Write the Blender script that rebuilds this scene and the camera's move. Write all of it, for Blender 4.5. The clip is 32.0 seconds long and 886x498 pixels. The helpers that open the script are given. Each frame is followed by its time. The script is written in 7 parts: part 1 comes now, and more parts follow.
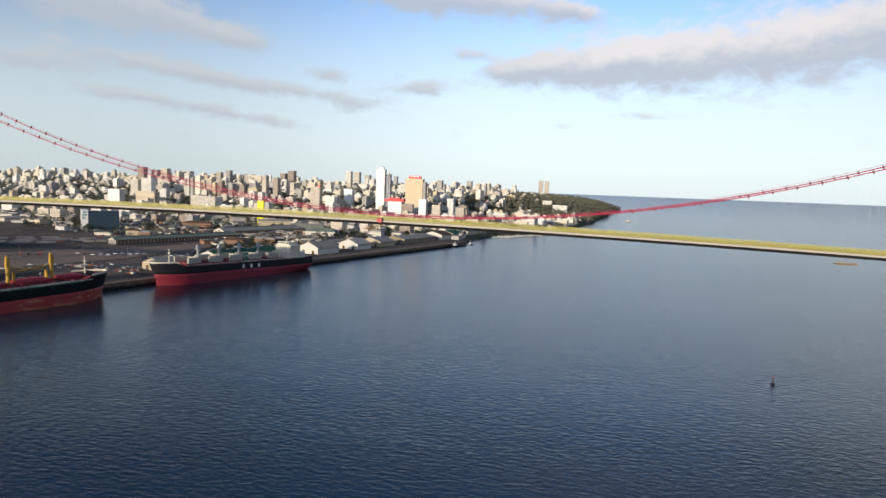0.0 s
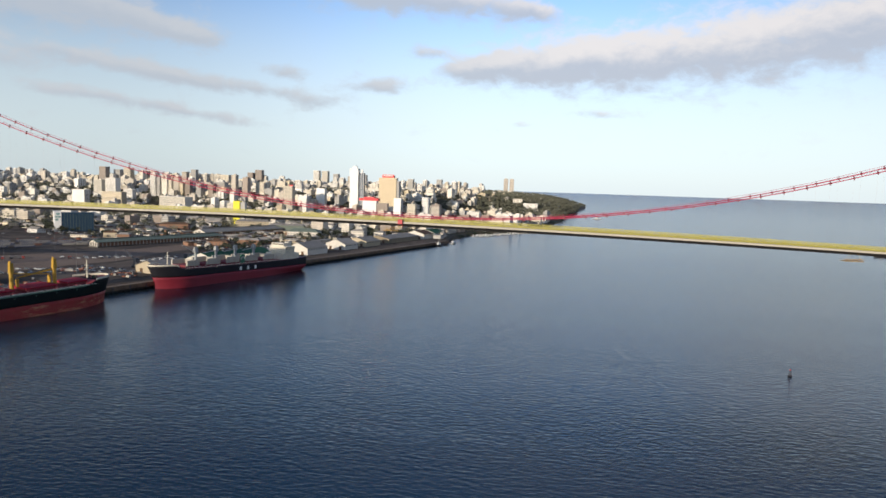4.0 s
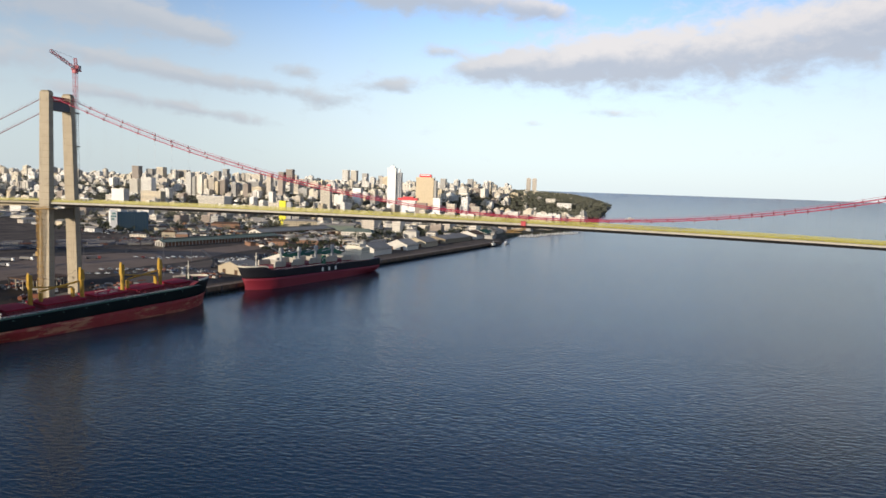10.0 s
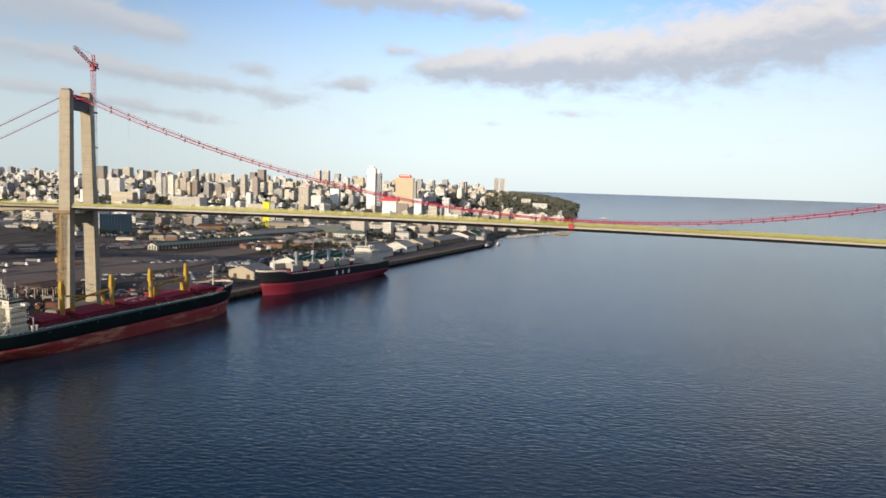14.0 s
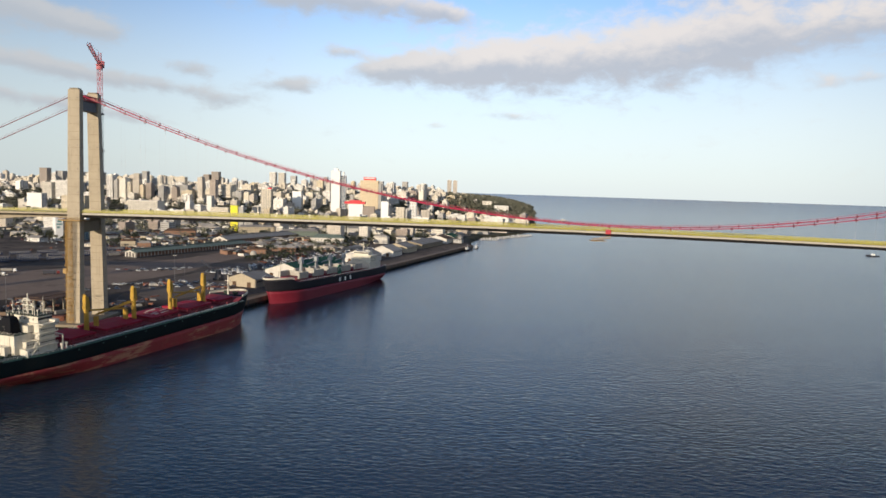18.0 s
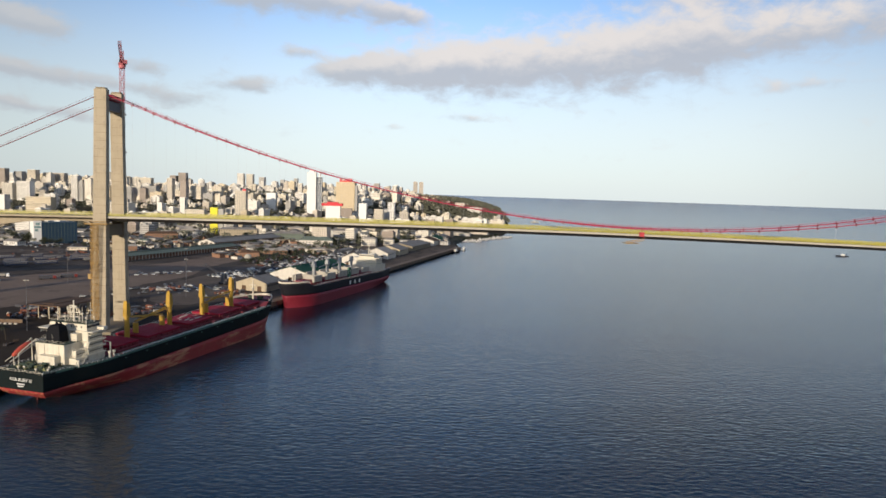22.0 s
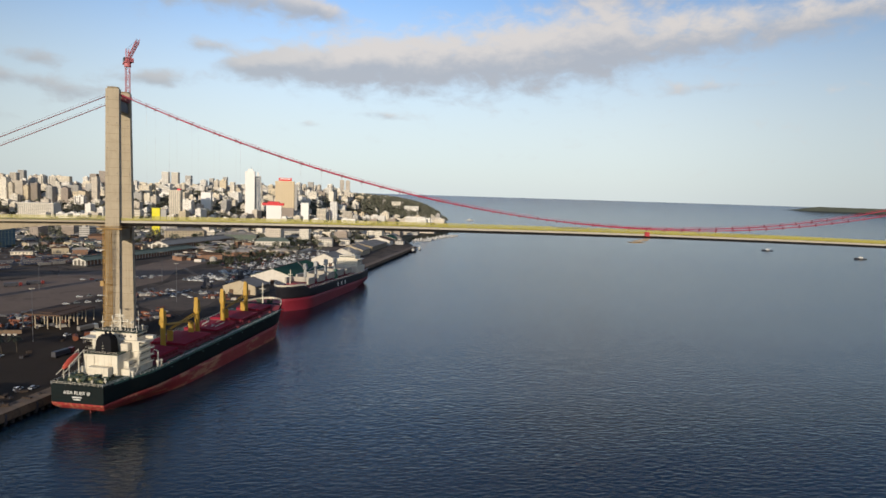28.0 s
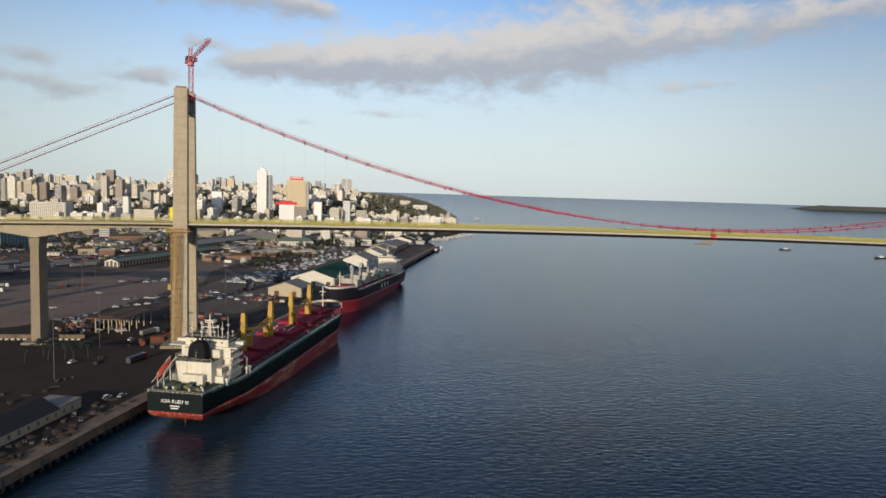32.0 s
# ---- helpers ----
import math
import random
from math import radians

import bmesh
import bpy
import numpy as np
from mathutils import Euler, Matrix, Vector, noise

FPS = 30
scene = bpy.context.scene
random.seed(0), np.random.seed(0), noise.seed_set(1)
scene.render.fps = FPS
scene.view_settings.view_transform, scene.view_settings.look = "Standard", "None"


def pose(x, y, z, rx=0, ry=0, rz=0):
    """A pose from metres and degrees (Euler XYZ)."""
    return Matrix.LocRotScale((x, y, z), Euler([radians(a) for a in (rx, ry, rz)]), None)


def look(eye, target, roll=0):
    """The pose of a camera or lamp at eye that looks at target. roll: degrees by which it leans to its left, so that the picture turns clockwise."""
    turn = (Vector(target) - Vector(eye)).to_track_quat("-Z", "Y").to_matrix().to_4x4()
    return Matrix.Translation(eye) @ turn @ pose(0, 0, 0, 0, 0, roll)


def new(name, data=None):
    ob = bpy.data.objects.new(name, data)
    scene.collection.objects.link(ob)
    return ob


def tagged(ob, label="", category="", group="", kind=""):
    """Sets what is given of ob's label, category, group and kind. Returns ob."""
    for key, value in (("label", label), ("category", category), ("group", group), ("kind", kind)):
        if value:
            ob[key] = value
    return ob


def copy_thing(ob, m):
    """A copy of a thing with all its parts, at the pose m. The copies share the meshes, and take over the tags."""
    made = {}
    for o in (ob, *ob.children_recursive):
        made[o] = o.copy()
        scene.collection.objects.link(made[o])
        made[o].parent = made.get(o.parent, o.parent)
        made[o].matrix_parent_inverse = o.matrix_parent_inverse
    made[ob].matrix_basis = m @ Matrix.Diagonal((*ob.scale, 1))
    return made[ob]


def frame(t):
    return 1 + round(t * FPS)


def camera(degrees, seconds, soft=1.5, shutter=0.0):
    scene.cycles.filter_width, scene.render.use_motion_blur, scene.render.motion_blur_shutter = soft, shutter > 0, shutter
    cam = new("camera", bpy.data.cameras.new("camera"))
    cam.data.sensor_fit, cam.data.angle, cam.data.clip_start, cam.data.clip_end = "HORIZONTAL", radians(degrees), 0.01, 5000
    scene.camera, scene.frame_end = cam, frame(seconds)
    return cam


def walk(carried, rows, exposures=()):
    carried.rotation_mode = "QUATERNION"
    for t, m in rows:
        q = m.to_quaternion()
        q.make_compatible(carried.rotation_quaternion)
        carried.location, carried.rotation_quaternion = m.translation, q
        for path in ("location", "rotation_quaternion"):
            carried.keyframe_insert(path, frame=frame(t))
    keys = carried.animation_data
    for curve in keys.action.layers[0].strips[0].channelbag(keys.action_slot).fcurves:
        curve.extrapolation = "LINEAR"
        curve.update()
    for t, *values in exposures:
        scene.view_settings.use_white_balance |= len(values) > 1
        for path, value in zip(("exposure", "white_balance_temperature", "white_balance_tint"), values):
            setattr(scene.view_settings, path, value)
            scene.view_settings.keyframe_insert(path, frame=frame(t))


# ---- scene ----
cam = camera(66.57, 32.0, soft=1.6)
# seconds, east-west place (x along the bridge), y across it, height, heading, tilt, lean (degrees)
PATH = [
    (0, 431.15, -403.45, 92.38, -11.317, -5.322, -2.053),
    (0.5, 426.88, -405.21, 92.53, -10.793, -5.295, -1.930),
    (1, 422.73, -406.89, 92.67, -10.309, -5.282, -1.857),
    (1.5, 418.69, -408.48, 92.81, -9.789, -5.294, -1.837),
    (2, 414.63, -409.93, 92.94, -9.282, -5.297, -1.847),
    (2.5, 410.44, -411.25, 93.06, -8.738, -5.329, -1.858),
    (4.5, 391.61, -415.05, 93.33, -7.898, -5.379, -1.804),
    (5, 386.56, -415.58, 93.32, -8.032, -5.389, -1.825),
    (5.5, 381.37, -415.94, 93.29, -8.147, -5.399, -1.857),
    (6, 376.06, -416.14, 93.24, -8.259, -5.407, -1.883),
    (6.5, 370.66, -416.23, 93.16, -8.354, -5.404, -1.868),
    (7, 365.17, -416.25, 93.07, -8.445, -5.432, -1.859),
    (7.5, 359.58, -416.25, 92.95, -8.512, -5.444, -1.879),
    (8, 353.89, -416.29, 92.83, -8.594, -5.450, -1.916),
    (8.5, 348.11, -416.42, 92.71, -8.692, -5.448, -1.916),
    (9, 342.14, -416.64, 92.58, -8.756, -5.464, -1.906),
    (9.5, 336.04, -416.92, 92.45, -8.854, -5.459, -1.892),
    (10, 329.84, -417.19, 92.34, -8.905, -5.471, -1.872),
    (10.5, 323.55, -417.43, 92.25, -8.782, -5.473, -1.853),
    (11, 317.19, -417.59, 92.20, -8.559, -5.484, -1.839),
    (11.5, 310.77, -417.66, 92.18, -8.198, -5.502, -1.832),
    (12, 304.38, -417.64, 92.20, -7.582, -5.461, -1.826),
    (12.5, 297.98, -417.55, 92.25, -7.072, -5.419, -1.826),
    (13, 291.52, -417.43, 92.32, -6.648, -5.405, -1.822),
    (13.5, 284.93, -417.32, 92.39, -6.106, -5.390, -1.811),
    (14, 278.20, -417.18, 92.47, -5.518, -5.380, -1.821),
    (14.5, 271.40, -416.98, 92.56, -4.910, -5.350, -1.831),
    (16.5, 244.22, -414.84, 92.89, -2.621, -5.207, -1.781),
    (17, 237.31, -414.11, 92.94, -1.948, -5.155, -1.779),
    (17.5, 230.41, -413.34, 92.97, -1.264, -5.110, -1.771),
    (18, 223.69, -412.54, 92.98, -0.815, -5.093, -1.748),
    (18.5, 217.20, -411.75, 92.96, -0.394, -5.076, -1.721),
    (19, 210.86, -411.06, 92.90, -0.009, -5.029, -1.707),
    (19.5, 204.68, -410.52, 92.82, 0.409, -4.973, -1.722),
    (20, 198.84, -410.15, 92.72, 0.852, -4.917, -1.745),
    (20.5, 193.24, -410.04, 92.63, 1.285, -4.883, -1.768),
    (21, 187.91, -410.24, 92.55, 1.681, -4.887, -1.801),
    (21.5, 182.76, -410.76, 92.49, 2.169, -4.874, -1.821),
    (22, 177.84, -411.57, 92.46, 2.685, -4.858, -1.830),
    (22.5, 173.08, -412.63, 92.46, 3.198, -4.843, -1.839),
    (23, 168.38, -413.91, 92.47, 3.762, -4.821, -1.863),
    (23.5, 163.73, -415.35, 92.49, 4.259, -4.786, -1.947),
    (24, 159.30, -416.65, 92.53, 4.880, -4.751, -2.013),
    (24.5, 154.95, -417.62, 92.60, 5.492, -4.705, -2.032),
    (25, 150.16, -418.24, 92.69, 6.046, -4.680, -2.034),
    (25.5, 145.01, -418.44, 92.79, 6.645, -4.700, -2.011),
    (27.5, 122.21, -414.82, 93.31, 9.031, -4.803, -1.732),
    (28, 116.68, -413.55, 93.44, 9.665, -4.821, -1.739),
    (28.5, 111.39, -412.23, 93.56, 10.259, -4.803, -1.800),
    (29, 106.22, -410.79, 93.66, 10.244, -4.802, -1.885),
    (29.5, 101.01, -409.20, 93.74, 10.160, -4.832, -1.971),
    (30, 95.81, -407.48, 93.80, 10.141, -4.844, -2.011),
    (30.5, 90.60, -405.66, 93.84, 10.139, -4.871, -2.005),
    (31, 85.41, -403.79, 93.87, 10.144, -4.906, -1.949),
    (31.5, 80.26, -401.90, 93.88, 10.126, -4.933, -1.852),
    (32, 75.37, -399.99, 93.90, 10.091, -4.949, -1.710),
]
walk(cam, [(t, pose(x, y, z, 90 + tilt, 0, -head) @ pose(0, 0, 0, 0, 0, -lean)) for t, x, y, z, head, tilt, lean in PATH],
     exposures=[(0.0, 0.0, 6420, 10), (13.0, 0.0, 6480, 10), (19.0, -0.06, 6650, 10), (25.0, -0.16, 6650, 10), (32.0, -0.34, 6550, 8)])

# ---------------------------------------------------------------- light
SUN_AZ, SUN_EL = radians(205), radians(11)      # from +y clockwise
sun_dir = Vector((math.sin(SUN_AZ) * math.cos(SUN_EL), math.cos(SUN_AZ) * math.cos(SUN_EL), math.sin(SUN_EL)))
sun = new("sun", bpy.data.lights.new("sun", "SUN"))
sun.data.energy, sun.data.angle, sun.data.color = 4.6, radians(0.6), (1.0, 0.86, 0.68)
sun.matrix_world = look(sun_dir * 100, (0, 0, 0))


def node(nt, kind, links=(), **values):
    n = nt.nodes.new(kind)
    for k, v in values.items():
        if k == "op":
            n.operation = v
        elif k == "blend":
            n.blend_type = v
        elif k == "dtype":
            n.data_type = v
        elif k == "clamped":
            n.use_clamp = v
    for i, s in links:
        if isinstance(s, (int, float, tuple)):
            n.inputs[i].default_value = s
        else:
            nt.links.new(s, n.inputs[i])
    return n


def calc(nt, op, a, b=None, c=None, clamped=False):
    n = node(nt, "ShaderNodeMath", [(i, s) for i, s in enumerate((a, b, c)) if s is not None], op=op, clamped=clamped)
    return n.outputs[0]


def mix(nt, fac, a, b, blend="MIX"):
    n = nt.nodes.new("ShaderNodeMix")
    n.data_type, n.blend_type = "RGBA", blend
    for i, s in ((0, fac), (6, a), (7, b)):
        if isinstance(s, (int, float)):
            n.inputs[i].default_value = s
        elif isinstance(s, tuple):
            n.inputs[i].default_value = (*s, 1) if len(s) == 3 else s
        else:
            nt.links.new(s, n.inputs[i])
    return n.outputs[2]


def noise_tex(nt, vec, scale, detail=4.0, rough=0.55, distort=0.0):
    n = node(nt, "ShaderNodeTexNoise")
    n.inputs["Scale"].default_value, n.inputs["Detail"].default_value = scale, detail
    n.inputs["Roughness"].default_value, n.inputs["Distortion"].default_value = rough, distort
    if vec is not None:
        nt.links.new(vec, n.inputs["Vector"])
    return n.outputs["Fac"]


def ramp(nt, fac, lo, hi, a=0.0, b=1.0):
    n = nt.nodes.new("ShaderNodeMapRange")
    n.interpolation_type = "SMOOTHSTEP"
    nt.links.new(fac, n.inputs[0])
    for i, v in enumerate((lo, hi, a, b)):
        n.inputs[i + 1].default_value = v
    return n.outputs[0]


# the sky: clear evening air with banks of broken cloud (heading, height, width, thickness, slope, weight)
CLOUDS = [(-6.5, 9.6, 2.4, .9, .03, 1.3), (-2.5, 9.9, 3.2, 1.5, .03, 1.4), (2.5, 10.2, 3.4, 2.1, .02, 1.5), (8.5, 10.6, 4.0, 2.3, .0, 1.5), (15.5, 11.2, 4.2, 2.8, .02, 1.35),
          (22.0, 12.3, 3.6, 3.0, .05, 1.35), (29.0, 12.4, 4.4, 1.8, .07, 1.2), (37.0, 13.1, 4.4, 1.5, .09, 1.1), (43.0, 14.0, 3.0, .7, .06, .9),
          (30, 17.5, 12, 2.2, .02, 1.0), (20, 17.5, 5, 1.5, .0, .8), (-15.5, 15.2, 4.0, 1.3, -.03, 1.4), (-8.5, 15.0, 5.0, 1.5, -.06, 1.4), (-1.5, 14.1, 2.6, .8, -.12, 1.3),
          (-41, 13.0, 4.8, 1.9, -.04, 1.3), (-34, 12.0, 4.8, 1.6, -.08, 1.3), (-28.5, 11.0, 2.8, .8, -.1, 1.15), (-43, 8.0, 5.0, .9, -.02, 1.1), (-37.5, 8.8, 3.2, .6, -.1, 1.0),
          (-32, 8.0, 3.2, .7, -.08, 1.1), (-28, 7.5, 2.8, .65, -.12, 1.1), (-23, 7.2, 3.0, .55, -.08, 1.05), (-18.5, 6.5, 2.0, .6, -.02, 1.0), (-14, 7.9, 3.2, .65, .06, 1.1),
          (-36, 6.0, 4.2, .45, -.06, 1.0), (-29, 5.1, 5.2, .42, -.09, 1.1), (-21.5, 8.8, 1.8, .5, 0, .9), (-9.5, 10.8, 1.6, .45, 0, .9), (4, 6.2, 2.2, .28, 0, .7), (-2, 5.2, 1.2, .2, 0, .5), (31, 8.6, 5, .5, 0, .6),
          # unseen banks above the view, added so the water reflects more light
          (2, 25.0, 9, 3.0, .02, 1.0), (16, 22.0, 8, 2.2, .02, .9)]
world = bpy.data.worlds.new("world")
scene.world = world
world.use_nodes = True
nt = world.node_tree
nt.nodes.clear()
sky = nt.nodes.new("ShaderNodeTexSky")
sky.sky_type, sky.sun_disc = "NISHITA", False
sky.sun_elevation, sky.sun_rotation = SUN_EL, SUN_AZ
sky.air_density, sky.dust_density, sky.ozone_density = 1.0, 1.0, 2.0
direction = nt.nodes.new("ShaderNodeTexCoord").outputs["Generated"]
sep = node(nt, "ShaderNodeSeparateXYZ", [(0, direction)])
az = calc(nt, "MULTIPLY", calc(nt, "ARCTAN2", sep.outputs[0], sep.outputs[1]), 57.2958)
el = calc(nt, "MULTIPLY", calc(nt, "ARCSINE", sep.outputs[2]), 57.2958)
flat = node(nt, "ShaderNodeCombineXYZ", [(0, az), (1, calc(nt, "MULTIPLY", el, 1.8)), (2, 0.0)]).outputs[0]
warp = noise_tex(nt, flat, 0.22, 3.0)
el_w = calc(nt, "ADD", el, calc(nt, "MULTIPLY", calc(nt, "SUBTRACT", warp, 0.5), 1.1))
total, lit = None, None
for a0, e0, wa, we, slope, weight in CLOUDS:
    da = calc(nt, "SUBTRACT", az, a0)
    de = calc(nt, "SUBTRACT", calc(nt, "SUBTRACT", el_w, e0), calc(nt, "MULTIPLY", da, slope))
    u, v = calc(nt, "DIVIDE", da, wa), calc(nt, "DIVIDE", de, we)
    g = calc(nt, "EXPONENT", calc(nt, "MULTIPLY", calc(nt, "ADD", calc(nt, "MULTIPLY", u, u), calc(nt, "MULTIPLY", v, v)), -0.9))
    g = calc(nt, "MULTIPLY", g, weight)
    up = calc(nt, "MULTIPLY", g, v)
    total = g if total is None else calc(nt, "ADD", total, g)
    lit = up if lit is None else calc(nt, "ADD", lit, up)
fine = noise_tex(nt, flat, 0.42, 9.0, 0.60, 0.25)
dens = calc(nt, "ADD", total, calc(nt, "MULTIPLY", calc(nt, "SUBTRACT", fine, 0.5), 2.2))
cover = ramp(nt, dens, 0.12, 1.30)
# cloud banks also outside the view, so that the light is that of a half-clouded sky
dome = noise_tex(nt, direction, 2.2, 6.0, 0.6)
far_side = ramp(nt, sep.outputs[1], 0.55, 0.2)
cover = calc(nt, "MAXIMUM", cover, calc(nt, "MULTIPLY", calc(nt, "MULTIPLY", ramp(nt, dome, 0.46, 0.64), far_side), 0.85))
cover = calc(nt, "MULTIPLY", cover, ramp(nt, el, 0.5, 4.0))
light_side = ramp(nt, calc(nt, "ADD", lit, calc(nt, "MULTIPLY", calc(nt, "SUBTRACT", fine, 0.5), 1.7)), -0.55, 0.75)
cloud_colour = mix(nt, light_side, (5.1, 5.4, 6.1), (8.7, 8.05, 7.6))
cloud_colour = mix(nt, calc(nt, "MULTIPLY", ramp(nt, az, 4.0, -18.0), 0.75), cloud_colour, (5.0, 5.5, 6.1))
haze = ramp(nt, el, 20.0, 3.0)
base_sky = mix(nt, 1.0, sky.outputs[0], (1.15, 1.5, 2.05), "MULTIPLY")
# the clear air is deeper towards the west, brightest over the bay
off = calc(nt, "DIVIDE", calc(nt, "SUBTRACT", az, -3.0), 28.0)
gain = calc(nt, "ADD", calc(nt, "MULTIPLY", calc(nt, "EXPONENT", calc(nt, "MULTIPLY", calc(nt, "MULTIPLY", off, off), -1.0)), 0.66), 0.68)
base_sky = mix(nt, 1.0, base_sky, node(nt, "ShaderNodeCombineColor", [(0, gain), (1, gain), (2, gain)]).outputs[0], "MULTIPLY")
veil = mix(nt, ramp(nt, az, -36.0, -4.0), (6.9, 7.75, 8.0), (9.3, 10.2, 10.4))
veil = mix(nt, ramp(nt, az, 22.0, 48.0), veil, (7.0, 7.8, 8.2))
clear = mix(nt, calc(nt, "MULTIPLY", haze, 0.82), base_sky, veil)
whole = mix(nt, calc(nt, "MULTIPLY", cover, 0.88), clear, cloud_colour)
bg = node(nt, "ShaderNodeBackground", [(0, whole), (1, 0.1)])
nt.links.new(bg.outputs[0], node(nt, "ShaderNodeOutputWorld").inputs[0])


# ---------------------------------------------------------------- materials
def material(name, colour, rough=0.7, metal=0.0, vary=0.15, scale=0.4, grain=6.0, stain=None, stain_amount=0.0, bump=0.0, coords="Object", per_object=0.0, streak=0.0, spec=0.5, scuff=None):
    """Base colour with variation at two scales; stain: a second colour in patches; streak: runs down upright faces."""
    m = bpy.data.materials.new(name)
    m.use_nodes = True
    t = m.node_tree
    b = t.nodes["Principled BSDF"]
    co = t.nodes.new("ShaderNodeTexCoord").outputs[coords]
    big, small = noise_tex(t, co, scale, 4.0), noise_tex(t, co, grain, 3.0)
    k = calc(t, "ADD", calc(t, "MULTIPLY", calc(t, "SUBTRACT", big, 0.5), 2.2 * vary), calc(t, "MULTIPLY", calc(t, "SUBTRACT", small, 0.5), 1.2 * vary))
    k = calc(t, "ADD", k, 1.0)
    if per_object:
        rnd = t.nodes.new("ShaderNodeObjectInfo").outputs["Random"]
        isl = t.nodes.new("ShaderNodeNewGeometry").outputs["Random Per Island"]
        rnd = calc(t, "FRACT", calc(t, "ADD", rnd, isl))
        k = calc(t, "MULTIPLY", k, calc(t, "ADD", calc(t, "MULTIPLY", rnd, per_object), 1 - per_object / 2))
    col = mix(t, 1.0, (*colour, 1), node(t, "ShaderNodeCombineColor", [(0, k), (1, k), (2, k)]).outputs[0], "MULTIPLY")
    if stain:
        patch = ramp(t, noise_tex(t, co, scale * 1.7, 6.0, 0.65, 0.4), 0.52, 0.68)
        col = mix(t, calc(t, "MULTIPLY", patch, stain_amount), col, (*stain, 1))
    if scuff:          # long scrapes along the length of the thing
        s = node(t, "ShaderNodeMapping", [(0, co), (3, (0.12, 1.0, 0.8))]).outputs[0]
        run = ramp(t, noise_tex(t, s, 0.55, 6.0, 0.7, 0.3), 0.50, 0.62)
        col = mix(t, calc(t, "MULTIPLY", run, 0.8), col, (*scuff, 1))
    if streak:
        s = node(t, "ShaderNodeMapping", [(0, co), (3, (1.0, 1.0, 0.04))]).outputs[0]
        run = ramp(t, noise_tex(t, s, 1.1, 4.0, 0.6), 0.5, 0.75)
        col = mix(t, calc(t, "MULTIPLY", run, streak), col, (0.05, 0.045, 0.04, 1))
    t.links.new(col, b.inputs["Base Color"])
    b.inputs["Roughness"].default_value, b.inputs["Metallic"].default_value = rough, metal
    b.inputs["Specular IOR Level"].default_value = spec
    if bump:
        bp = node(t, "ShaderNodeBump", [("Height", small), ("Strength", bump), ("Distance", 0.1)])
        t.links.new(bp.outputs[0], b.inputs["Normal"])
    return m


CONCRETE = material("tower_concrete", (0.41, 0.345, 0.25), 0.85, vary=0.14, scale=0.12, grain=1.4, stain=(0.30, 0.25, 0.175), stain_amount=0.35, streak=0.25)
PIER_CONCRETE = material("pier_concrete", (0.25, 0.205, 0.14), 0.85, vary=0.16, scale=0.2, grain=2.0, streak=0.25)
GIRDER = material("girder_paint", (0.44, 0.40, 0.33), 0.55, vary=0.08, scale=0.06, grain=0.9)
# the shade under the girder is put into this darker paint
GIRDER_SHADED = material("girder_shaded_soffit", (0.10, 0.092, 0.085), 0.7, spec=0.2, vary=0.15, scale=0.06, grain=0.9)
ASPHALT = material("asphalt", (0.06, 0.06, 0.062), 0.85, vary=0.25, scale=0.15, grain=2.0)
YELLOW = material("rail_yellow", (0.40, 0.36, 0.075), 0.5, vary=0.12, scale=0.3, grain=2.0)
CABLE_RED = material("cable_red", (0.42, 0.022, 0.065), 0.5, vary=0.12, scale=0.1, grain=1.0)
CABLE_DARK = material("cable_clamp", (0.20, 0.035, 0.05), 0.5, vary=0.2, scale=0.4, grain=2.0)
ROPE = material("hanger_rope", (0.55, 0.54, 0.54), 0.5, vary=0.1)
BACKSTAY = material("backstay_red", (0.20, 0.05, 0.06), 0.5, vary=0.15, scale=0.1)
STEEL_RED = material("red_steelwork", (0.45, 0.05, 0.06), 0.5, vary=0.2, scale=0.5)
CRANE_PINK = material("crane_red", (0.52, 0.15, 0.17), 0.5, vary=0.15, scale=0.5)
STEEL_DARK = material("dark_steel", (0.06, 0.06, 0.07), 0.5, vary=0.2, scale=0.5)
BEAM_DARK = material("dark_beam", (0.13, 0.13, 0.14), 0.7, vary=0.2, scale=0.4)
SCAFFOLD = material("orange_scaffold", (0.40, 0.245, 0.075), 0.6, vary=0.3, scale=0.4)


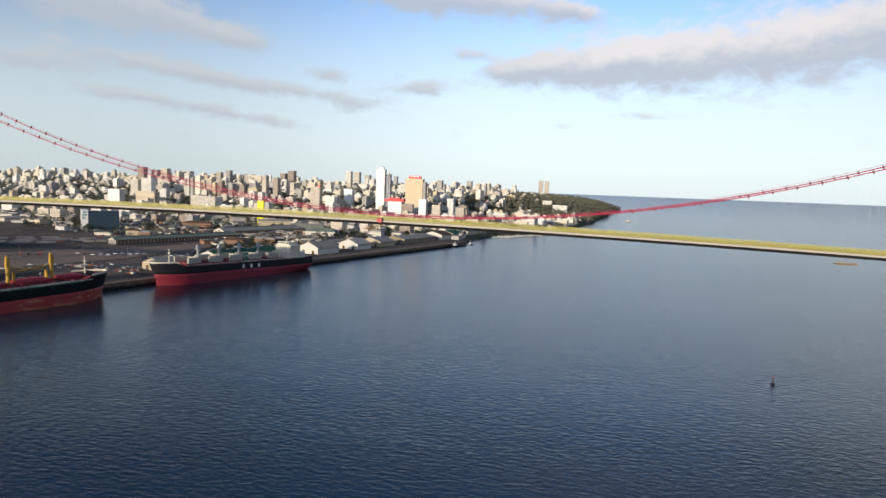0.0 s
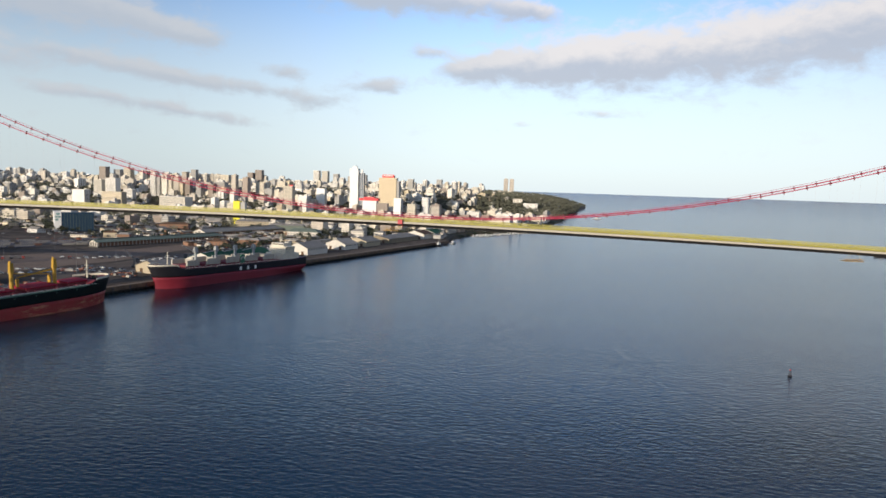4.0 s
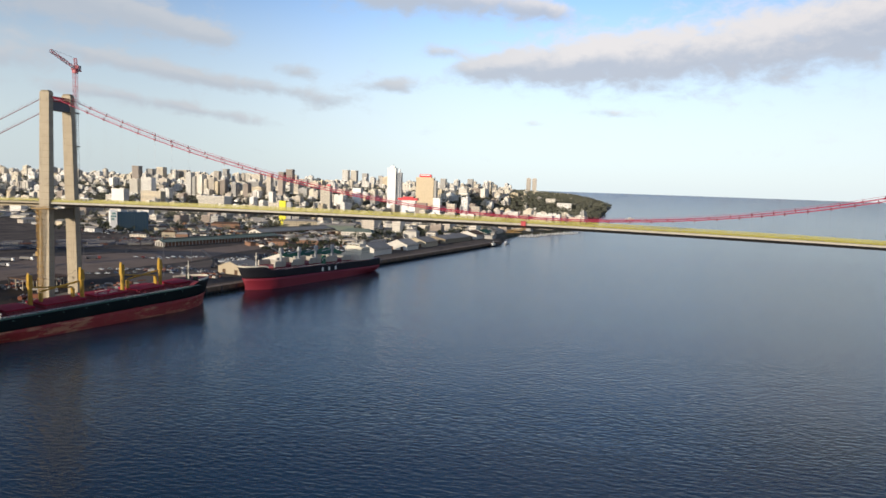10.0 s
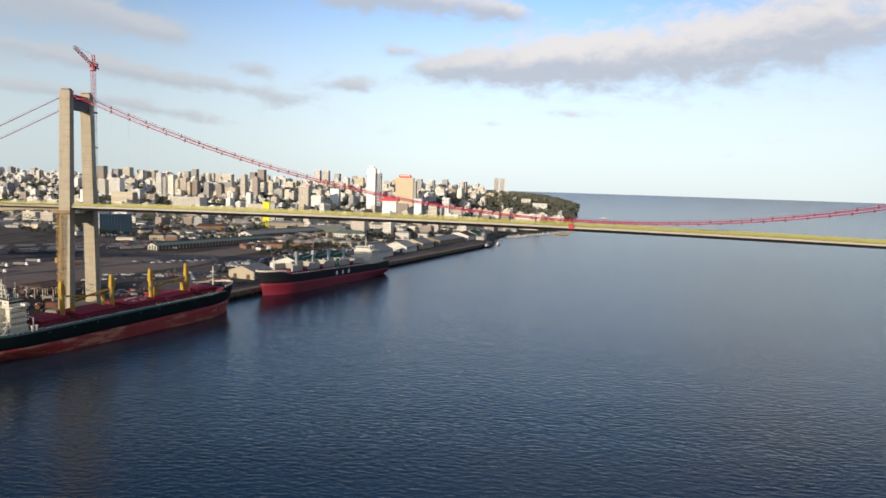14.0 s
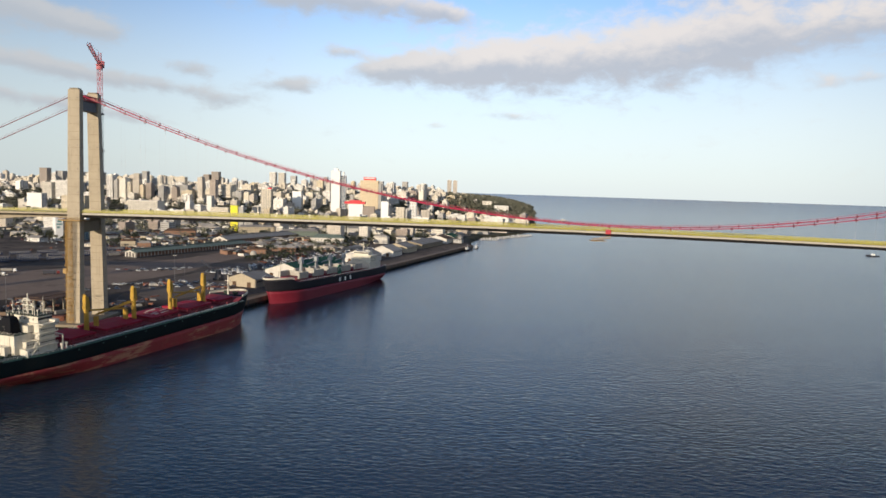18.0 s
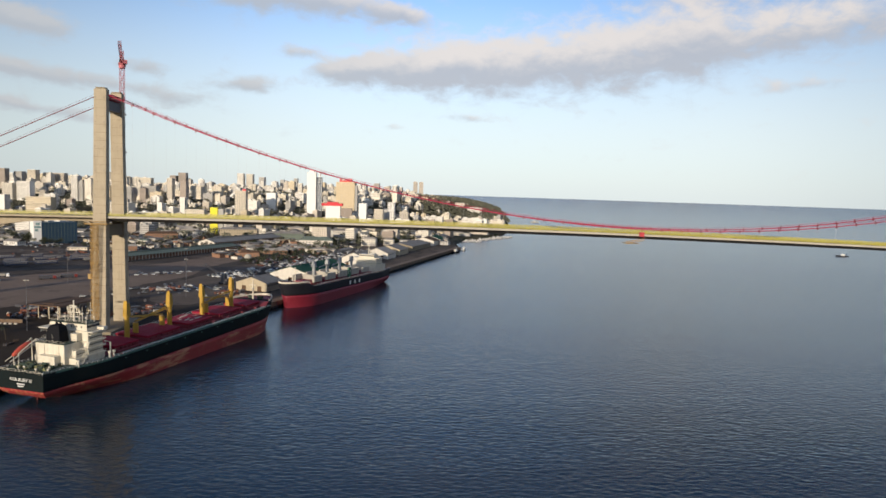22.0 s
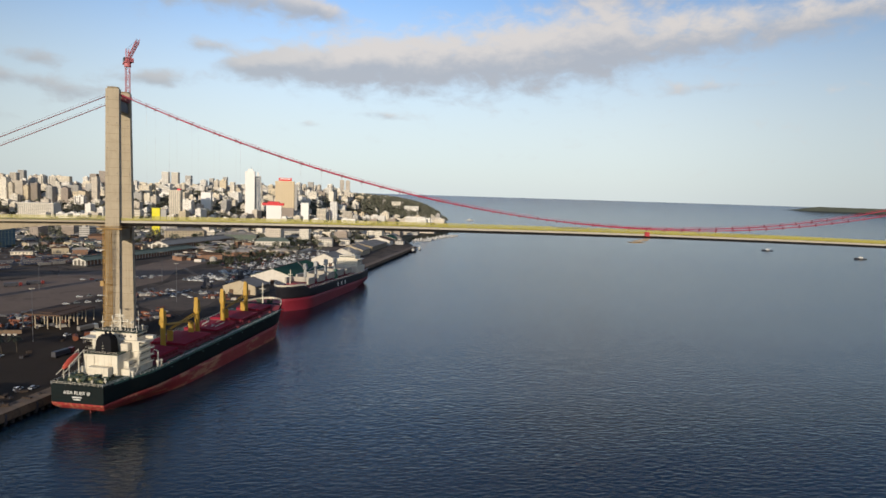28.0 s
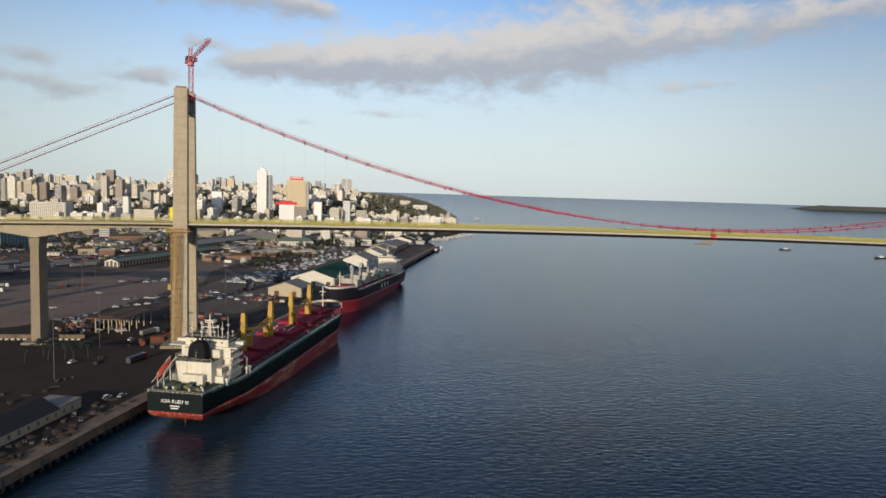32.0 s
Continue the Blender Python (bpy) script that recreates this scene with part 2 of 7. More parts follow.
def water_material():
    m = bpy.data.materials.new("bay_water")
    m.use_nodes = True
    t = m.node_tree
    b = t.nodes["Principled BSDF"]
    co = t.nodes.new("ShaderNodeTexCoord").outputs["Object"]
    turn = node(t, "ShaderNodeMapping", [(0, co), (2, (0, 0, radians(20))), (3, (0.48, 1.0, 1.0))]).outputs[0]
    swell = noise_tex(t, turn, 0.085, 3.0, 0.5, 0.3)
    chop = noise_tex(t, turn, 0.52, 2.0, 0.5, 0.4)
    h = calc(t, "ADD", calc(t, "MULTIPLY", swell, 0.4), calc(t, "MULTIPLY", chop, 1.5))
    slick = ramp(t, noise_tex(t, node(t, "ShaderNodeMapping", [(0, co), (3, (0.5, 1.6, 1.0))]).outputs[0], 0.004, 4.0, 0.6, 0.6), 0.45, 0.65)
    away = node(t, "ShaderNodeVectorMath", [(0, co), (1, (250.0, -400.0, 0.0))], op="DISTANCE").outputs["Value"]
    calm = ramp(t, away, 350.0, 1900.0, 0.95, 0.55)          # the open bay lies smoother than the channel
    bp = node(t, "ShaderNodeBump", [("Height", h), ("Strength", calc(t, "MULTIPLY", calc(t, "ADD", calc(t, "MULTIPLY", slick, 0.08), 0.22), calm)), ("Distance", 1.0)])
    t.links.new(bp.outputs[0], b.inputs["Normal"])
    col = mix(t, slick, (0.008, 0.019, 0.029), (0.012, 0.031, 0.048))
    t.links.new(col, b.inputs["Base Color"])
    t.links.new(ramp(t, away, 250.0, 900.0, 0.18, 0.2), b.inputs["Roughness"])     # far wavelets blur into one sheen
    b.inputs["IOR"].default_value = 1.33
    return m


WATER = water_material()


# ---------------------------------------------------------------- building helpers
class Solid:
    """Collects faces of boxes, prisms and tubes for one mesh."""

    def __init__(self):
        self.v, self.f = [], []

    def quadset(self, pts, faces):
        n = len(self.v)
        self.v += [tuple(p) for p in pts]
        self.f += [tuple(n + i for i in fc) for fc in faces]
        return self

    def box(self, x0, x1, y0, y1, z0, z1):
        return self.frustum((x0, x1, y0, y1), z0, (x0, x1, y0, y1), z1)

    def frustum(self, a, z0, b, z1):
        p = [(a[0], a[2], z0), (a[1], a[2], z0), (a[1], a[3], z0), (a[0], a[3], z0), (b[0], b[2], z1), (b[1], b[2], z1), (b[1], b[3], z1), (b[0], b[3], z1)]
        return self.quadset(p, [(3, 2, 1, 0), (4, 5, 6, 7), (0, 1, 5, 4), (1, 2, 6, 5), (2, 3, 7, 6), (3, 0, 4, 7)])

    def tube(self, a, b, r, n=6, r2=None):
        a, b = Vector(a), Vector(b)
        d = (b - a).normalized()
        s = d.cross((0, 0, 1) if abs(d.z) < 0.95 else (1, 0, 0)).normalized()
        q = d.cross(s)
        r2 = r if r2 is None else r2
        p = [c + (s * math.cos(2 * math.pi * i / n) + q * math.sin(2 * math.pi * i / n)) * k for c, k in ((a, r), (b, r2)) for i in range(n)]
        return self.quadset(p, [(i, (i + 1) % n, n + (i + 1) % n, n + i) for i in range(n)] + [tuple(range(n - 1, -1, -1)), tuple(range(n, 2 * n))])

    def bar(self, a, b, w):
        return self.tube(a, b, w * 0.7, 4)

    def sweep(self, sections, closed=True, caps=True):
        """Joins rings of equal length into a skin."""
        n, k = len(self.v), len(sections[0])
        for s in sections:
            self.v += [tuple(p) for p in s]
        for i in range(len(sections) - 1):
            for j in range(k if closed else k - 1):
                j2 = (j + 1) % k
                self.f.append((n + i * k + j, n + i * k + j2, n + (i + 1) * k + j2, n + (i + 1) * k + j))
        if caps and closed:
            self.f.append(tuple(n + j for j in range(k - 1, -1, -1)))
            self.f.append(tuple(n + (len(sections) - 1) * k + j for j in range(k)))
        return self

    def gable(self, x0, x1, y0, y1, z0, z1, over=0.0):
        """A ridged roof along x."""
        x0, x1, y0, y1, m = x0 - over, x1 + over, y0 - over, y1 + over, (y0 + y1) / 2
        t = 0.25
        p = [(x0, y0, z0), (x0, m, z1), (x0, y1, z0), (x1, y0, z0), (x1, m, z1), (x1, y1, z0)]
        p += [(x, y, z + t) for x, y, z in p]
        return self.quadset(p, [(0, 1, 4, 3), (1, 2, 5, 4), (6, 9, 10, 7), (7, 10, 11, 8), (0, 3, 9, 6), (2, 8, 11, 5), (0, 6, 7, 1), (1, 7, 8, 2), (3, 4, 10, 9), (4, 5, 11, 10)])

    def mesh(self, name):
        me = bpy.data.meshes.new(name)
        me.from_pydata(self.v, [], self.f)
        me.update()
        return me


def part(name, solid, mat, parent, label="", kind="", smooth=False, m=None):
    me = solid if isinstance(solid, bpy.types.Mesh) else solid.mesh(name)
    if mat and not me.materials:
        me.materials.append(mat)
    if smooth:
        me.polygons.foreach_set("use_smooth", [len(p.vertices) < 9 for p in me.polygons])
    ob = new(name, me)
    ob.parent = parent
    if m is not None:
        ob.matrix_basis = m
    return tagged(ob, label=label, kind=kind)


def thing(name, label, category, m=None, group="", kind=""):
    ob = new(name)
    ob.empty_display_size = 1.0
    if m is not None:
        ob.matrix_basis = m
    return tagged(ob, label=label, category=category, group=group, kind=kind)


def single(name, solid, mat, label, category, m=None, group="", kind="", smooth=False):
    ob = part(name, solid, mat, None, smooth=smooth, m=m)
    return tagged(ob, label=label, category=category, group=group, kind=kind)


def sstep(a, b, x):
    t = min(1.0, max(0.0, (x - a) / (b - a)))
    return t * t * (3 - 2 * t)


def lift(x, y):
    """The far sea rises by this much, as the horizon stands at eye height."""
    r = min(4850.0, math.hypot(x - 250, y + 400))
    return 68.0 * max(0.0, (r - 3200) / 1700) ** 2


# ---------------------------------------------------------------- the bay and the land
COAST = [(-900, -248), (652, 254), (690, 256), (760, 252), (880, 275), (990, 345), (1100, 385), (1240, 415), (1560, 463), (1895, 492), (2110, 526), (2690, 572), (2870, 606), (3100, 636), (3230, 560), (3500, 420), (4300, 200)]


def coast_x(y):
    for (y0, x0), (y1, x1) in zip(COAST, COAST[1:]):
        if y <= y1:
            return x0 + (x1 - x0) * (y - y0) / (y1 - y0)
    return COAST[-1][1]


def land_z(x, y):
    """Flat port and lower town; beyond it a plateau that falls in a wooded bluff to the bay."""
    d = coast_x(y) - x
    near_shore = sstep(500, 150, d)
    rise = sstep(1060 + 430 * near_shore, 1720 + 130 * near_shore, y) * (1 - sstep(3300, 3900, math.hypot(x - 250, y + 400)))
    h = 5.0 + rise * (61 * (1 - math.exp(-max(d, 0) / 130)) + 4 * noise.noise((x * 0.004, y * 0.004, 0.3)))
    return h * sstep(-4, 3, d) - 3 * sstep(3, -4, d) + lift(x, y)


def make_water():
    s = Solid()
    rings = [0, 60, 120, 200, 300, 420, 560, 740, 960, 1200, 1500, 1900, 2400, 2900, 3200] + [3200 + 1700 * (i / 16) for i in range(1, 17)]
    n, secs = 96, []
    for r in rings:
        secs.append([(250 + (r + 0.01) * math.sin(2 * math.pi * k / n), -400 + (r + 0.01) * math.cos(2 * math.pi * k / n),
                      68.0 * max(0.0, (r - 3200) / 1700) ** 2) for k in range(n)])
    s.sweep(secs, caps=False)
    s.f = [tuple(reversed(f)) for f in s.f]
    return single("water", s, WATER, "dark blue-grey bay water with small wind ripples", "water", kind="structure", smooth=True)


make_water()


def land_material():
    m = bpy.data.materials.new("port_and_city_ground")
    m.use_nodes = True
    t = m.node_tree
    b = t.nodes["Principled BSDF"]
    co = t.nodes.new("ShaderNodeTexCoord").outputs["Object"]
    big, mid, fine_n = noise_tex(t, co, 0.012, 5.0, 0.6), noise_tex(t, co, 0.06, 5.0, 0.6), noise_tex(t, co, 0.8, 3.0)
    col = mix(t, ramp(t, big, 0.40, 0.62), (0.080, 0.066, 0.057), (0.150, 0.118, 0.095))
    col = mix(t, ramp(t, mid, 0.52, 0.66), col, (0.040, 0.034, 0.030))
    col = mix(t, ramp(t, fine_n, 0.35, 0.75), col, mix(t, 0.5, col, (0.125, 0.10, 0.078)))
    pos = node(t, "ShaderNodeSeparateXYZ", [(0, co)])
    col = mix(t, calc(t, "MULTIPLY", ramp(t, pos.outputs[1], 130.0, 40.0), 0.85), col, mix(t, mid, (0.030, 0.024, 0.020), (0.058, 0.045, 0.035)))   # worn tarmac apron, with the shade over the near quay put into its colour
    town = ramp(t, pos.outputs[1], 620.0, 900.0)
    green = mix(t, ramp(t, mid, 0.35, 0.6), (0.03, 0.04, 0.018), (0.10, 0.085, 0.06))
    roofs = mix(t, ramp(t, mid, 0.4, 0.6), (0.13, 0.12, 0.105), (0.22, 0.20, 0.175))
    green = mix(t, ramp(t, pos.outputs[1], 2200.0, 2900.0), green, roofs)
    col = mix(t, town, col, green)
    t.links.new(col, b.inputs["Base Color"])
    b.inputs["Roughness"].default_value = 0.95
    b.inputs["Specular IOR Level"].default_value = 0.05
    return m


def make_land():
    s = Solid()
    ds = [-10, -4, 0, 3, 8, 16, 30, 50, 80, 120, 180, 260, 360, 480, 640, 840, 1100, 1400, 1800, 2300, 2900, 3600, 4400]
    ys = [652 + 40 * i for i in range(0, 92)]
    ys = [-900, -600, -400] + [-250 + 60 * i for i in range(15)] + ys
    secs = []
    for y in ys:
        row = []
        for d in ds:
            if y < 650:
                d = max(d, 0)        # the quay wall closes this side
            x = coast_x(y) - d
            row.append((x, y, 5.0 if y < 650 else land_z(x, y)))
        secs.append(row)
    s.sweep(secs, closed=False, caps=False)
    s.f = [tuple(reversed(f)) for f in s.f]
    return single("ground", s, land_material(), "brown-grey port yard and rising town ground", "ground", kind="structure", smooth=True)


make_land()

QUAY_STONE = material("quay_concrete", (0.18, 0.122, 0.08), 0.9, vary=0.45, scale=0.15, grain=2.0, stain=(0.07, 0.055, 0.042), stain_amount=0.6, streak=0.4)
QUAY_DARK = material("quay_piles", (0.05, 0.045, 0.04), 0.9, vary=0.3)
U = Vector((0.324, 1.0, 0)).normalized()
V = Vector((U.y, -U.x, 0))
QUAY_TURN = -math.degrees(math.atan2(U.x, U.y))          # turn of things whose y runs along the quay


def at_quay(along, out, z=5.0, turn=0.0):
    """A pose with y along the quay edge and x out over the water; along = 0 abreast of the tower."""
    p = Vector((43.0, 0, 0)) + U * along + V * out
    return pose(p.x, p.y, z, 0, 0, QUAY_TURN + turn)


def make_quay():
    q = thing("quay", "weathered concrete quay with dark piles and a stone coping", "quay", at_quay(0, 0, 0), kind="structure")
    start, end = -700.0, 686.0
    w = Solid().box(-7.0, -3.2, start, end, -3, 4.4)
    part("retaining_wall", w, QUAY_DARK, q)
    deck = Solid()
    y = start
    random.seed(5)
    slab = None
    while y < end:
        ln = 12.0
        if -320 < y < 500:
            if slab is None:
                slab = Solid().box(-8.0, 0.0, 0.03, 11.97, 4.2, 5.03).box(-0.9, 0.05, 0.03, 11.97, 5.03, 5.3).box(-0.9, 0.12, 0.03, 11.97, 1.9, 4.2).mesh("deck_slab")
            part("deck_slab", slab, QUAY_STONE, q, m=pose(random.uniform(-.08, .08), y, random.uniform(-.03, .03)))
        else:
            deck.box(-8, 0, y + .03, y + 11.97, 4.2, 5.02).box(-.9, .05, y + .03, y + 11.97, 5.02, 5.3).box(-.9, .12, y + .03, y + 11.97, 1.9, 4.2)
        y += ln
    part("far_deck", deck, QUAY_STONE, q, kind="stuff")
    pile = Solid().box(-1.5, -0.4, -0.5, 0.5, -3, 4.2).mesh("pile")
    y = -320.0
    while y < 500:
        part("pile", pile, QUAY_DARK, q, m=pose(0, y, 0))
        y += 4.0
    fender = Solid().box(-0.4, 0.35, -0.4, 0.4, 1.0, 4.6).mesh("fender")
    y = -310.0
    while y < 480:
        part("fender", fender, STEEL_DARK, q, m=pose(0, y + 1.7, 0))
        y += 16.0
    return q


make_quay()

# ---------------------------------------------------------------- the bridge
YB = -2.5               # centre line of the bridge
SPAN, SADDLE, LOW = 680.0, 142.4, 73.3
CABLES = (YB - 9.7, YB + 9.7)


def road_z(x):
    if x >= 0:
        s = x / 340
        return 72.1 + 2.05 * s - 3.78 * s * s
    return 72.1 + 0.006 * x - 0.00005 * x * x


def cable_z(x):
    return LOW + (SADDLE - LOW) * ((x - 340) / 340) ** 2


def lattice(s, a, b, w, step, r):
    """A square lattice mast or jib from a to b."""
    a, b = Vector(a), Vector(b)
    d = (b - a).normalized()
    p = d.cross((0, 0, 1) if abs(d.z) < 0.9 else (0, 1, 0)).normalized()
    q = d.cross(p)
    c = [(p * i + q * j) * w / 2 for i, j in ((-1, -1), (1, -1), (1, 1), (-1, 1))]
    for k in c:
        s.bar(a + k, b + k, r)
    n = max(1, round((b - a).length / step))
    for i in range(n):
        m0, m1 = a.lerp(b, i / n), a.lerp(b, (i + 1) / n)
        for k in range(4):
            u0, u1 = (c[k], c[(k + 1) % 4]) if i % 2 else (c[(k + 1) % 4], c[k])
            s.bar(m0 + u0, m1 + u1, r * 0.6)
            s.bar(m0 + c[k], m0 + c[(k + 1) % 4], r * 0.6)
    return s


def make_bridge():
    br = thing("suspension_bridge", "concrete suspension bridge with red cables and yellow-railed pale deck", "bridge")
    # main girder, in lifted segments
    prof_top = [(-12.8, 0), (-13.2, -1.05), (13.2, -1.05), (12.8, 0)]
    prof_low = [(-13.2, -1.05), (-7.5, -3.0), (7.5, -3.0), (13.2, -1.05)]
    seg = 12.0
    n = int(SPAN / seg)
    for i in range(-1, n + 3):
        x0, x1 = -4 + i * seg, -4 + (i + 1) * seg - 0.12
        if i < 0:
            continue
        g = Solid().sweep([[(x, YB + y, road_z(x) + z) for y, z in prof_top] for x in (x0, x1)])
        g.f = [tuple(reversed(f)) for f in g.f]
        seg_ob = part("girder_segment", g, GIRDER, br)
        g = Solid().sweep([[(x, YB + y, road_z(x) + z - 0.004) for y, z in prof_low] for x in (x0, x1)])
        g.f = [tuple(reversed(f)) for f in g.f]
        part("soffit_panel", g, GIRDER_SHADED, seg_ob, "underside panel with its shade painted dark")
    xs = [-4 + 12 * i for i in range(n + 3)]
    road = Solid().sweep([[(x, YB - 10.6, road_z(x) + .02), (x, YB - 10.6, road_z(x) + .1), (x, YB + 10.6, road_z(x) + .1), (x, YB + 10.6, road_z(x) + .02)] for x in [-400 + 33 * i for i in range(12)] + xs])
    part("roadway", road, ASPHALT, br, "dark asphalt roadway")
    # approach spans: haunched concrete box girder
    piers = (-77.0, -197.0, -317.0)

    def depth(x):
        d = min(abs(x - p) for p in piers)
        return 3.2 + 6.0 * max(0.0, 1 - d / 52) ** 2

    ax = [-400 + 4 * i for i in range(100)]
    box_g = Solid().sweep([[(x, YB - 12.8, road_z(x)), (x, YB - 12.8, road_z(x) - 0.9), (x, YB - 6.5, road_z(x) - 1.5), (x, YB - 5.8, road_z(x) - depth(x)),
                            (x, YB + 5.8, road_z(x) - depth(x)), (x, YB + 6.5, road_z(x) - 1.5), (x, YB + 12.8, road_z(x) - 0.9), (x, YB + 12.8, road_z(x))] for x in ax])
    part("approach_girder", box_g, CONCRETE, br, "pale concrete haunched box girder")
    for px in piers:
        top = road_z(px) - depth(px)
        p = Solid().frustum((px - 2.3, px + 2.3, YB - 6.0, YB + 6.0), 4.5, (px - 2.1, px + 2.1, YB - 5.4, YB + 5.4), top - 6)
        p.frustum((px - 2.1, px + 2.1, YB - 5.4, YB + 5.4), top - 6, (px - 2.6, px + 2.6, YB - 5.8, YB + 5.8), top)
        pier = part("pier", p, PIER_CONCRETE, br)
        part("pile_cap", Solid().box(px - 6, px + 6, YB - 10, YB + 10, 4.0, 6.2), PIER_CONCRETE, pier)
    # towers
    for tx, ground in ((-1.0, 5.0), (SPAN, -3.0)):
        for sy in (-1, 1):
            y = YB + 10.1 * sy
            yb = YB + 14.0 * sy
            leg = Solid().frustum((tx - 3.9, tx + 3.9, yb - 2.7, yb + 2.7), ground, (tx - 3.4, tx + 3.4, y - 1.95, y + 1.95), 144.4)
            lg = part("tower_leg", leg, CONCRETE, br, "tan board-marked concrete leg")
            zz = 14.0
            k = 0
            while zz < 142:        # formwork joints and tie holes
                f = (zz - ground) / (144.4 - ground)
                hx, hy, yc = 3.9 - .5 * f, 2.7 - .75 * f, yb + (y - yb) * f
                part("lift_joint", Solid().box(tx - hx - .04, tx + hx + .04, yc - hy - .04, yc + hy + .04, zz, zz + 0.14), PIER_CONCRETE, lg)
                if k % 3 == 0:
                    for ex in (-1, 1):
                        part("bracket", Solid().box(tx + ex * (hx - 1.0) - .2, tx + ex * (hx - 1.0) + .2, yc - hy - .16, yc - hy, zz + 1.2, zz + 1.6), BEAM_DARK, lg)
                zz += 4.6
                k += 1
            part("saddle_housing", Solid().box(tx - 2.6, tx + 2.6, y - 1.8, y + 1.8, 144.4, 145.4), PIER_CONCRETE, lg)
        part("deck_crossbeam", Solid().box(tx - 2.8, tx + 2.8, YB - 10.2, YB + 10.2, 60.5, 67.0), PIER_CONCRETE, br)
        part("top_crossbeam", Solid().box(tx - 2.6, tx + 2.6, YB - 8.4, YB + 8.4, 133.0, 138.6), BEAM_DARK, br, "dark grey beam between the leg tops")
        tr = Solid()
        for dx in (-2.4, 2.4):
            lattice(tr, (tx + dx, YB - 7.4, 140.4), (tx + dx, YB + 7.4, 140.4), 2.6, 2.5, 0.35)
        part("red_truss", tr, STEEL_RED, br, "red working truss over the top beam")
        part("red_screen", Solid().box(tx - 3.2, tx + 3.2, YB - 7.3, YB + 7.3, 138.7, 139.6), STEEL_RED, br)
        part("base_plinth", Solid().box(tx - 9, tx + 9, YB - 22, YB + 22, min(ground, 4.0), 6.5), PIER_CONCRETE, br)
    # cables
    for y in CABLES:
        pts = [(x, y, cable_z(x)) for x in np.linspace(-0.6, SPAN, 81)]
        ring = lambda x, yy, z, r: [(x, yy + r * math.cos(2 * math.pi * k / 8), z + r * math.sin(2 * math.pi * k / 8)) for k in range(8)]
        c = Solid().sweep([ring(*p, 0.28) for p in pts])
        cable = part("main_cable", c, CABLE_RED, br, "red main cable", smooth=True)
        for dy in (-0.55, 0.55):
            rope = Solid().sweep([ring(p[0], p[1] + dy, p[2] + 1.25, 0.045) for p in pts])
            part("hand_rope", rope, CABLE_RED, cable)
        c = Solid().sweep([ring(x, y, SADDLE - 0.455 * (-x), 0.28) for x in np.linspace(-185, -0.6, 12)])
        back = part("back_stay", c, BACKSTAY, br, "dark red back stay", smooth=True)
        rope = Solid().sweep([ring(x, y, SADDLE - 0.455 * (-x) + 1.25, 0.06) for x in np.linspace(-185, -0.6, 12)])
        part("hand_rope", rope, BACKSTAY, back)
        x = 16.0
        clamp = Solid().box(-.55, .55, -.42, .42, -.5, .42).box(-.2, .2, -.15, .15, -1.15, -.5).box(-.07, .07, -.5, .5, .5, 1.25).mesh("clamp")
        while x < SPAN - 10:
            part("clamp", clamp, CABLE_DARK, cable, m=pose(x, y, cable_z(x), 0, math.degrees(-math.atan(2 * (SADDLE - LOW) * (x - 340) / 340 ** 2)), 0))
            if cable_z(x) - 1.1 > road_z(x) + 0.3:
                part("hanger", Solid().tube((x, y, road_z(x) + .1), (x, y, cable_z(x) - 1.1), 0.022, 5), ROPE, cable)
            x += 12.0
    # rails
    for y, near in ((YB - 12.6, True), (YB - 10.7, False), (YB + 10.7, False), (YB + 12.6, True)):
        xs2 = [-400 + 20 * i for i in range(55)]
        for h in (0.35, 0.75, 1.15, 1.6) if near else (0.45, 0.85):
            r = Solid().sweep([[(x, y - .07, road_z(x) + h - .09), (x, y + .07, road_z(x) + h - .09), (x, y + .07, road_z(x) + h + .09), (x, y - .07, road_z(x) + h + .09)] for x in xs2 if x > -10 or near])
            part("yellow_rail", r, YELLOW, br, "yellow steel rail")
        post = Solid().box(-.12, .12, -.12, .12, 0, 1.7 if near else 1.0).mesh("rail_post")
        if near:
            for i in range(170):
                part("rail_post", post, YELLOW, br, m=pose(2 + 4 * i, y, road_z(2 + 4 * i)))
        else:
            far_posts = Solid()
            for i in range(226):
                x = 2 + 3 * i
                far_posts.box(x - .1, x + .1, y - .1, y + .1, road_z(x), road_z(x) + 1.0)
            part("rail_infill", far_posts, YELLOW, br, kind="stuff")
    # yellow mesh screens between the posts of the outer rails
    for y in (YB - 12.6, YB + 12.6):
        sc = Solid()
        for i in range(0, 680, 4):
            for k in range(8):
                x = i + 2.25 + k * 0.46
                sc.box(x, x + .16, y - .03, y + .03, road_z(x) + .2, road_z(x) + 1.5)
        part("rail_infill", sc, YELLOW, br, kind="stuff")
    return br


make_bridge()


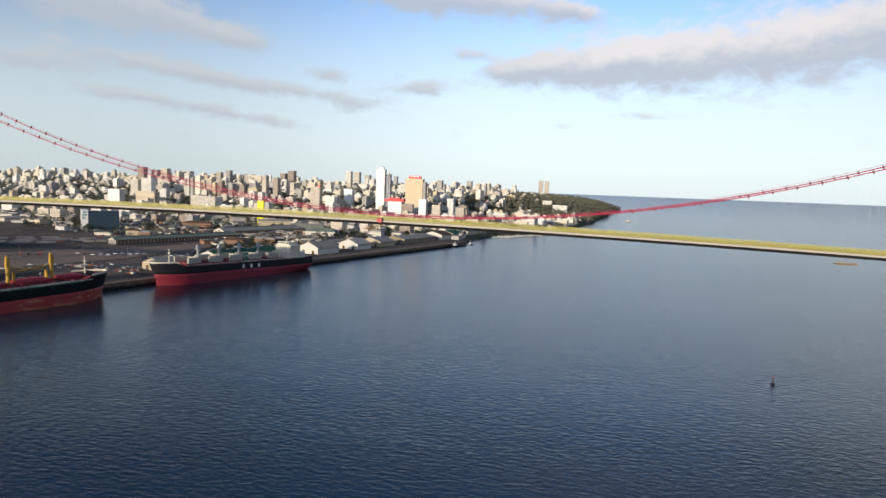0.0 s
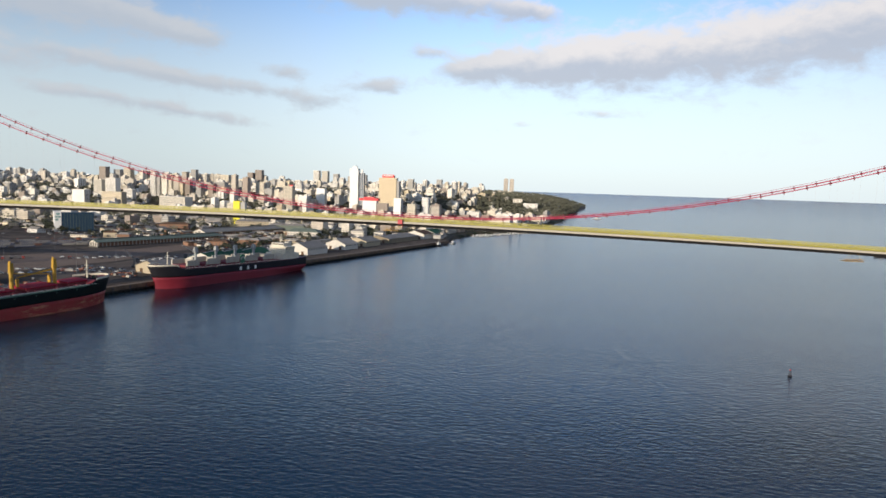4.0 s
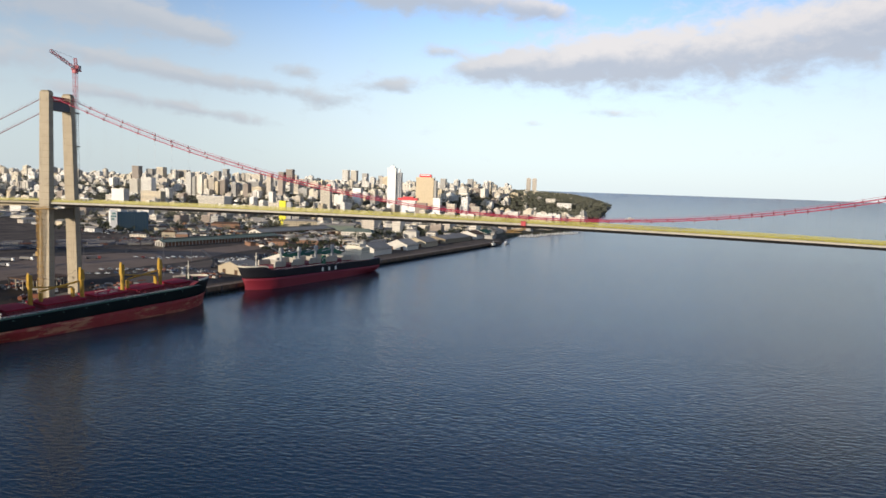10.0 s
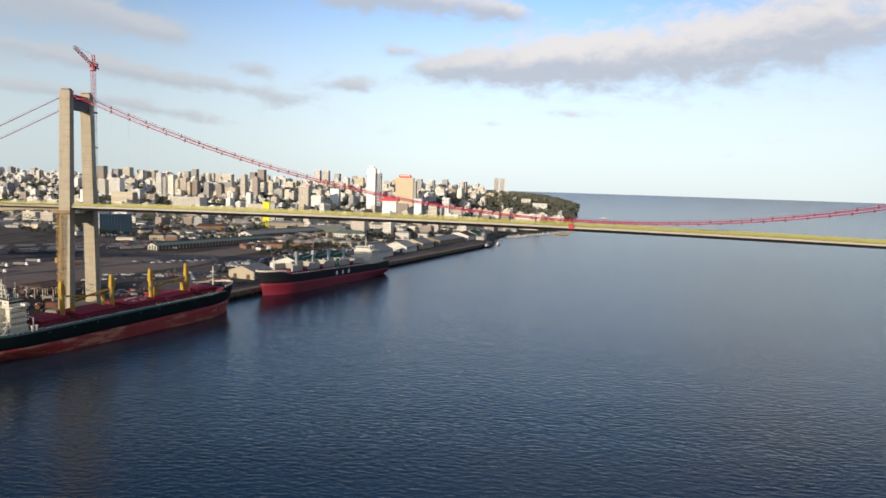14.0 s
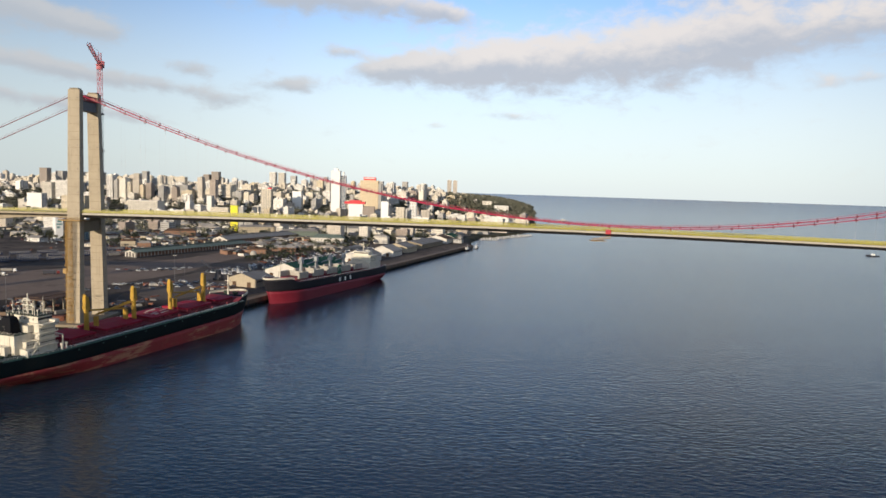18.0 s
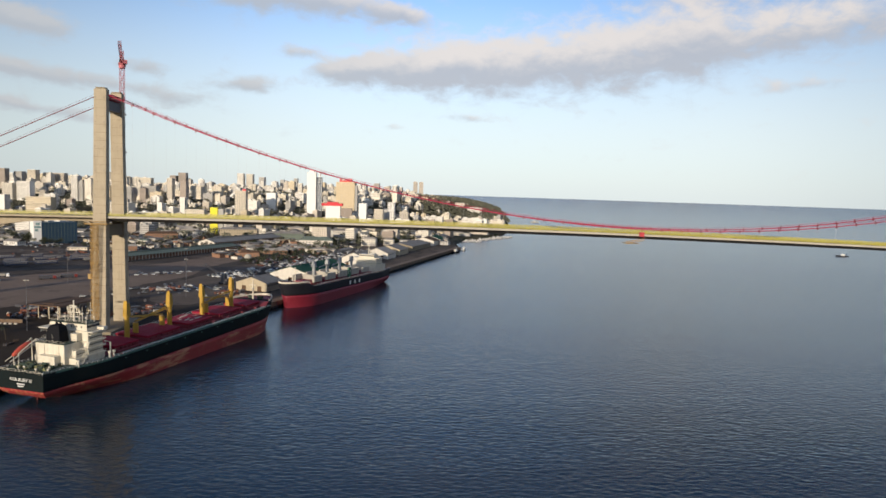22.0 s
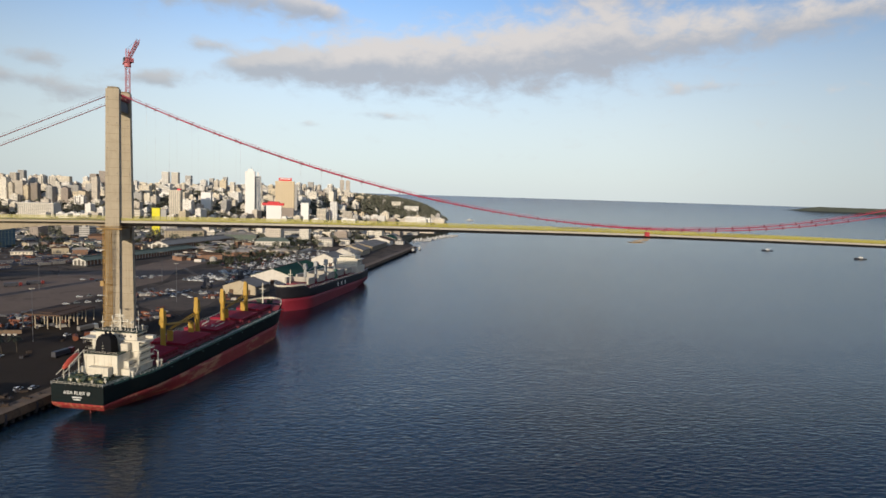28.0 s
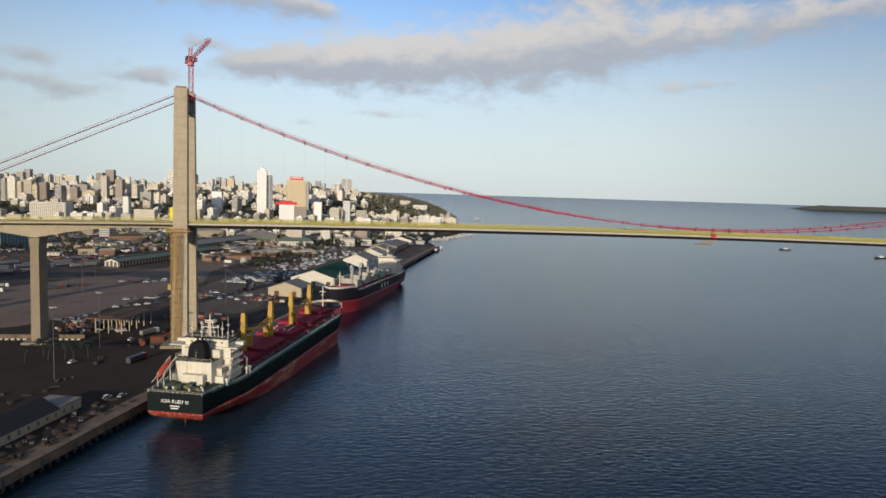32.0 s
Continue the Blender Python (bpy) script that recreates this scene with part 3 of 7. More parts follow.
def make_tower_crane():
    c = thing("tower_crane", "red and white lattice tower crane beside the bridge tower", "crane", pose(-1.2, 15.5, 5))
    part("lower_mast", lattice(Solid(), (0, 0, 0), (0, 0, 132), 2.2, 3.0, 0.16), STEEL_DARK, c, "dark lattice mast")
    part("upper_mast", lattice(Solid(), (0, 0, 132), (0, 0, 156), 2.2, 3.0, 0.2), CRANE_PINK, c, "pinkish red lattice mast")
    for z in (40, 75, 105, 128):
        part("tie_collar", Solid().box(-1.7, 1.7, -6, 1.7, z, z + .8), STEEL_DARK, c)
    part("slewing_ring", Solid().tube((0, 0, 156), (0, 0, 158.2), 1.9, 12), CRANE_PINK, c)
    part("machine_deck", Solid().box(-2.0, 2.0, -2.4, 8.0, 158.2, 159.0), CRANE_PINK, c, m=pose(0, 0, 0, 0, 0, 21.3))
    part("machine_house", Solid().box(-1.7, 1.7, 3.2, 7.8, 159.0, 162.0), STEEL_DARK, c, m=pose(0, 0, 0, 0, 0, 21.3))
    part("cab", Solid().frustum((1.2, 3.0, -3.4, -1.0), 158.4, (1.2, 3.0, -3.0, -1.0), 160.8), CRANE_PINK, c, m=pose(0, 0, 0, 0, 0, 21.3))
    part("a_frame", lattice(Solid(), (0, 2.5, 159), (0, 0.5, 166.5), 1.6, 2.0, 0.2), CRANE_PINK, c, m=pose(0, 0, 0, 0, 0, 21.3))
    part("jib", lattice(Solid(), (0, -2.0, 159.5), (0, -49, 162.7), 1.5, 2.4, 0.15), CRANE_PINK, c, "long red and white lattice jib", m=pose(0, 0, 0, 0, 0, 21.3))
    part("pendant", Solid().tube((0, .5, 166.4), (0, -46, 163.9), 0.07, 5), STEEL_DARK, c, m=pose(0, 0, 0, 0, 0, 21.3))
    return c


make_tower_crane()


def make_hoist():
    h = thing("construction_hoist", "orange lattice scaffold hoist against the bridge tower leg", "scaffold", pose(-5.7, YB - 13.4, 5))
    for dx, dy in ((0.6, -1.6), (0.6, 1.6), (2.4, -4.2), (4.6, -4.2)):
        part("hoist_mast", lattice(Solid(), (dx, dy, 1), (dx, dy, 62.5), 1.2, 2.2, 0.13), SCAFFOLD, h)
    for z in range(4, 62, 4):
        part("landing", Solid().box(-.4, 1.3, -3.0, 3.0, z, z + .14).box(1.4, 5.4, -5.0, -3.5, z, z + .14), SCAFFOLD, h)
        part("guard_rail", Solid().bar((1.4, -5.0, z + 1.1), (5.4, -5.0, z + 1.1), .08).bar((-.4, -3.0, z + 1.1), (-.4, 3.0, z + 1.1), .08), SCAFFOLD, h)
    part("top_platform", Solid().box(-2.2, 10.5, -4.6, 2.4, 62.6, 63.0), SCAFFOLD, h)
    part("platform_rail", lattice(Solid(), (-2.2, -4.6, 63.8), (10.5, -4.6, 63.8), 1.2, 1.6, 0.09), SCAFFOLD, h)
    part("hoist_car", Solid().box(-1.5, .3, -2.4, -.8, 31, 34), SCAFFOLD, h)
    return h


make_hoist()


def make_gantry():
    g = thing("inspection_gantry", "red painted inspection carriage hung over the bridge rail", "gantry", pose(314.5, YB - 13.3, road_z(314.5)))
    part("carriage", Solid().box(-1.4, 1.4, -1.1, 0.3, -1.3, 1.0), STEEL_RED, g)
    part("roof", Solid().frustum((-1.6, 1.6, -1.3, .5), 1.0, (-1.3, 1.3, -1.0, .2), 1.4), STEEL_RED, g)
    part("boom", lattice(Solid(), (-9, -0.6, -4.9), (1.5, -0.6, -3.0), 1.1, 1.6, 0.12), SCAFFOLD, g)
    part("hanger_arm", Solid().bar((1.5, -.6, -3), (1.2, -.6, 1), .2), STEEL_RED, g)
    part("walkway", Solid().box(-10, -1, -1.2, 6, -5.6, -5.4), SCAFFOLD, g)
    return g


make_gantry()


def make_under_platform():
    g = thing("deck_scaffold", "yellowish scaffold platform slung under the deck edge", "scaffold", pose(570, YB - 11, road_z(570) - 4.0))
    part("platform", Solid().box(-5, 5, -3, 4, -2.3, -2.1), SCAFFOLD, g)
    part("guard_rail", lattice(Solid(), (-5, -3, -1.5), (5, -3, -1.5), 1.1, 1.4, .09), SCAFFOLD, g)
    part("slings", Solid().bar((-4, -2.5, -2.1), (-2, -2.2, 1.9), .1).bar((4, -2.5, -2.1), (2, -2.2, 1.9), .1), SCAFFOLD, g)
    return g


make_under_platform()


# ---------------------------------------------------------------- ships
HULL_RED = material("antifouling_red", (0.30, 0.026, 0.026), 0.65, vary=0.25, scale=0.08, grain=0.9, stain=(0.26, 0.08, 0.045), stain_amount=0.5, streak=0.3, scuff=(0.48, 0.21, 0.11))
HULL_RED_CLEAN = material("hull_red", (0.20, 0.010, 0.026), 0.65, vary=0.15, scale=0.06, grain=0.7, stain=(0.24, 0.02, 0.03), stain_amount=0.4)
HULL_BLACK = material("hull_black_green", (0.007, 0.0125, 0.0135), 0.7, spec=0.12, vary=0.4, scale=0.1, grain=1.0, stain=(0.014, 0.013, 0.011), stain_amount=0.5, scuff=(0.010, 0.013, 0.012))
HULL_BLACK2 = material("hull_black", (0.020, 0.020, 0.026), 0.6, spec=0.15, vary=0.3, scale=0.1, grain=1.0)
DECK_GREEN = material("deck_green", (0.042, 0.062, 0.048), 0.8, spec=0.2, vary=0.3, scale=0.2, stain=(0.11, 0.07, 0.045), stain_amount=0.7)
DECK_RED = material("deck_red", (0.20, 0.03, 0.04), 0.7, vary=0.25, scale=0.15, stain=(0.12, 0.05, 0.045), stain_amount=0.4)
HATCH_RED = material("hatch_dark_red", (0.27, 0.012, 0.034), 0.75, spec=0.2, vary=0.25, scale=0.15, stain=(0.14, 0.03, 0.03), stain_amount=0.5)
HATCH_GREY = material("hatch_grey", (0.43, 0.40, 0.34), 0.65, vary=0.2, scale=0.15, stain=(0.31, 0.27, 0.22), stain_amount=0.5, streak=0.3)
SHIP_WHITE = material("ship_cream_white", (0.66, 0.61, 0.50), 0.6, vary=0.12, scale=0.2, stain=(0.46, 0.36, 0.24), stain_amount=0.35, streak=0.25)
CRANE_YELLOW = material("crane_yellow", (0.46, 0.27, 0.03), 0.5, vary=0.2, scale=0.3, stain=(0.35, 0.2, 0.04), stain_amount=0.5, streak=0.2)
DERRICK_GREY = material("derrick_grey", (0.33, 0.34, 0.34), 0.6, vary=0.2, scale=0.3)
FUNNEL = material("funnel_black", (0.008, 0.0085, 0.011), 0.75, spec=0.15, vary=0.3, scale=0.3)
GLASS_DARK = material("dark_glass", (0.02, 0.025, 0.03), 0.15, vary=0.1)
LIFEBOAT = material("lifeboat_orange", (0.45, 0.075, 0.045), 0.45, vary=0.15, scale=0.5)
PAINT_WHITE = material("white_lettering", (0.75, 0.75, 0.72), 0.6, vary=0.1)
RAIL_PALE = material("pale_rail", (0.62, 0.63, 0.60), 0.6, vary=0.1)
SIDE_DECK = material("walkway_green", (0.075, 0.125, 0.10), 0.8, spec=0.2, vary=0.35, scale=0.3, stain=(0.10, 0.06, 0.045), stain_amount=0.6)
HULL_DARK_RED = material("rudder_red", (0.12, 0.016, 0.016), 0.7, vary=0.3, scale=0.3)
GEAR_OLIVE = material("olive_deck_gear", (0.19, 0.19, 0.085), 0.7, vary=0.3, scale=0.4, stain=(0.16, 0.09, 0.05), stain_amount=0.5)
GREEN_EDGE = material("green_sheer_strip", (0.05, 0.12, 0.095), 0.65, vary=0.25, scale=0.3)


def text_part(words, size, mat, parent, m, name="ship_name"):
    cu = bpy.data.curves.new(name, "FONT")
    cu.body, cu.size, cu.align_x, cu.extrude = words, size, "CENTER", 0.02
    tmp = new("text_source", cu)
    me = bpy.data.meshes.new_from_object(tmp.evaluated_get(bpy.context.evaluated_depsgraph_get()))
    bpy.data.objects.remove(tmp)
    return part(name, me, mat, parent, m=m)


def hull(L, B, zr, zd, zb, flare=0.0, stern=0.70, foot=0.10, counter=8.5):
    """Half-breadth of the hull at a station (0 stern to 1 bow) and height."""
    def half(s, z):
        full = B / 2
        k = z / zd
        if s < 0.30:
            t = s / 0.30
            top = stern + (1 - stern) * sstep(-0.12, 0.5, t)
            low = foot + (1 - foot) * sstep(0.0, 1.0, t)
            return full * (low + (top - low) * sstep(-0.12, 0.5, k))
        kk = min(1, max(0, k))
        fore = 0.82 - 0.02 * flare * (1 - kk)
        if s > fore:
            t = (s - fore) / (1 - fore)
            sharp, round_ = 1 - t ** (2.3 + 0.6 * kk), math.sqrt(max(0.0, 1 - t ** 2.6))
            return full * max(0.012, sharp + (round_ - sharp) * (0.1 + 0.7 * kk))
        return full

    def sheer(s):
        return zd + (zb - zd) * sstep(0.895, 0.93, s) + 0.6 * sstep(0.12, 0.0, s)

    def along(s, z):
        """x from amidships, with a raked stem and an overhanging counter."""
        x = (s - 0.5) * L
        k = z / zb
        if s > 0.9:
            x += (s - 0.9) / 0.1 * (4.0 * flare + (6.5 - 3.0 * flare) * max(0, k) ** 1.4)
        if s < 0.05:
            x -= (0.05 - s) / 0.05 * (counter * sstep(0.0, 0.45, k) - 2.5 * flare)
        return x
    return half, sheer, along


def hull_skin(fn, z0, z1, n=44):
    """z0, z1: numbers or heights by station; None: the sheer line."""
    half, sheer, along = fn
    s = Solid()
    secs = []
    for i in range(n + 1):
        st = 0.5 - 0.5 * math.cos(math.pi * i / n)
        row = []
        for sgn in (-1, 1):
            lv = np.linspace(0, 1, 6)
            for k in (lv if sgn < 0 else lv[::-1]):
                top = sheer(st) if z1 is None else z1(st) if callable(z1) else z1
                low = z0(st) if callable(z0) else z0
                z = low + (top - low) * k
                row.append((along(st, z), sgn * half(st, z), z))
        secs.append(row)
    s.sweep(secs)
    return s


def deck_plate(fn, drop, a=0.0, b=1.0, n=40, z=None):
    half, sheer, along = fn
    s = Solid()
    secs = []
    for i in range(n + 1):
        st = a + (b - a) * i / n
        zz = (sheer(st) if z is None else z) - drop
        secs.append([(along(st, zz), -half(st, zz) + .25, zz), (along(st, zz), half(st, zz) - .25, zz)])
    s.sweep(secs, closed=False)
    return s


def ship_rail(fn, a, b, step, h, parent, mat, L, drop=0.0):
    half, sheer, along = fn
    for sgn, word in ((-1, "rail"), (1, "rail")):
        s = Solid()
        n = int((b - a) * L / step)
        pts = []
        for i in range(n + 1):
            st = a + (b - a) * i / n
            z = sheer(st) - drop
            pts.append(Vector((along(st, z), sgn * (half(st, z) - 0.15), z)))
        for p in pts:
            s.bar(p, p + Vector((0, 0, h)), 0.14)
        for p, q in zip(pts, pts[1:]):
            for k in (1.0, 0.55):
                s.bar(p + Vector((0, 0, h * k)), q + Vector((0, 0, h * k)), 0.09)
        part(word, s, mat, parent)


def place_ship(stern, bow, name, label, trim=0.0):
    d = Vector((bow[0] - stern[0], bow[1] - stern[1]))
    c = ((bow[0] + stern[0]) / 2, (bow[1] + stern[1]) / 2)
    return thing(name, label, "ship", pose(c[0], c[1], 0, 0, 0, math.degrees(math.atan2(d.y, d.x))) @ pose(0, 0, 0, 0, -trim, 0)), d.length


def windows_row(parent, x, y0, y1, z, n, face="x", w=0.55, h=0.6):
    """Square ports on a house front; face x: on a plane of constant x."""
    pane = Solid().box(-.04, .04, -w / 2, w / 2, 0, h).mesh("window") if face == "x" else Solid().box(-w / 2, w / 2, -.04, .04, 0, h).mesh("window")
    for i in range(n):
        k = y0 + (y1 - y0) * (i + 0.5) / n
        part("window", pane, GLASS_DARK, parent, m=pose(x, k, z) if face == "x" else pose(k, x, z))


def make_bulk_carrier():
    sh, L = place_ship((22.0, -130.0), (78.8, 39.0), "bulk_carrier", "moored bulk carrier, rusty red and black hull, yellow deck cranes", 1.0)
    L = L - 2.0
    B, zd, zr, zb = 31.0, 14.6, 8.0, 17.4
    fn = hull(L, B, zr, zd, zb, 1.0)
    def boot(st):
        return zr - 0.6 * sstep(0.02, 0.3, st)
    lower = hull_skin(fn, lambda st: -4.0 + 8.6 * sstep(0.11, 0.0, st), boot)      # the counter clears the water
    part("lower_hull", lower, HULL_RED, sh, "scuffed red underwater paint", smooth=True)
    upper = hull_skin(fn, boot, None)
    part("upper_hull", upper, HULL_BLACK, sh, "black-green topsides", smooth=True)
    part("poop_deck", deck_plate(fn, -0.1, 0.002, 0.17), DECK_GREEN, sh, "worn green poop deck")
    part("main_deck", deck_plate(fn, -0.05, 0.005, 0.995), DECK_RED, sh, "worn dark red deck")
    edge = Solid()
    half, sheer, along = fn
    for sgn in (-1, 1):
        secs = []
        for i in range(61):
            st = 0.02 + 0.87 * i / 60
            z, h = sheer(st), half(st, sheer(st))
            x = along(st, z)
            secs.append([(x, sgn * (h + .04), z - .6), (x, sgn * (h + .04), z + .12), (x, sgn * (h - .7), z + .12), (x, sgn * (h - .7), z - .6)])
        edge.sweep(secs)
    part("sheer_strake", edge, GREEN_EDGE, sh, "dull green deck edge strip")
    x0 = -L / 2
    ship_rail(fn, 0.0, 0.885, 2.4, 1.1, sh, RAIL_PALE, L)
    # bulwark round the forecastle
    bw = Solid()
    for sgn in (-1, 1):
        secs = []
        for i in range(21):
            st = 0.925 + 0.075 * i / 20
            z, h = sheer(st), half(st, sheer(st))
            x = along(st, z)
            h = max(h, .15)
            secs.append([(x, sgn * h, z), (x + .1 * (st > .98), sgn * h, z + 1.3), (x - .3 * (st > .98), sgn * max(h - .3, .02), z + 1.3), (x - .3 * (st > .98), sgn * max(h - .3, .02), z)])
        bw.sweep(secs)
    part("bulwark", bw, SHIP_WHITE, sh, "cream bulwark round the bow")
    part("foremast", Solid().tube((L / 2 - 9, 0, zb), (L / 2 - 9, 0, zb + 13), .55, 8, .3).box(L / 2 - 9.4, L / 2 - 8.6, -2.2, 2.2, zb + 9, zb + 9.4).box(L / 2 - 10, L / 2 - 8, -.9, .9, zb + 7, zb + 7.3), SHIP_WHITE, sh)
    for dy in (-3.5, 3.5):
        part("windlass", Solid().box(L / 2 - 7, L / 2 - 4.5, dy - 1.2, dy + 1.2, zb, zb + 1.6).tube((L / 2 - 6, dy - 1.8, zb + 1), (L / 2 - 6, dy + 1.8, zb + 1), .9, 10), DECK_GREEN, sh)
    # green walkways along both deck edges
    for sgn in (-1, 1):
        for k in range(10):
            u0 = x0 + 29 + 13.6 * k
            part("side_deck", Solid().box(u0, u0 + 13.5, min(sgn * 15.1, sgn * 11.4), max(sgn * 15.1, sgn * 11.4), zd + .02, zd + .1), SIDE_DECK, sh)
    # hatches with raised covers, and cranes between them
    spans = [(35, 51), (57, 82), (89, 110), (117, 139), (146.5, 162)]
    for i, (a, b) in enumerate(spans):
        hx0, hx1, hw = x0 + a, x0 + b, 9.6 if i < 4 else 8.0
        co = part("hatch_coaming", Solid().box(hx0 + .4, hx1 - .4, -hw + .4, hw - .4, zd, zd + 2.0), DECK_RED, sh)
        n = 4
        for k in range(n):
            u0, u1 = hx0 + (hx1 - hx0) * k / n, hx0 + (hx1 - hx0) * (k + 1) / n - .15
            c = Solid().frustum((u0, u1, -hw, hw), zd + 2.0, (u0, u1, -hw, hw), zd + 2.9)
            c.f.pop(1)
            nn = len(c.v)
            c.v += [(u0, 0, zd + 3.25), (u1, 0, zd + 3.25)]
            c.f += [(nn - 4, nn - 3, nn + 1, nn), (nn, nn + 1, nn - 2, nn - 1), (nn - 1, nn - 4, nn), (nn - 3, nn - 2, nn + 1)]
            part("hatch_cover", c, HATCH_RED, co)
        for sgn in (-1, 1):
            part("side_walkway", Solid().box(hx0, hx1, sgn * (hw + 1.2) - .6, sgn * (hw + 1.2) + .6, zd + .05, zd + .9), DECK_RED, co)
            for q in range(6):
                xx = hx0 + (q + .5) * (hx1 - hx0) / 6
                part("coaming_stay", Solid().box(xx - .15, xx + .15, sgn * (hw + .1) - .4, sgn * (hw + .1) + .5, zd, zd + 1.9), DECK_RED, co)
    # pale timber and slings on one hatch
    random.seed(3)
    tarp = Solid()
    for k in range(14):
        u, v = x0 + random.uniform(90, 107), random.uniform(-6, 5)
        tarp.box(u, u + random.uniform(1, 3.5), v, v + random.uniform(.3, .9), zd + 3.0, zd + 3.3)
    part("dunnage", tarp, SHIP_WHITE, sh, "pale timber and slings on a hatch")
    for i, a in enumerate((54.0, 85.5, 113.5, 142.8)):
        px = x0 + a
        post = part("crane_post", Solid().tube((px, 0, zd), (px, 0, zd + 12.6), 1.25, 12, 1.2).tube((px, 0, zd + 12.2), (px, 0, zd + 13.0), 1.55, 12), CRANE_YELLOW, sh, "yellow crane post")
        part("crane_house", Solid().frustum((px - 1.35, px + 1.35, -1.25, 1.25), zd + 13.0, (px - 1.05, px + .95, -1.0, 1.0), zd + 19.2).box(px - .9, px - .4, -.9, .9, zd + 19.2, zd + 20.4), CRANE_YELLOW, post)
        part("crane_cab", Solid().box(px + .8, px + 2.0, 1.2, 2.5, zd + 12.6, zd + 14.6), GLASS_DARK, post)
        sgn = -1 if i in (1, 3) else 1
        tip = px + sgn * 25.5
        jib = Solid()
        for dy in (-1.1, 1.1):
            jib.bar((px + sgn * 2, dy, zd + 12.0), (tip, dy * .45, zd + 9.0), .5)
        for k in range(9):
            t0, t1 = k / 9, (k + 1) / 9
            jib.bar((px + sgn * (2 + 22.5 * t0), 1.1 - .6 * t0, zd + 12.0 - 3.0 * t0), (px + sgn * (2 + 22.5 * t1), -1.1 + .6 * t1, zd + 12.0 - 3.0 * t1), .2)
        part("jib", jib, CRANE_YELLOW, post)
        part("jib_wire", Solid().tube((px, 0, zd + 20.2), (tip, 0, zd + 9.2), .06, 4), STEEL_DARK, post)
        part("jib_rest", Solid().box(tip - .4, tip + .4, -1.4, 1.4, zd + 3, zd + 8.3), CRANE_YELLOW, post)
    # deck house aft
    h0 = x0 + 9
    low = part("engine_casing", Solid().box(h0, h0 + 9.36, -7.2, 8.0, zd, zd + 9.2).box(h0 + 2.16, h0 + 9.36, -11.2, 11.2, zd, zd + 3.0).box(h0 + 3.6, h0 + 9.36, -9.8, 10.4, zd + 3.0, zd + 6.0), SHIP_WHITE, sh, "cream painted engine casing")
    part("casing_deck", Solid().box(h0 - .15, h0 + 9.36, -7.4, 8.2, zd + 9.2, zd + 9.4), DECK_GREEN, low)
    windows_row(low, -11.23, h0 + 2.52, h0 + 9, zd + 1.2, 5, "y")
    windows_row(low, -9.83, h0 + 3.96, h0 + 9, zd + 4.2, 4, "y")
    part("store", Solid().box(h0 - 3.0, h0 - .2, -5, 4, zd, zd + 4.6), SHIP_WHITE, sh)
    house = part("deck_house", Solid().box(h0 + 9.36, h0 + 18, -11.5, 11.5, zd, zd + 3).box(h0 + 9.36, h0 + 17.57, -10.8, 10.8, zd + 3, zd + 13.0), SHIP_WHITE, sh, "cream white accommodation block")
    for k in range(4):
        zf = zd + 3 + 2.9 * k
        part("gallery", Solid().box(h0 + 6.8 + .86 * k, h0 + 18.14, -12.3, 12.3, zf, zf + .25), SHIP_WHITE, house)
        windows_row(house, -10.83, h0 + 10.08, h0 + 17.28, zf + 1.3, 6, "y")
        windows_row(house, 10.83, h0 + 10.08, h0 + 17.28, zf + 1.3, 6, "y")
        windows_row(house, h0 + 17.59, -9, 9, zf + 1.3, 8)
        rr = Solid()
        for sgn in (-1, 1):
            for q in range(9):
                xx = h0 + 6.9 + q * 1.37
                rr.bar((xx, sgn * 12.2, zf + .2), (xx, sgn * 12.2, zf + 1.3), .08)
            for hh in (.75, 1.25):
                rr.bar((h0 + 6.91, sgn * 12.2, zf + hh), (h0 + 18, sgn * 12.2, zf + hh), .07)
        part("gallery_rail", rr, SHIP_WHITE, house)
    wz = zd + 13.0
    wheel = part("wheelhouse", Solid().box(h0 + 9.07, h0 + 17.86, -13.6, 16.2, wz, wz + .35).box(h0 + 10.08, h0 + 17.42, -9.5, 9.5, wz + .35, wz + 3.4).box(h0 + 15.34, h0 + 17.71, -13.6, 16.2, wz + .35, wz + 1.5), SHIP_WHITE, sh, "white wheelhouse with bridge wings")
    windows_row(wheel, h0 + 17.45, -9.2, 9.2, wz + 1.6, 11, w=1.35, h=1.1)
    windows_row(wheel, -9.53, h0 + 10.22, h0 + 17.28, wz + 1.6, 6, "y", w=1.3, h=1.1)
    part("wheelhouse_roof", Solid().box(h0 + 9.65, h0 + 17.86, -10, 10, wz + 3.4, wz + 3.7), DECK_GREEN, wheel)
    windows_row(wheel, h0 + 10.06, -8, 8, wz + 1.6, 6, w=.7, h=.7)
    rm = part("radar_mast", Solid().tube((h0 + 12.96, 0, wz + 3.6), (h0 + 12.96, 0, wz + 13), .4, 8, .25), SHIP_WHITE, sh)
    for zz, w in ((5.5, 2.6), (7.5, 3.4), (9.5, 2.2)):
        part("mast_platform", Solid().box(h0 + 12.53, h0 + 13.39, -w, w, wz + zz, wz + zz + .3), SHIP_WHITE, rm)
        part("platform_rail", Solid().bar((h0 + 12.53, -w, wz + zz + 1.1), (h0 + 12.53, w, wz + zz + 1.1), .08), SHIP_WHITE, rm)
    for dy in (-1.2, 1.2):
        part("mast_brace", Solid().bar((h0 + 11.52, dy, wz + 3.6), (h0 + 12.82, dy * .3, wz + 9), .2), SHIP_WHITE, rm)
    part("radar_scanner", Solid().box(h0 + 12.24, h0 + 12.46, -1.9, 1.9, wz + 10.2, wz + 10.6), SHIP_WHITE, rm)
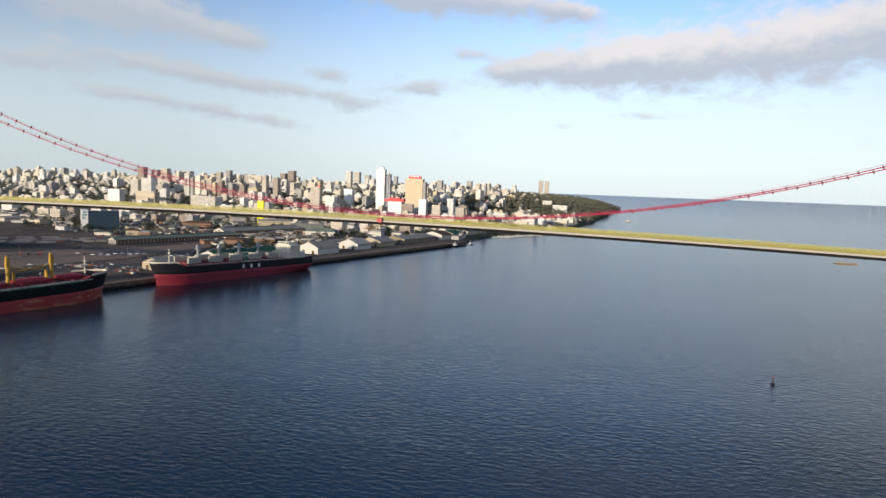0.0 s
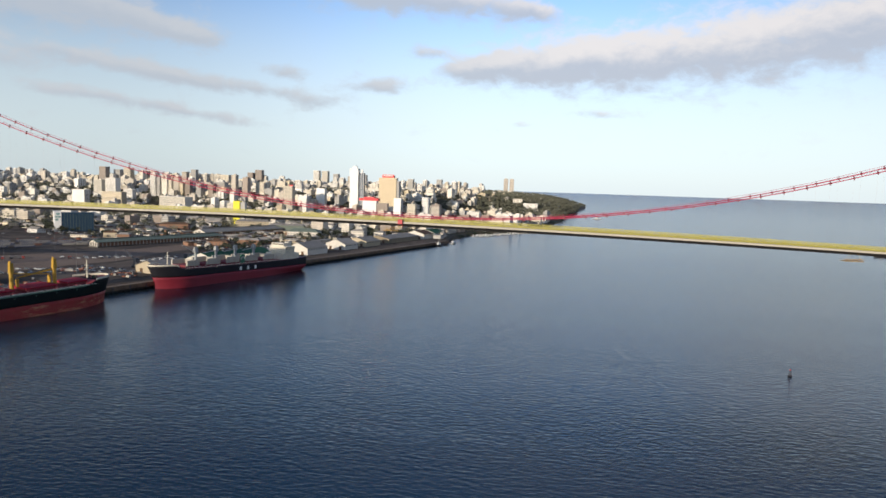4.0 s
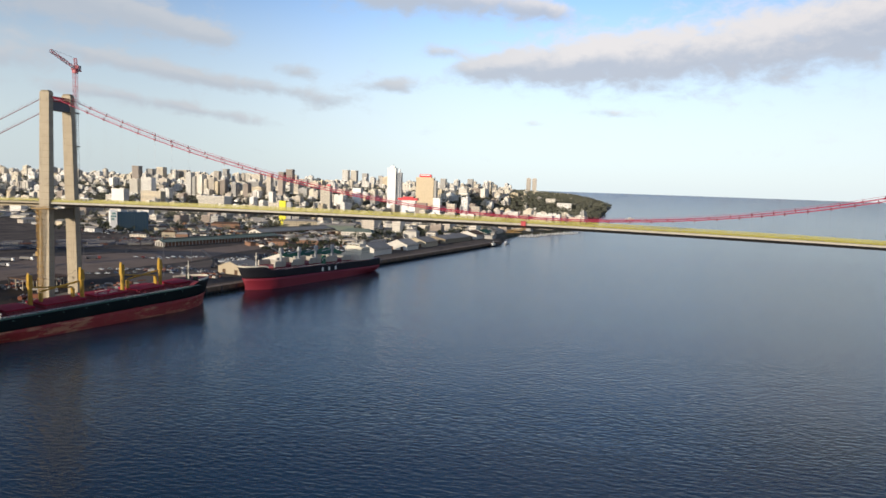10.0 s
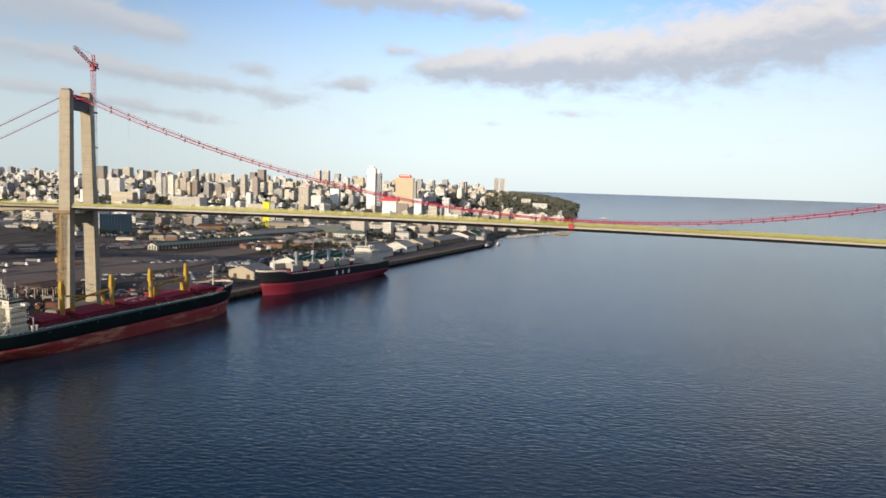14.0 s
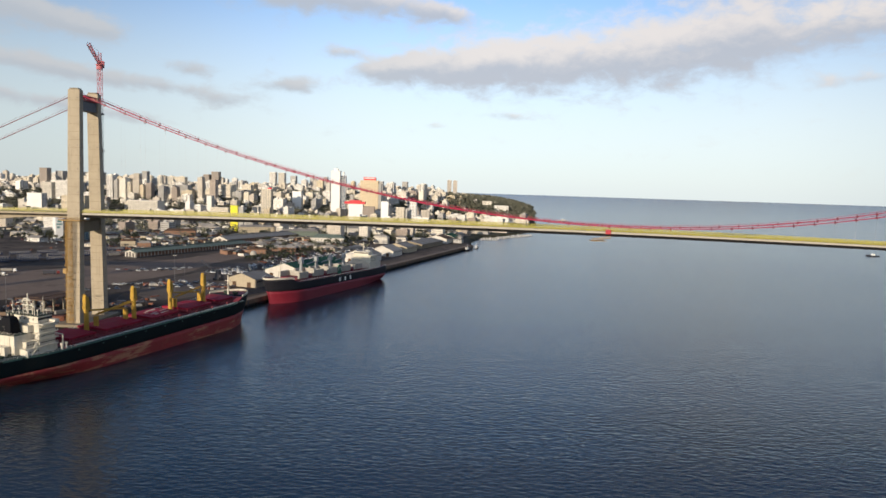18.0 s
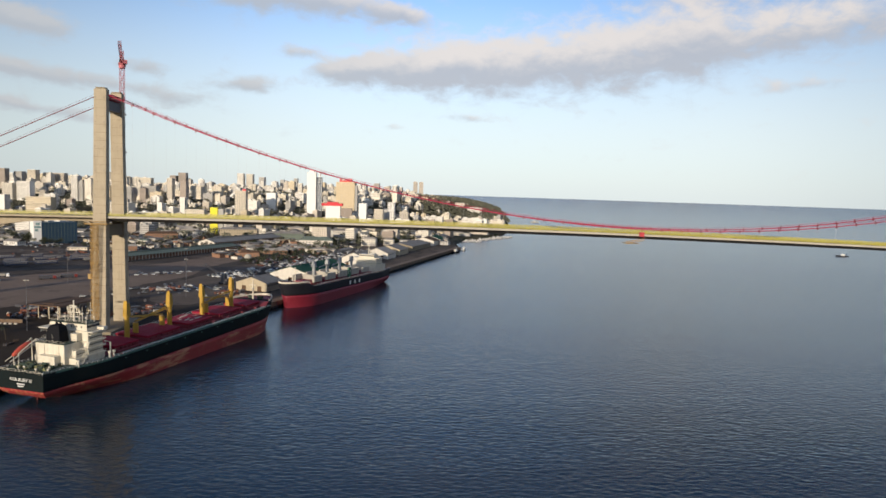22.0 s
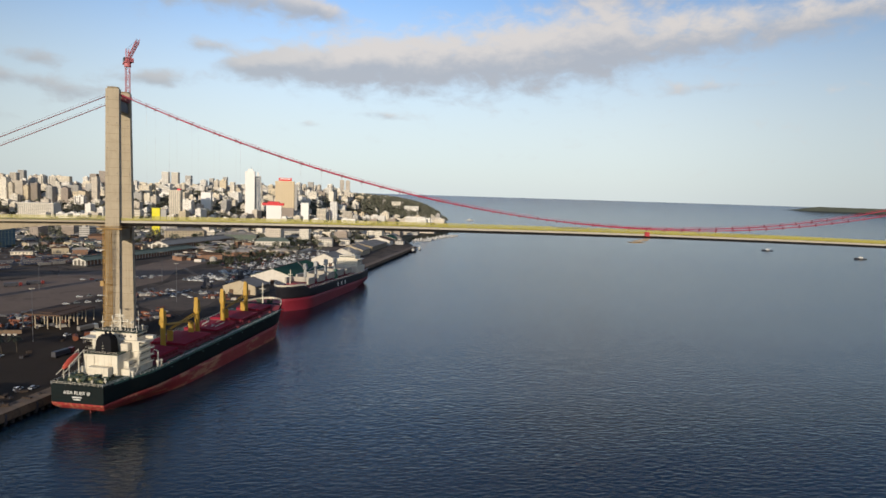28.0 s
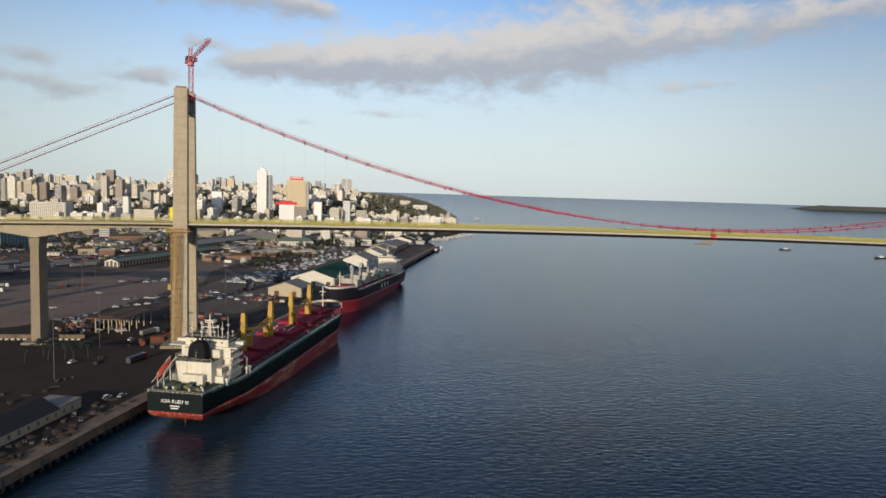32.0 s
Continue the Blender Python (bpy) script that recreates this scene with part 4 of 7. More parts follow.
    for dx, dy, hh in ((15.2, -6.5, 7), (21, -7, 8.5), (15, 6.8, 6.5), (22.5, 5, 5), (14.6, 2.5, 4)):
        part("aerial", Solid().tube((h0 + .72 * dx, dy, wz + 3.6), (h0 + .72 * dx, dy, wz + 3.6 + hh), .18, 6, .08).box(h0 + .72 * dx - .5, h0 + .72 * dx + .5, dy - .5, dy + .5, wz + 3.6 + hh * .55, wz + 3.6 + hh * .55 + .5), SHIP_WHITE, sh)
    fun = part("funnel", Solid().frustum((h0 + 0.86, h0 + 5.9, -3.9, 3.7), zd + 9.4, (h0 + 1.37, h0 + 5.62, -3.5, 3.2), zd + 14.6).frustum((h0 + 1.37, h0 + 5.62, -3.5, 3.2), zd + 14.6, (h0 + 1.8, h0 + 5.33, -2.8, 2.4), zd + 16.4).frustum((h0 + 1.8, h0 + 5.33, -2.8, 2.4), zd + 16.4, (h0 + 2.59, h0 + 4.9, -1.6, 1.2), zd + 17.1), FUNNEL, sh, "black funnel casing")
    for k in range(4):
        part("funnel_rung", Solid().box(h0 + .9 + .13 * k, h0 + 1.15 + .13 * k, -.4, .4, zd + 10.4 + 1.1 * k, zd + 10.5 + 1.1 * k), SHIP_WHITE, fun)
    for dy in (-1.0, 1.0):
        part("exhaust", Solid().tube((h0 + 4.75, dy, zd + 16.4), (h0 + 4.46, dy, zd + 18.0), .45, 8), FUNNEL, fun)
    part("casing_side_house", Solid().box(h0 + 6.62, h0 + 10.08, -7.4, -3.5, zd + 9.4, zd + 12.6), SHIP_WHITE, sh)
    part("casing_side_house", Solid().box(h0 + 6.62, h0 + 10.08, 3.5, 8.4, zd + 9.4, zd + 12.8), SHIP_WHITE, sh)
    # free-fall lifeboat in its cradle, on the quay side
    for dy in (8.6, 11.2):
        part("davit", Solid().bar((x0 + 1.0, dy, zd), (x0 + 1.0, dy, zd + 6), .4).bar((x0 + 1.0, dy, zd + 6), (x0 + 10, dy, zd + 10.5), .4).bar((x0 + 10, dy, zd + 10.5), (x0 + 10, dy, zd), .4).bar((x0 - 3, dy, zd + 3.5), (x0 + 8, dy, zd + 8.2), .35), SHIP_WHITE, sh)
    boat = Solid()
    secs = []
    for k in range(9):
        t = k / 8
        r = 1.35 * max(0.12, math.sin(math.pi * (0.06 + 0.88 * t))) ** 0.5
        c = Vector((x0 - .5 + 8.5 * t, 9.9, zd + 5.6 + 3.6 * t))
        secs.append([(c.x, c.y + r * math.cos(2 * math.pi * j / 10), c.z + r * 1.05 * math.sin(2 * math.pi * j / 10)) for j in range(10)])
    boat.sweep(secs)
    part("lifeboat", boat, LIFEBOAT, sh, "orange free-fall lifeboat", smooth=True)
    # gear on the poop
    random.seed(8)
    for k in range(16):
        dx, dy = random.uniform(-1.5, 7), random.uniform(-9.5, 7)
        if k % 2:
            part("bollard", Solid().tube((x0 + dx, dy, zd + .6), (x0 + dx, dy, zd + 1.6), .35, 8).tube((x0 + dx + 1, dy, zd + .6), (x0 + dx + 1, dy, zd + 1.6), .35, 8), DECK_GREEN, sh)
        else:
            part("winch", Solid().box(x0 + dx, x0 + dx + 1.8, dy, dy + 1.6, zd + .6, zd + 1.7).tube((x0 + dx + .9, dy - .4, zd + 1.6), (x0 + dx + .9, dy + 2, zd + 1.6), .6, 8), DECK_GREEN, sh)
    # rails, doors, vents and lashing gear round the casing and on the poop
    for zr_, x_a, y_a, y_b in ((zd + 9.4, h0 - .1, -7.3, 8.1), (zd + 3.0, h0 + 2.23, -11.1, 11.1), (zd + 6.0, h0 + 3.67, -9.7, 10.3)):
        rl = Solid()
        for hh in (.55, 1.1):
            rl.bar((x_a, y_a, zr_ + hh), (x_a, y_b, zr_ + hh), .06).bar((x_a, y_a, zr_ + hh), (h0 + 9.22, y_a, zr_ + hh), .06).bar((x_a, y_b, zr_ + hh), (h0 + 9.22, y_b, zr_ + hh), .06)
        for q in range(9):
            yy = y_a + (y_b - y_a) * q / 8
            rl.bar((x_a, yy, zr_), (x_a, yy, zr_ + 1.1), .06)
        part("casing_rail", rl, SHIP_WHITE, low)
    for dy in (-5.6, 4.6):
        part("steel_door", Solid().box(h0 - .09, h0 - .01, dy, dy + .9, zd + .3, zd + 2.3), SHIP_WHITE, low)
    for dy in (-4.4, 3.2, 6.8):
        part("drain_pipe", Solid().tube((h0 - .12, dy, zd + .2), (h0 - .12, dy, zd + 9.0), .1, 6), SHIP_WHITE, low)
    for k in range(22):
        u, v = x0 + random.uniform(-2.5, 7.5), random.uniform(-10, 7.5)
        if 6.0 < u - x0 and -8 < v < 9:
            u -= 5
        if k % 3 == 0:
            part("mooring_drum", Solid().tube((u, v - .9, zd + 1.1), (u, v + .9, zd + 1.1), .62, 10).box(u - .5, u + .5, v - 1.1, v - .9, zd + .3, zd + 1.7).box(u - .5, u + .5, v + .9, v + 1.1, zd + .3, zd + 1.7), GEAR_OLIVE, sh)
        elif k % 3 == 1:
            part("mushroom_vent", Solid().tube((u, v, zd + .2), (u, v, zd + 1.5), .22, 8).tube((u, v, zd + 1.4), (u, v, zd + 1.9), .55, 10, .3), SHIP_WHITE, sh)
        else:
            part("stow_box", Solid().box(u - .7, u + .7, v - .45, v + .45, zd + .2, zd + 1.2).box(u - .75, u + .75, v - .5, v + .5, zd + 1.2, zd + 1.3), GEAR_OLIVE, sh)
    for k in range(5):
        part("life_ring", Solid().tube((h0 + 19.0 + 5.2 * k, -15.25, zd + .75), (h0 + 19.0 + 5.2 * k, -15.35, zd + .75), .42, 10), LIFEBOAT, sh)
    # stairs and small gear round the house
    for k in range(3):
        z0 = zd + 3.1 * k
        part("stair", Solid().bar((h0 + 4.3 + 1.08 * k, -11.9, z0), (h0 + 7.2 + 1.08 * k, -11.9, z0 + 3.0), .25).bar((h0 + 4.3 + 1.08 * k, -11.2, z0), (h0 + 7.2 + 1.08 * k, -11.2, z0 + 3.0), .25), SHIP_WHITE, sh)
    for dx, dy, zz in ((25.8, -13.5, 0), (25.8, 13.5, 0), (2, -13, 0), (28.5, -14, 0), (29, 5, 0)):
        part("vent_cowl", Solid().tube((h0 + .72 * dx, dy, zd + zz), (h0 + .72 * dx, dy, zd + zz + 2.4), .45, 8).tube((h0 + .72 * dx, dy, zd + zz + 2.2), (h0 + .72 * dx, dy, zd + zz + 3.0), .75, 8), SHIP_WHITE, sh)
    part("provision_crane", Solid().tube((h0 + 19.44, -13.2, zd), (h0 + 19.44, -13.2, zd + 7), .35, 8).bar((h0 + 19.44, -13.2, zd + 6.8), (h0 + 15.12, -14.2, zd + 8.6), .3), SHIP_WHITE, sh)
    for a in range(9):
        xx = x0 + 34 + 14.5 * a
        part("deck_locker", Solid().box(xx, xx + 1.6, -12.9, -11.6, zd + .1, zd + 1.3), DECK_RED, sh)
        part("pipe_run", Solid().tube((xx, -13.6, zd + .5), (xx + 14.2, -13.6, zd + .5), .18, 5), DECK_GREEN, sh)
        part("pipe_run", Solid().tube((xx, -14.1, zd + .4), (xx + 14.2, -14.1, zd + .4), .13, 5), RAIL_PALE, sh)
    # rails across the stern and more gear on the monkey island
    for zz in (.55, 1.1):
        part("stern_rail", Solid().bar((along(0, zd) + .3, -half(0, zd) + .3, zd + .6 + zz), (along(0, zd) + .3, half(0, zd) - .3, zd + .6 + zz), .08), SHIP_WHITE, sh)
    for k in range(12):
        yy = -half(0, zd) + .3 + k * (2 * half(0, zd) - .6) / 11
        part("stern_stanchion", Solid().bar((along(0, zd) + .3, yy, zd + .5), (along(0, zd) + .3, yy, zd + 1.7), .09), SHIP_WHITE, sh)
    for k in range(7):
        part("mast_rung", Solid().box(h0 + 12.17, h0 + 12.46, -.8, .8, wz + 4.2 + 1.1 * k, wz + 4.34 + 1.1 * k), SHIP_WHITE, rm)
    for dy in (-1.5, 1.5):
        part("mast_leg", Solid().bar((h0 + 14.11, dy, wz + 3.6), (h0 + 13.18, dy * .5, wz + 10.5), .24), SHIP_WHITE, rm)
    for dx, dy, hh in ((16.4, -4.2, 5.2), (19.5, 4.4, 6.0), (23.2, -3.5, 3.6), (14.2, -9.2, 3.0), (20.5, -9.2, 2.6)):
        part("aerial", Solid().tube((h0 + .72 * dx, dy, wz + 3.6), (h0 + .72 * dx, dy, wz + 3.6 + hh), .14, 6, .08).tube((h0 + .72 * dx, dy, wz + 3.6 + hh * .8), (h0 + .72 * dx, dy, wz + 3.6 + hh), .4, 8), SHIP_WHITE, sh)
    for zz in (.6, 1.1):
        part("roof_rail", Solid().bar((h0 + 9.72, -9.9, wz + 3.7 + zz), (h0 + 17.78, -9.9, wz + 3.7 + zz), .07).bar((h0 + 9.72, -9.9, wz + 3.7 + zz), (h0 + 9.72, 9.9, wz + 3.7 + zz), .07), SHIP_WHITE, sh)
    # name on the transom
    xt = along(0.0, 12.3) - 0.03
    text_part("ASIA RUBY III", 2.0, PAINT_WHITE, sh, Matrix.Translation((xt - .10, 0, 11.6)) @ Matrix.Rotation(radians(-90), 4, "Z") @ Matrix.Rotation(radians(90), 4, "X"))
    for zz, w in ((10.3, 2.0), (9.4, 1.5)):
        xz = along(0.0, zz)
        part("port_of_registry", Solid().box(xz - .22, xz - .06, -w, w, zz, zz + .4), PAINT_WHITE, sh)
    part("rudder", Solid().box(x0 + 1.5, x0 + 5.5, -.3, .3, -4, 4.9), HULL_DARK_RED, sh, "top of the red rudder under the counter")
    # hull marks on the side that shows
    for k in range(9):
        st = 0.2 + k * 0.08
        part("fairlead", Solid().box(along(st, 14) - .5, along(st, 14) + .5, -B / 2 - .12, -B / 2 + .1, zd - 2.0, zd - 1.6), GREEN_EDGE, sh)
    return sh


make_bulk_carrier()


def make_grain_ship():
    sh, L = place_ship((144.4, 268.0), (83.4, 102.0), "general_cargo_ship", "moored cargo ship with red and black hull and grey hatches", 1.0)
    L -= 2.0
    B, zd, zr, zb = 28.0, 14.8, 8.3, 17.8
    fn = hull(L, B, zr, zd, zb, stern=0.84, foot=0.45, counter=3.0)
    half, sheer, along = fn
    part("lower_hull", hull_skin(fn, -4.0, zr), HULL_RED_CLEAN, sh, "bright red lower hull", smooth=True)
    part("upper_hull", hull_skin(fn, zr, None), HULL_BLACK2, sh, "black topsides", smooth=True)
    part("main_deck", deck_plate(fn, -0.05, 0.005, 0.995), DECK_RED, sh)
    ship_rail(fn, 0.0, 0.885, 3.0, 1.1, sh, RAIL_PALE, L)
    bw = Solid()
    for sgn in (-1, 1):
        secs = []
        for i in range(17):
            st = 0.915 + 0.085 * i / 16
            z, h = sheer(st), max(half(st, sheer(st)), .15)
            x = along(st, z)
            secs.append([(x, sgn * h, z), (x, sgn * h, z + 1.3), (x - .2, sgn * max(h - .3, .02), z + 1.3), (x - .2, sgn * max(h - .3, .02), z)])
        bw.sweep(secs)
    part("bulwark", bw, SHIP_WHITE, sh, "white bulwark round the bow")
    x0 = -L / 2
    part("foremast", Solid().tube((L / 2 - 12, 0, zb), (L / 2 - 12, 0, zb + 11), .5, 8, .3).box(L / 2 - 12.4, L / 2 - 11.6, -1.8, 1.8, zb + 7.5, zb + 7.9), SHIP_WHITE, sh)
    for i, (a, b, h) in enumerate(((44, 58, 6.2), (66, 82, 6.8), (90, 106, 6.8), (113, 129, 6.8), (137, 151, 6.4))):
        hx0, hx1 = x0 + a, x0 + b
        ht = part("hatch_coaming", Solid().box(hx0, hx1, -8, 8, zd, zd + 2.2), DECK_RED, sh)
        for sgn in (-1, 1):       # folded covers stand open at both sides
            part("hatch_cover", Solid().box(hx0 + .3, hx1 - .3, sgn * 9.2 - .8, sgn * 9.2 + .8, zd + 1.6, zd + h), HATCH_GREY, ht, "grey hatch cover standing open")
            for q in range(5):
                xx = hx0 + (q + .5) * (hx1 - hx0) / 5
                part("cover_rib", Solid().box(xx - .15, xx + .15, sgn * 10.05 - .12, sgn * 10.05 + .12, zd + 1.7, zd + h - .2), HATCH_GREY, ht)
        part("end_cover", Solid().box(hx0 - .6, hx0 + .8, -8.4, 8.4, zd + 1.8, zd + h - .4), HATCH_GREY, ht)
    for a in (62, 86, 109.5, 133):
        px = x0 + a
        post = part("crane_post", Solid().tube((px, 0, zd), (px, 0, zd + 12), 1.4, 10, 1.2), DERRICK_GREY, sh)
        part("crane_house", Solid().frustum((px - 1.8, px + 1.8, -1.6, 1.6), zd + 12, (px - 1.2, px + 1.2, -1.2, 1.2), zd + 16.5), DERRICK_GREY, post)
        part("jib", Solid().bar((px + 1.5, 0, zd + 12.5), (px + 15, 0, zd + 19 if a == 133 else zd + 11), .6), DERRICK_GREY, post)
    # round emblem panel amidships, green and white
    em = part("emblem_panel", Solid().box(x0 + 83.5, x0 + 88.5, 9.0, 10.2, zd + .2, zd + 8.2), material("emblem_green", (0.05, 0.17, 0.10), 0.6), sh, "green panel with a white ring")
    ringp = Solid()
    for k in range(16):
        a0, a1 = math.pi * k / 16, math.pi * (k + 1) / 16
        c = (x0 + 86, zd + 3.2)
        ringp.quadset([(c[0] + r * math.cos(a), 10.3, c[1] + r * 1.15 * math.sin(a)) for a, r in ((a0, 2.9), (a1, 2.9), (a1, 2.0), (a0, 2.0))], [(0, 1, 2, 3), (3, 2, 1, 0)])
    part("ring", ringp, PAINT_WHITE, em)
    h0 = x0 + 8
    house = part("deck_house", Solid().box(h0, h0 + 24, -11.5, 11.5, zd, zd + 6).box(h0 + 6, h0 + 20, -10.5, 10.5, zd + 6, zd + 12.5), SHIP_WHITE, sh, "white accommodation block")
    for k in range(4):
        windows_row(house, 10.53, h0 + 7, h0 + 19, zd + 7 + 2.6 * (k % 2), 6, "y")
        windows_row(house, h0 + 20.03, -9, 9, zd + 7 + 2.6 * (k % 2), 8)
    wz = zd + 12.5
    wheel = part("wheelhouse", Solid().box(h0 + 8, h0 + 20.5, -13.5, 13.5, wz, wz + .4).box(h0 + 11, h0 + 20, -8, 8, wz + .4, wz + 3.4), SHIP_WHITE, sh)
    windows_row(wheel, h0 + 20.02, -7.6, 7.6, wz + 1.6, 9, w=1.35, h=1.1)
    part("radar_mast", Solid().tube((h0 + 15, 0, wz + 3.4), (h0 + 15, 0, wz + 13), .5, 8, .25).box(h0 + 14.5, h0 + 15.5, -2, 2, wz + 8, wz + 8.4), SHIP_WHITE, sh)
    part("funnel", Solid().frustum((h0 + 1, h0 + 7, -3, 3), zd + 6, (h0 + 2, h0 + 6.5, -2.4, 2.4), wz + 4), SHIP_WHITE, sh)
    # three white letter blocks on the side, as plain bars
    for k in range(3):
        xx = 5.0 - k * 9.5
        yy = half(0.5, 12) + .03
        part("hull_mark", Solid().box(xx - 1.3, xx + 1.3, yy - .1, yy + .05, zr + .9, zr + 4.2), PAINT_WHITE, sh)
    return sh


make_grain_ship()


# ---------------------------------------------------------------- the port
WALL_CREAM = material("cream_plaster", (0.45, 0.38, 0.27), 0.8, vary=0.12, scale=0.3, stain=(0.36, 0.31, 0.24), stain_amount=0.4, streak=0.2)
WALL_WHITE = material("white_plaster", (0.64, 0.60, 0.53), 0.8, vary=0.1, scale=0.3, stain=(0.5, 0.46, 0.4), stain_amount=0.3, streak=0.15)
WALL_BRICK = material("brown_brick", (0.25, 0.14, 0.09), 0.85, vary=0.2, scale=0.3)
ROOF_GREY = material("grey_sheet_roof", (0.25, 0.235, 0.215), 0.85, spec=0.15, vary=0.25, scale=0.08, grain=0.8, stain=(0.16, 0.11, 0.07), stain_amount=0.5)
ROOF_GREEN = material("green_sheet_roof", (0.025, 0.085, 0.05), 0.85, spec=0.15, vary=0.15, scale=0.08, grain=0.8)
ROOF_TEAL = material("pale_green_roof", (0.15, 0.185, 0.155), 0.85, spec=0.15, vary=0.2, scale=0.08, grain=0.8)
ROOF_RUST = material("rust_brown_roof", (0.12, 0.075, 0.05), 0.85, spec=0.15, vary=0.3, scale=0.1, grain=0.8)
ROOF_PALE = material("pale_sheet_roof", (0.36, 0.33, 0.29), 0.85, spec=0.15, vary=0.15, scale=0.08)
ROOF_SLATE = material("light_grey_roof", (0.25, 0.24, 0.22), 0.8, spec=0.2, vary=0.15, scale=0.08, grain=0.8, stain=(0.19, 0.17, 0.15), stain_amount=0.5)
BLUE_GLASS = material("blue_glass_front", (0.015, 0.04, 0.075), 0.45, spec=0.2, vary=0.2, scale=0.2)
# lighter than bare glass: haze over the far town is in this colour
WINDOW = material("window_dark", (0.125, 0.113, 0.097), 0.3, vary=0.2, per_object=0.4)
TRACK = material("rail_ballast", (0.045, 0.04, 0.038), 0.95, vary=0.3, scale=0.2)
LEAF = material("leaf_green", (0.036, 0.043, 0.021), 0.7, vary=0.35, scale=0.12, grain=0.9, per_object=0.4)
LEAF_PALM = material("palm_green", (0.014, 0.019, 0.011), 0.7, vary=0.3, scale=0.5)
BARK = material("bark", (0.05, 0.038, 0.028), 0.9, vary=0.3)
TYRE = material("tyre_black", (0.015, 0.015, 0.016), 0.85)
PALE_STONE = material("pale_block", (0.42, 0.39, 0.34), 0.85, vary=0.1)
RUST = material("rusty_orange_plant", (0.17, 0.052, 0.022), 0.7, vary=0.3, scale=0.5)
PAVING = material("worn_paving", (0.075, 0.07, 0.066), 0.9, vary=0.3, scale=0.05, grain=0.8, stain=(0.13, 0.11, 0.09), stain_amount=0.4)


def gable_shed(along, out, length, width, eave, ridge, roof, wall=None, label="", doors=2, side_windows=8):
    """A shed whose ridge runs along the quay; out: the water-side wall's distance."""
    wall = wall or WALL_WHITE
    s = thing("shed", label, "warehouse", at_quay(along, out - width / 2), group="sheds on the quay")
    w = Solid().box(-width / 2, width / 2, 0, length, 0, eave)
    for y in (0, length):
        w.quadset([(-width / 2, y, eave), (width / 2, y, eave), (0, y, ridge), (-width / 2, y + (.3 if y == 0 else -.3), eave), (width / 2, y + (.3 if y == 0 else -.3), eave), (0, y + (.3 if y == 0 else -.3), ridge)],
                  [(0, 1, 2), (5, 4, 3)] if y == 0 else [(2, 1, 0), (3, 4, 5)])
    part("wall", w, wall, s)
    g = Solid().gable(0, length, -width / 2, width / 2, eave, ridge, 0.7)
    g.v = [(-y, x, z) for x, y, z in g.v]
    rf = part("roof", g, roof, s)
    for k in range(int(length / 6)):
        part("roof_seam", Solid().quadset([(-width / 2 - .6, 3 + 6 * k - .1, eave + .3), (0, 3 + 6 * k - .1, ridge + .32), (0, 3 + 6 * k + .1, ridge + .32), (-width / 2 - .6, 3 + 6 * k + .1, eave + .3)], [(0, 1, 2, 3)])
             .quadset([(width / 2 + .6, 3 + 6 * k - .1, eave + .3), (0, 3 + 6 * k - .1, ridge + .32), (0, 3 + 6 * k + .1, ridge + .32), (width / 2 + .6, 3 + 6 * k + .1, eave + .3)], [(3, 2, 1, 0)]), roof, rf)
    for k in range(doors):
        x = -width / 2 + width * (k + 0.5) / doors
        part("sliding_door", Solid().box(x - 1.9, x + 1.9, -.12, 0.02, 0, min(4.2, eave - .3)), ROOF_RUST, s)
    for k in range(side_windows):
        y = length * (k + .5) / side_windows
        part("window", Solid().box(width / 2 - .02, width / 2 + .06, y - 1.2, y + 1.2, eave - 2.2, eave - .8), WINDOW, s)
    return s


def rounded(pts, z, wobble=5.0):
    """A closed outline with its corners cut twice and a wandering edge."""
    for _ in range(3):
        pts = [q for a, b in zip(pts, pts[1:] + pts[:1]) for q in (((a[0] * 3 + b[0]) / 4, (a[1] * 3 + b[1]) / 4), ((a[0] + b[0] * 3) / 4, (a[1] + b[1] * 3) / 4))]
    pts = [(x + wobble * noise.noise((x * .06, y * .06, 3)), y + wobble * noise.noise((x * .06, y * .06, 9)), z) for x, y in pts]
    area = sum(a[0] * b[1] - b[0] * a[1] for a, b in zip(pts, pts[1:] + pts[:1]))
    return pts if area > 0 else pts[::-1]


yard = Solid()
ring_pts = rounded([(-330, 30), (-262, 140), (-165, 214), (-138, 262), (-89, 318), (-67, 421), (-40, 527), (-12, 568), (0, 500), (-4, 440), (-41, 313), (-28, 240), (-50, 175), (-66, 118), (-84, 55), (-150, 10)], 5.03)
yard.quadset(ring_pts, [tuple(range(len(ring_pts)))])
lot = Solid()
lot_pts = rounded([(at_quay(a, o).translation.x, at_quay(a, o).translation.y) for a, o in ((60, -36), (200, -70), (330, -78), (560, -76), (640, -110), (560, -150), (380, -160), (230, -140), (120, -120), (60, -80))], 5.015)
lot.quadset(lot_pts, [tuple(range(len(lot_pts)))])
single("car_park", lot, material("dusty_asphalt", (0.15, 0.12, 0.098), 0.95, spec=0.05, vary=0.3, scale=0.04, grain=0.5, stain=(0.085, 0.07, 0.06), stain_amount=0.6), "dusty brown-grey asphalt car park in the port", "car park", kind="structure")
single("dirt_yard", yard, material("brown_dirt", (0.225, 0.168, 0.130), 0.95, spec=0.05, vary=0.22, scale=0.03, grain=0.5, stain=(0.13, 0.10, 0.08), stain_amount=0.6), "bare brown dirt yard crossed by wheel tracks", "yard", kind="structure")
gable_shed(146, -30, 26, 29, 6.5, 11.5, ROOF_GREY, label="cream gabled warehouse with a grey sheet roof", wall=WALL_CREAM)
gable_shed(210, -22, 88, 42, 7.0, 14.0, ROOF_GREEN, label="long white-walled shed with a green sheet roof", doors=3)
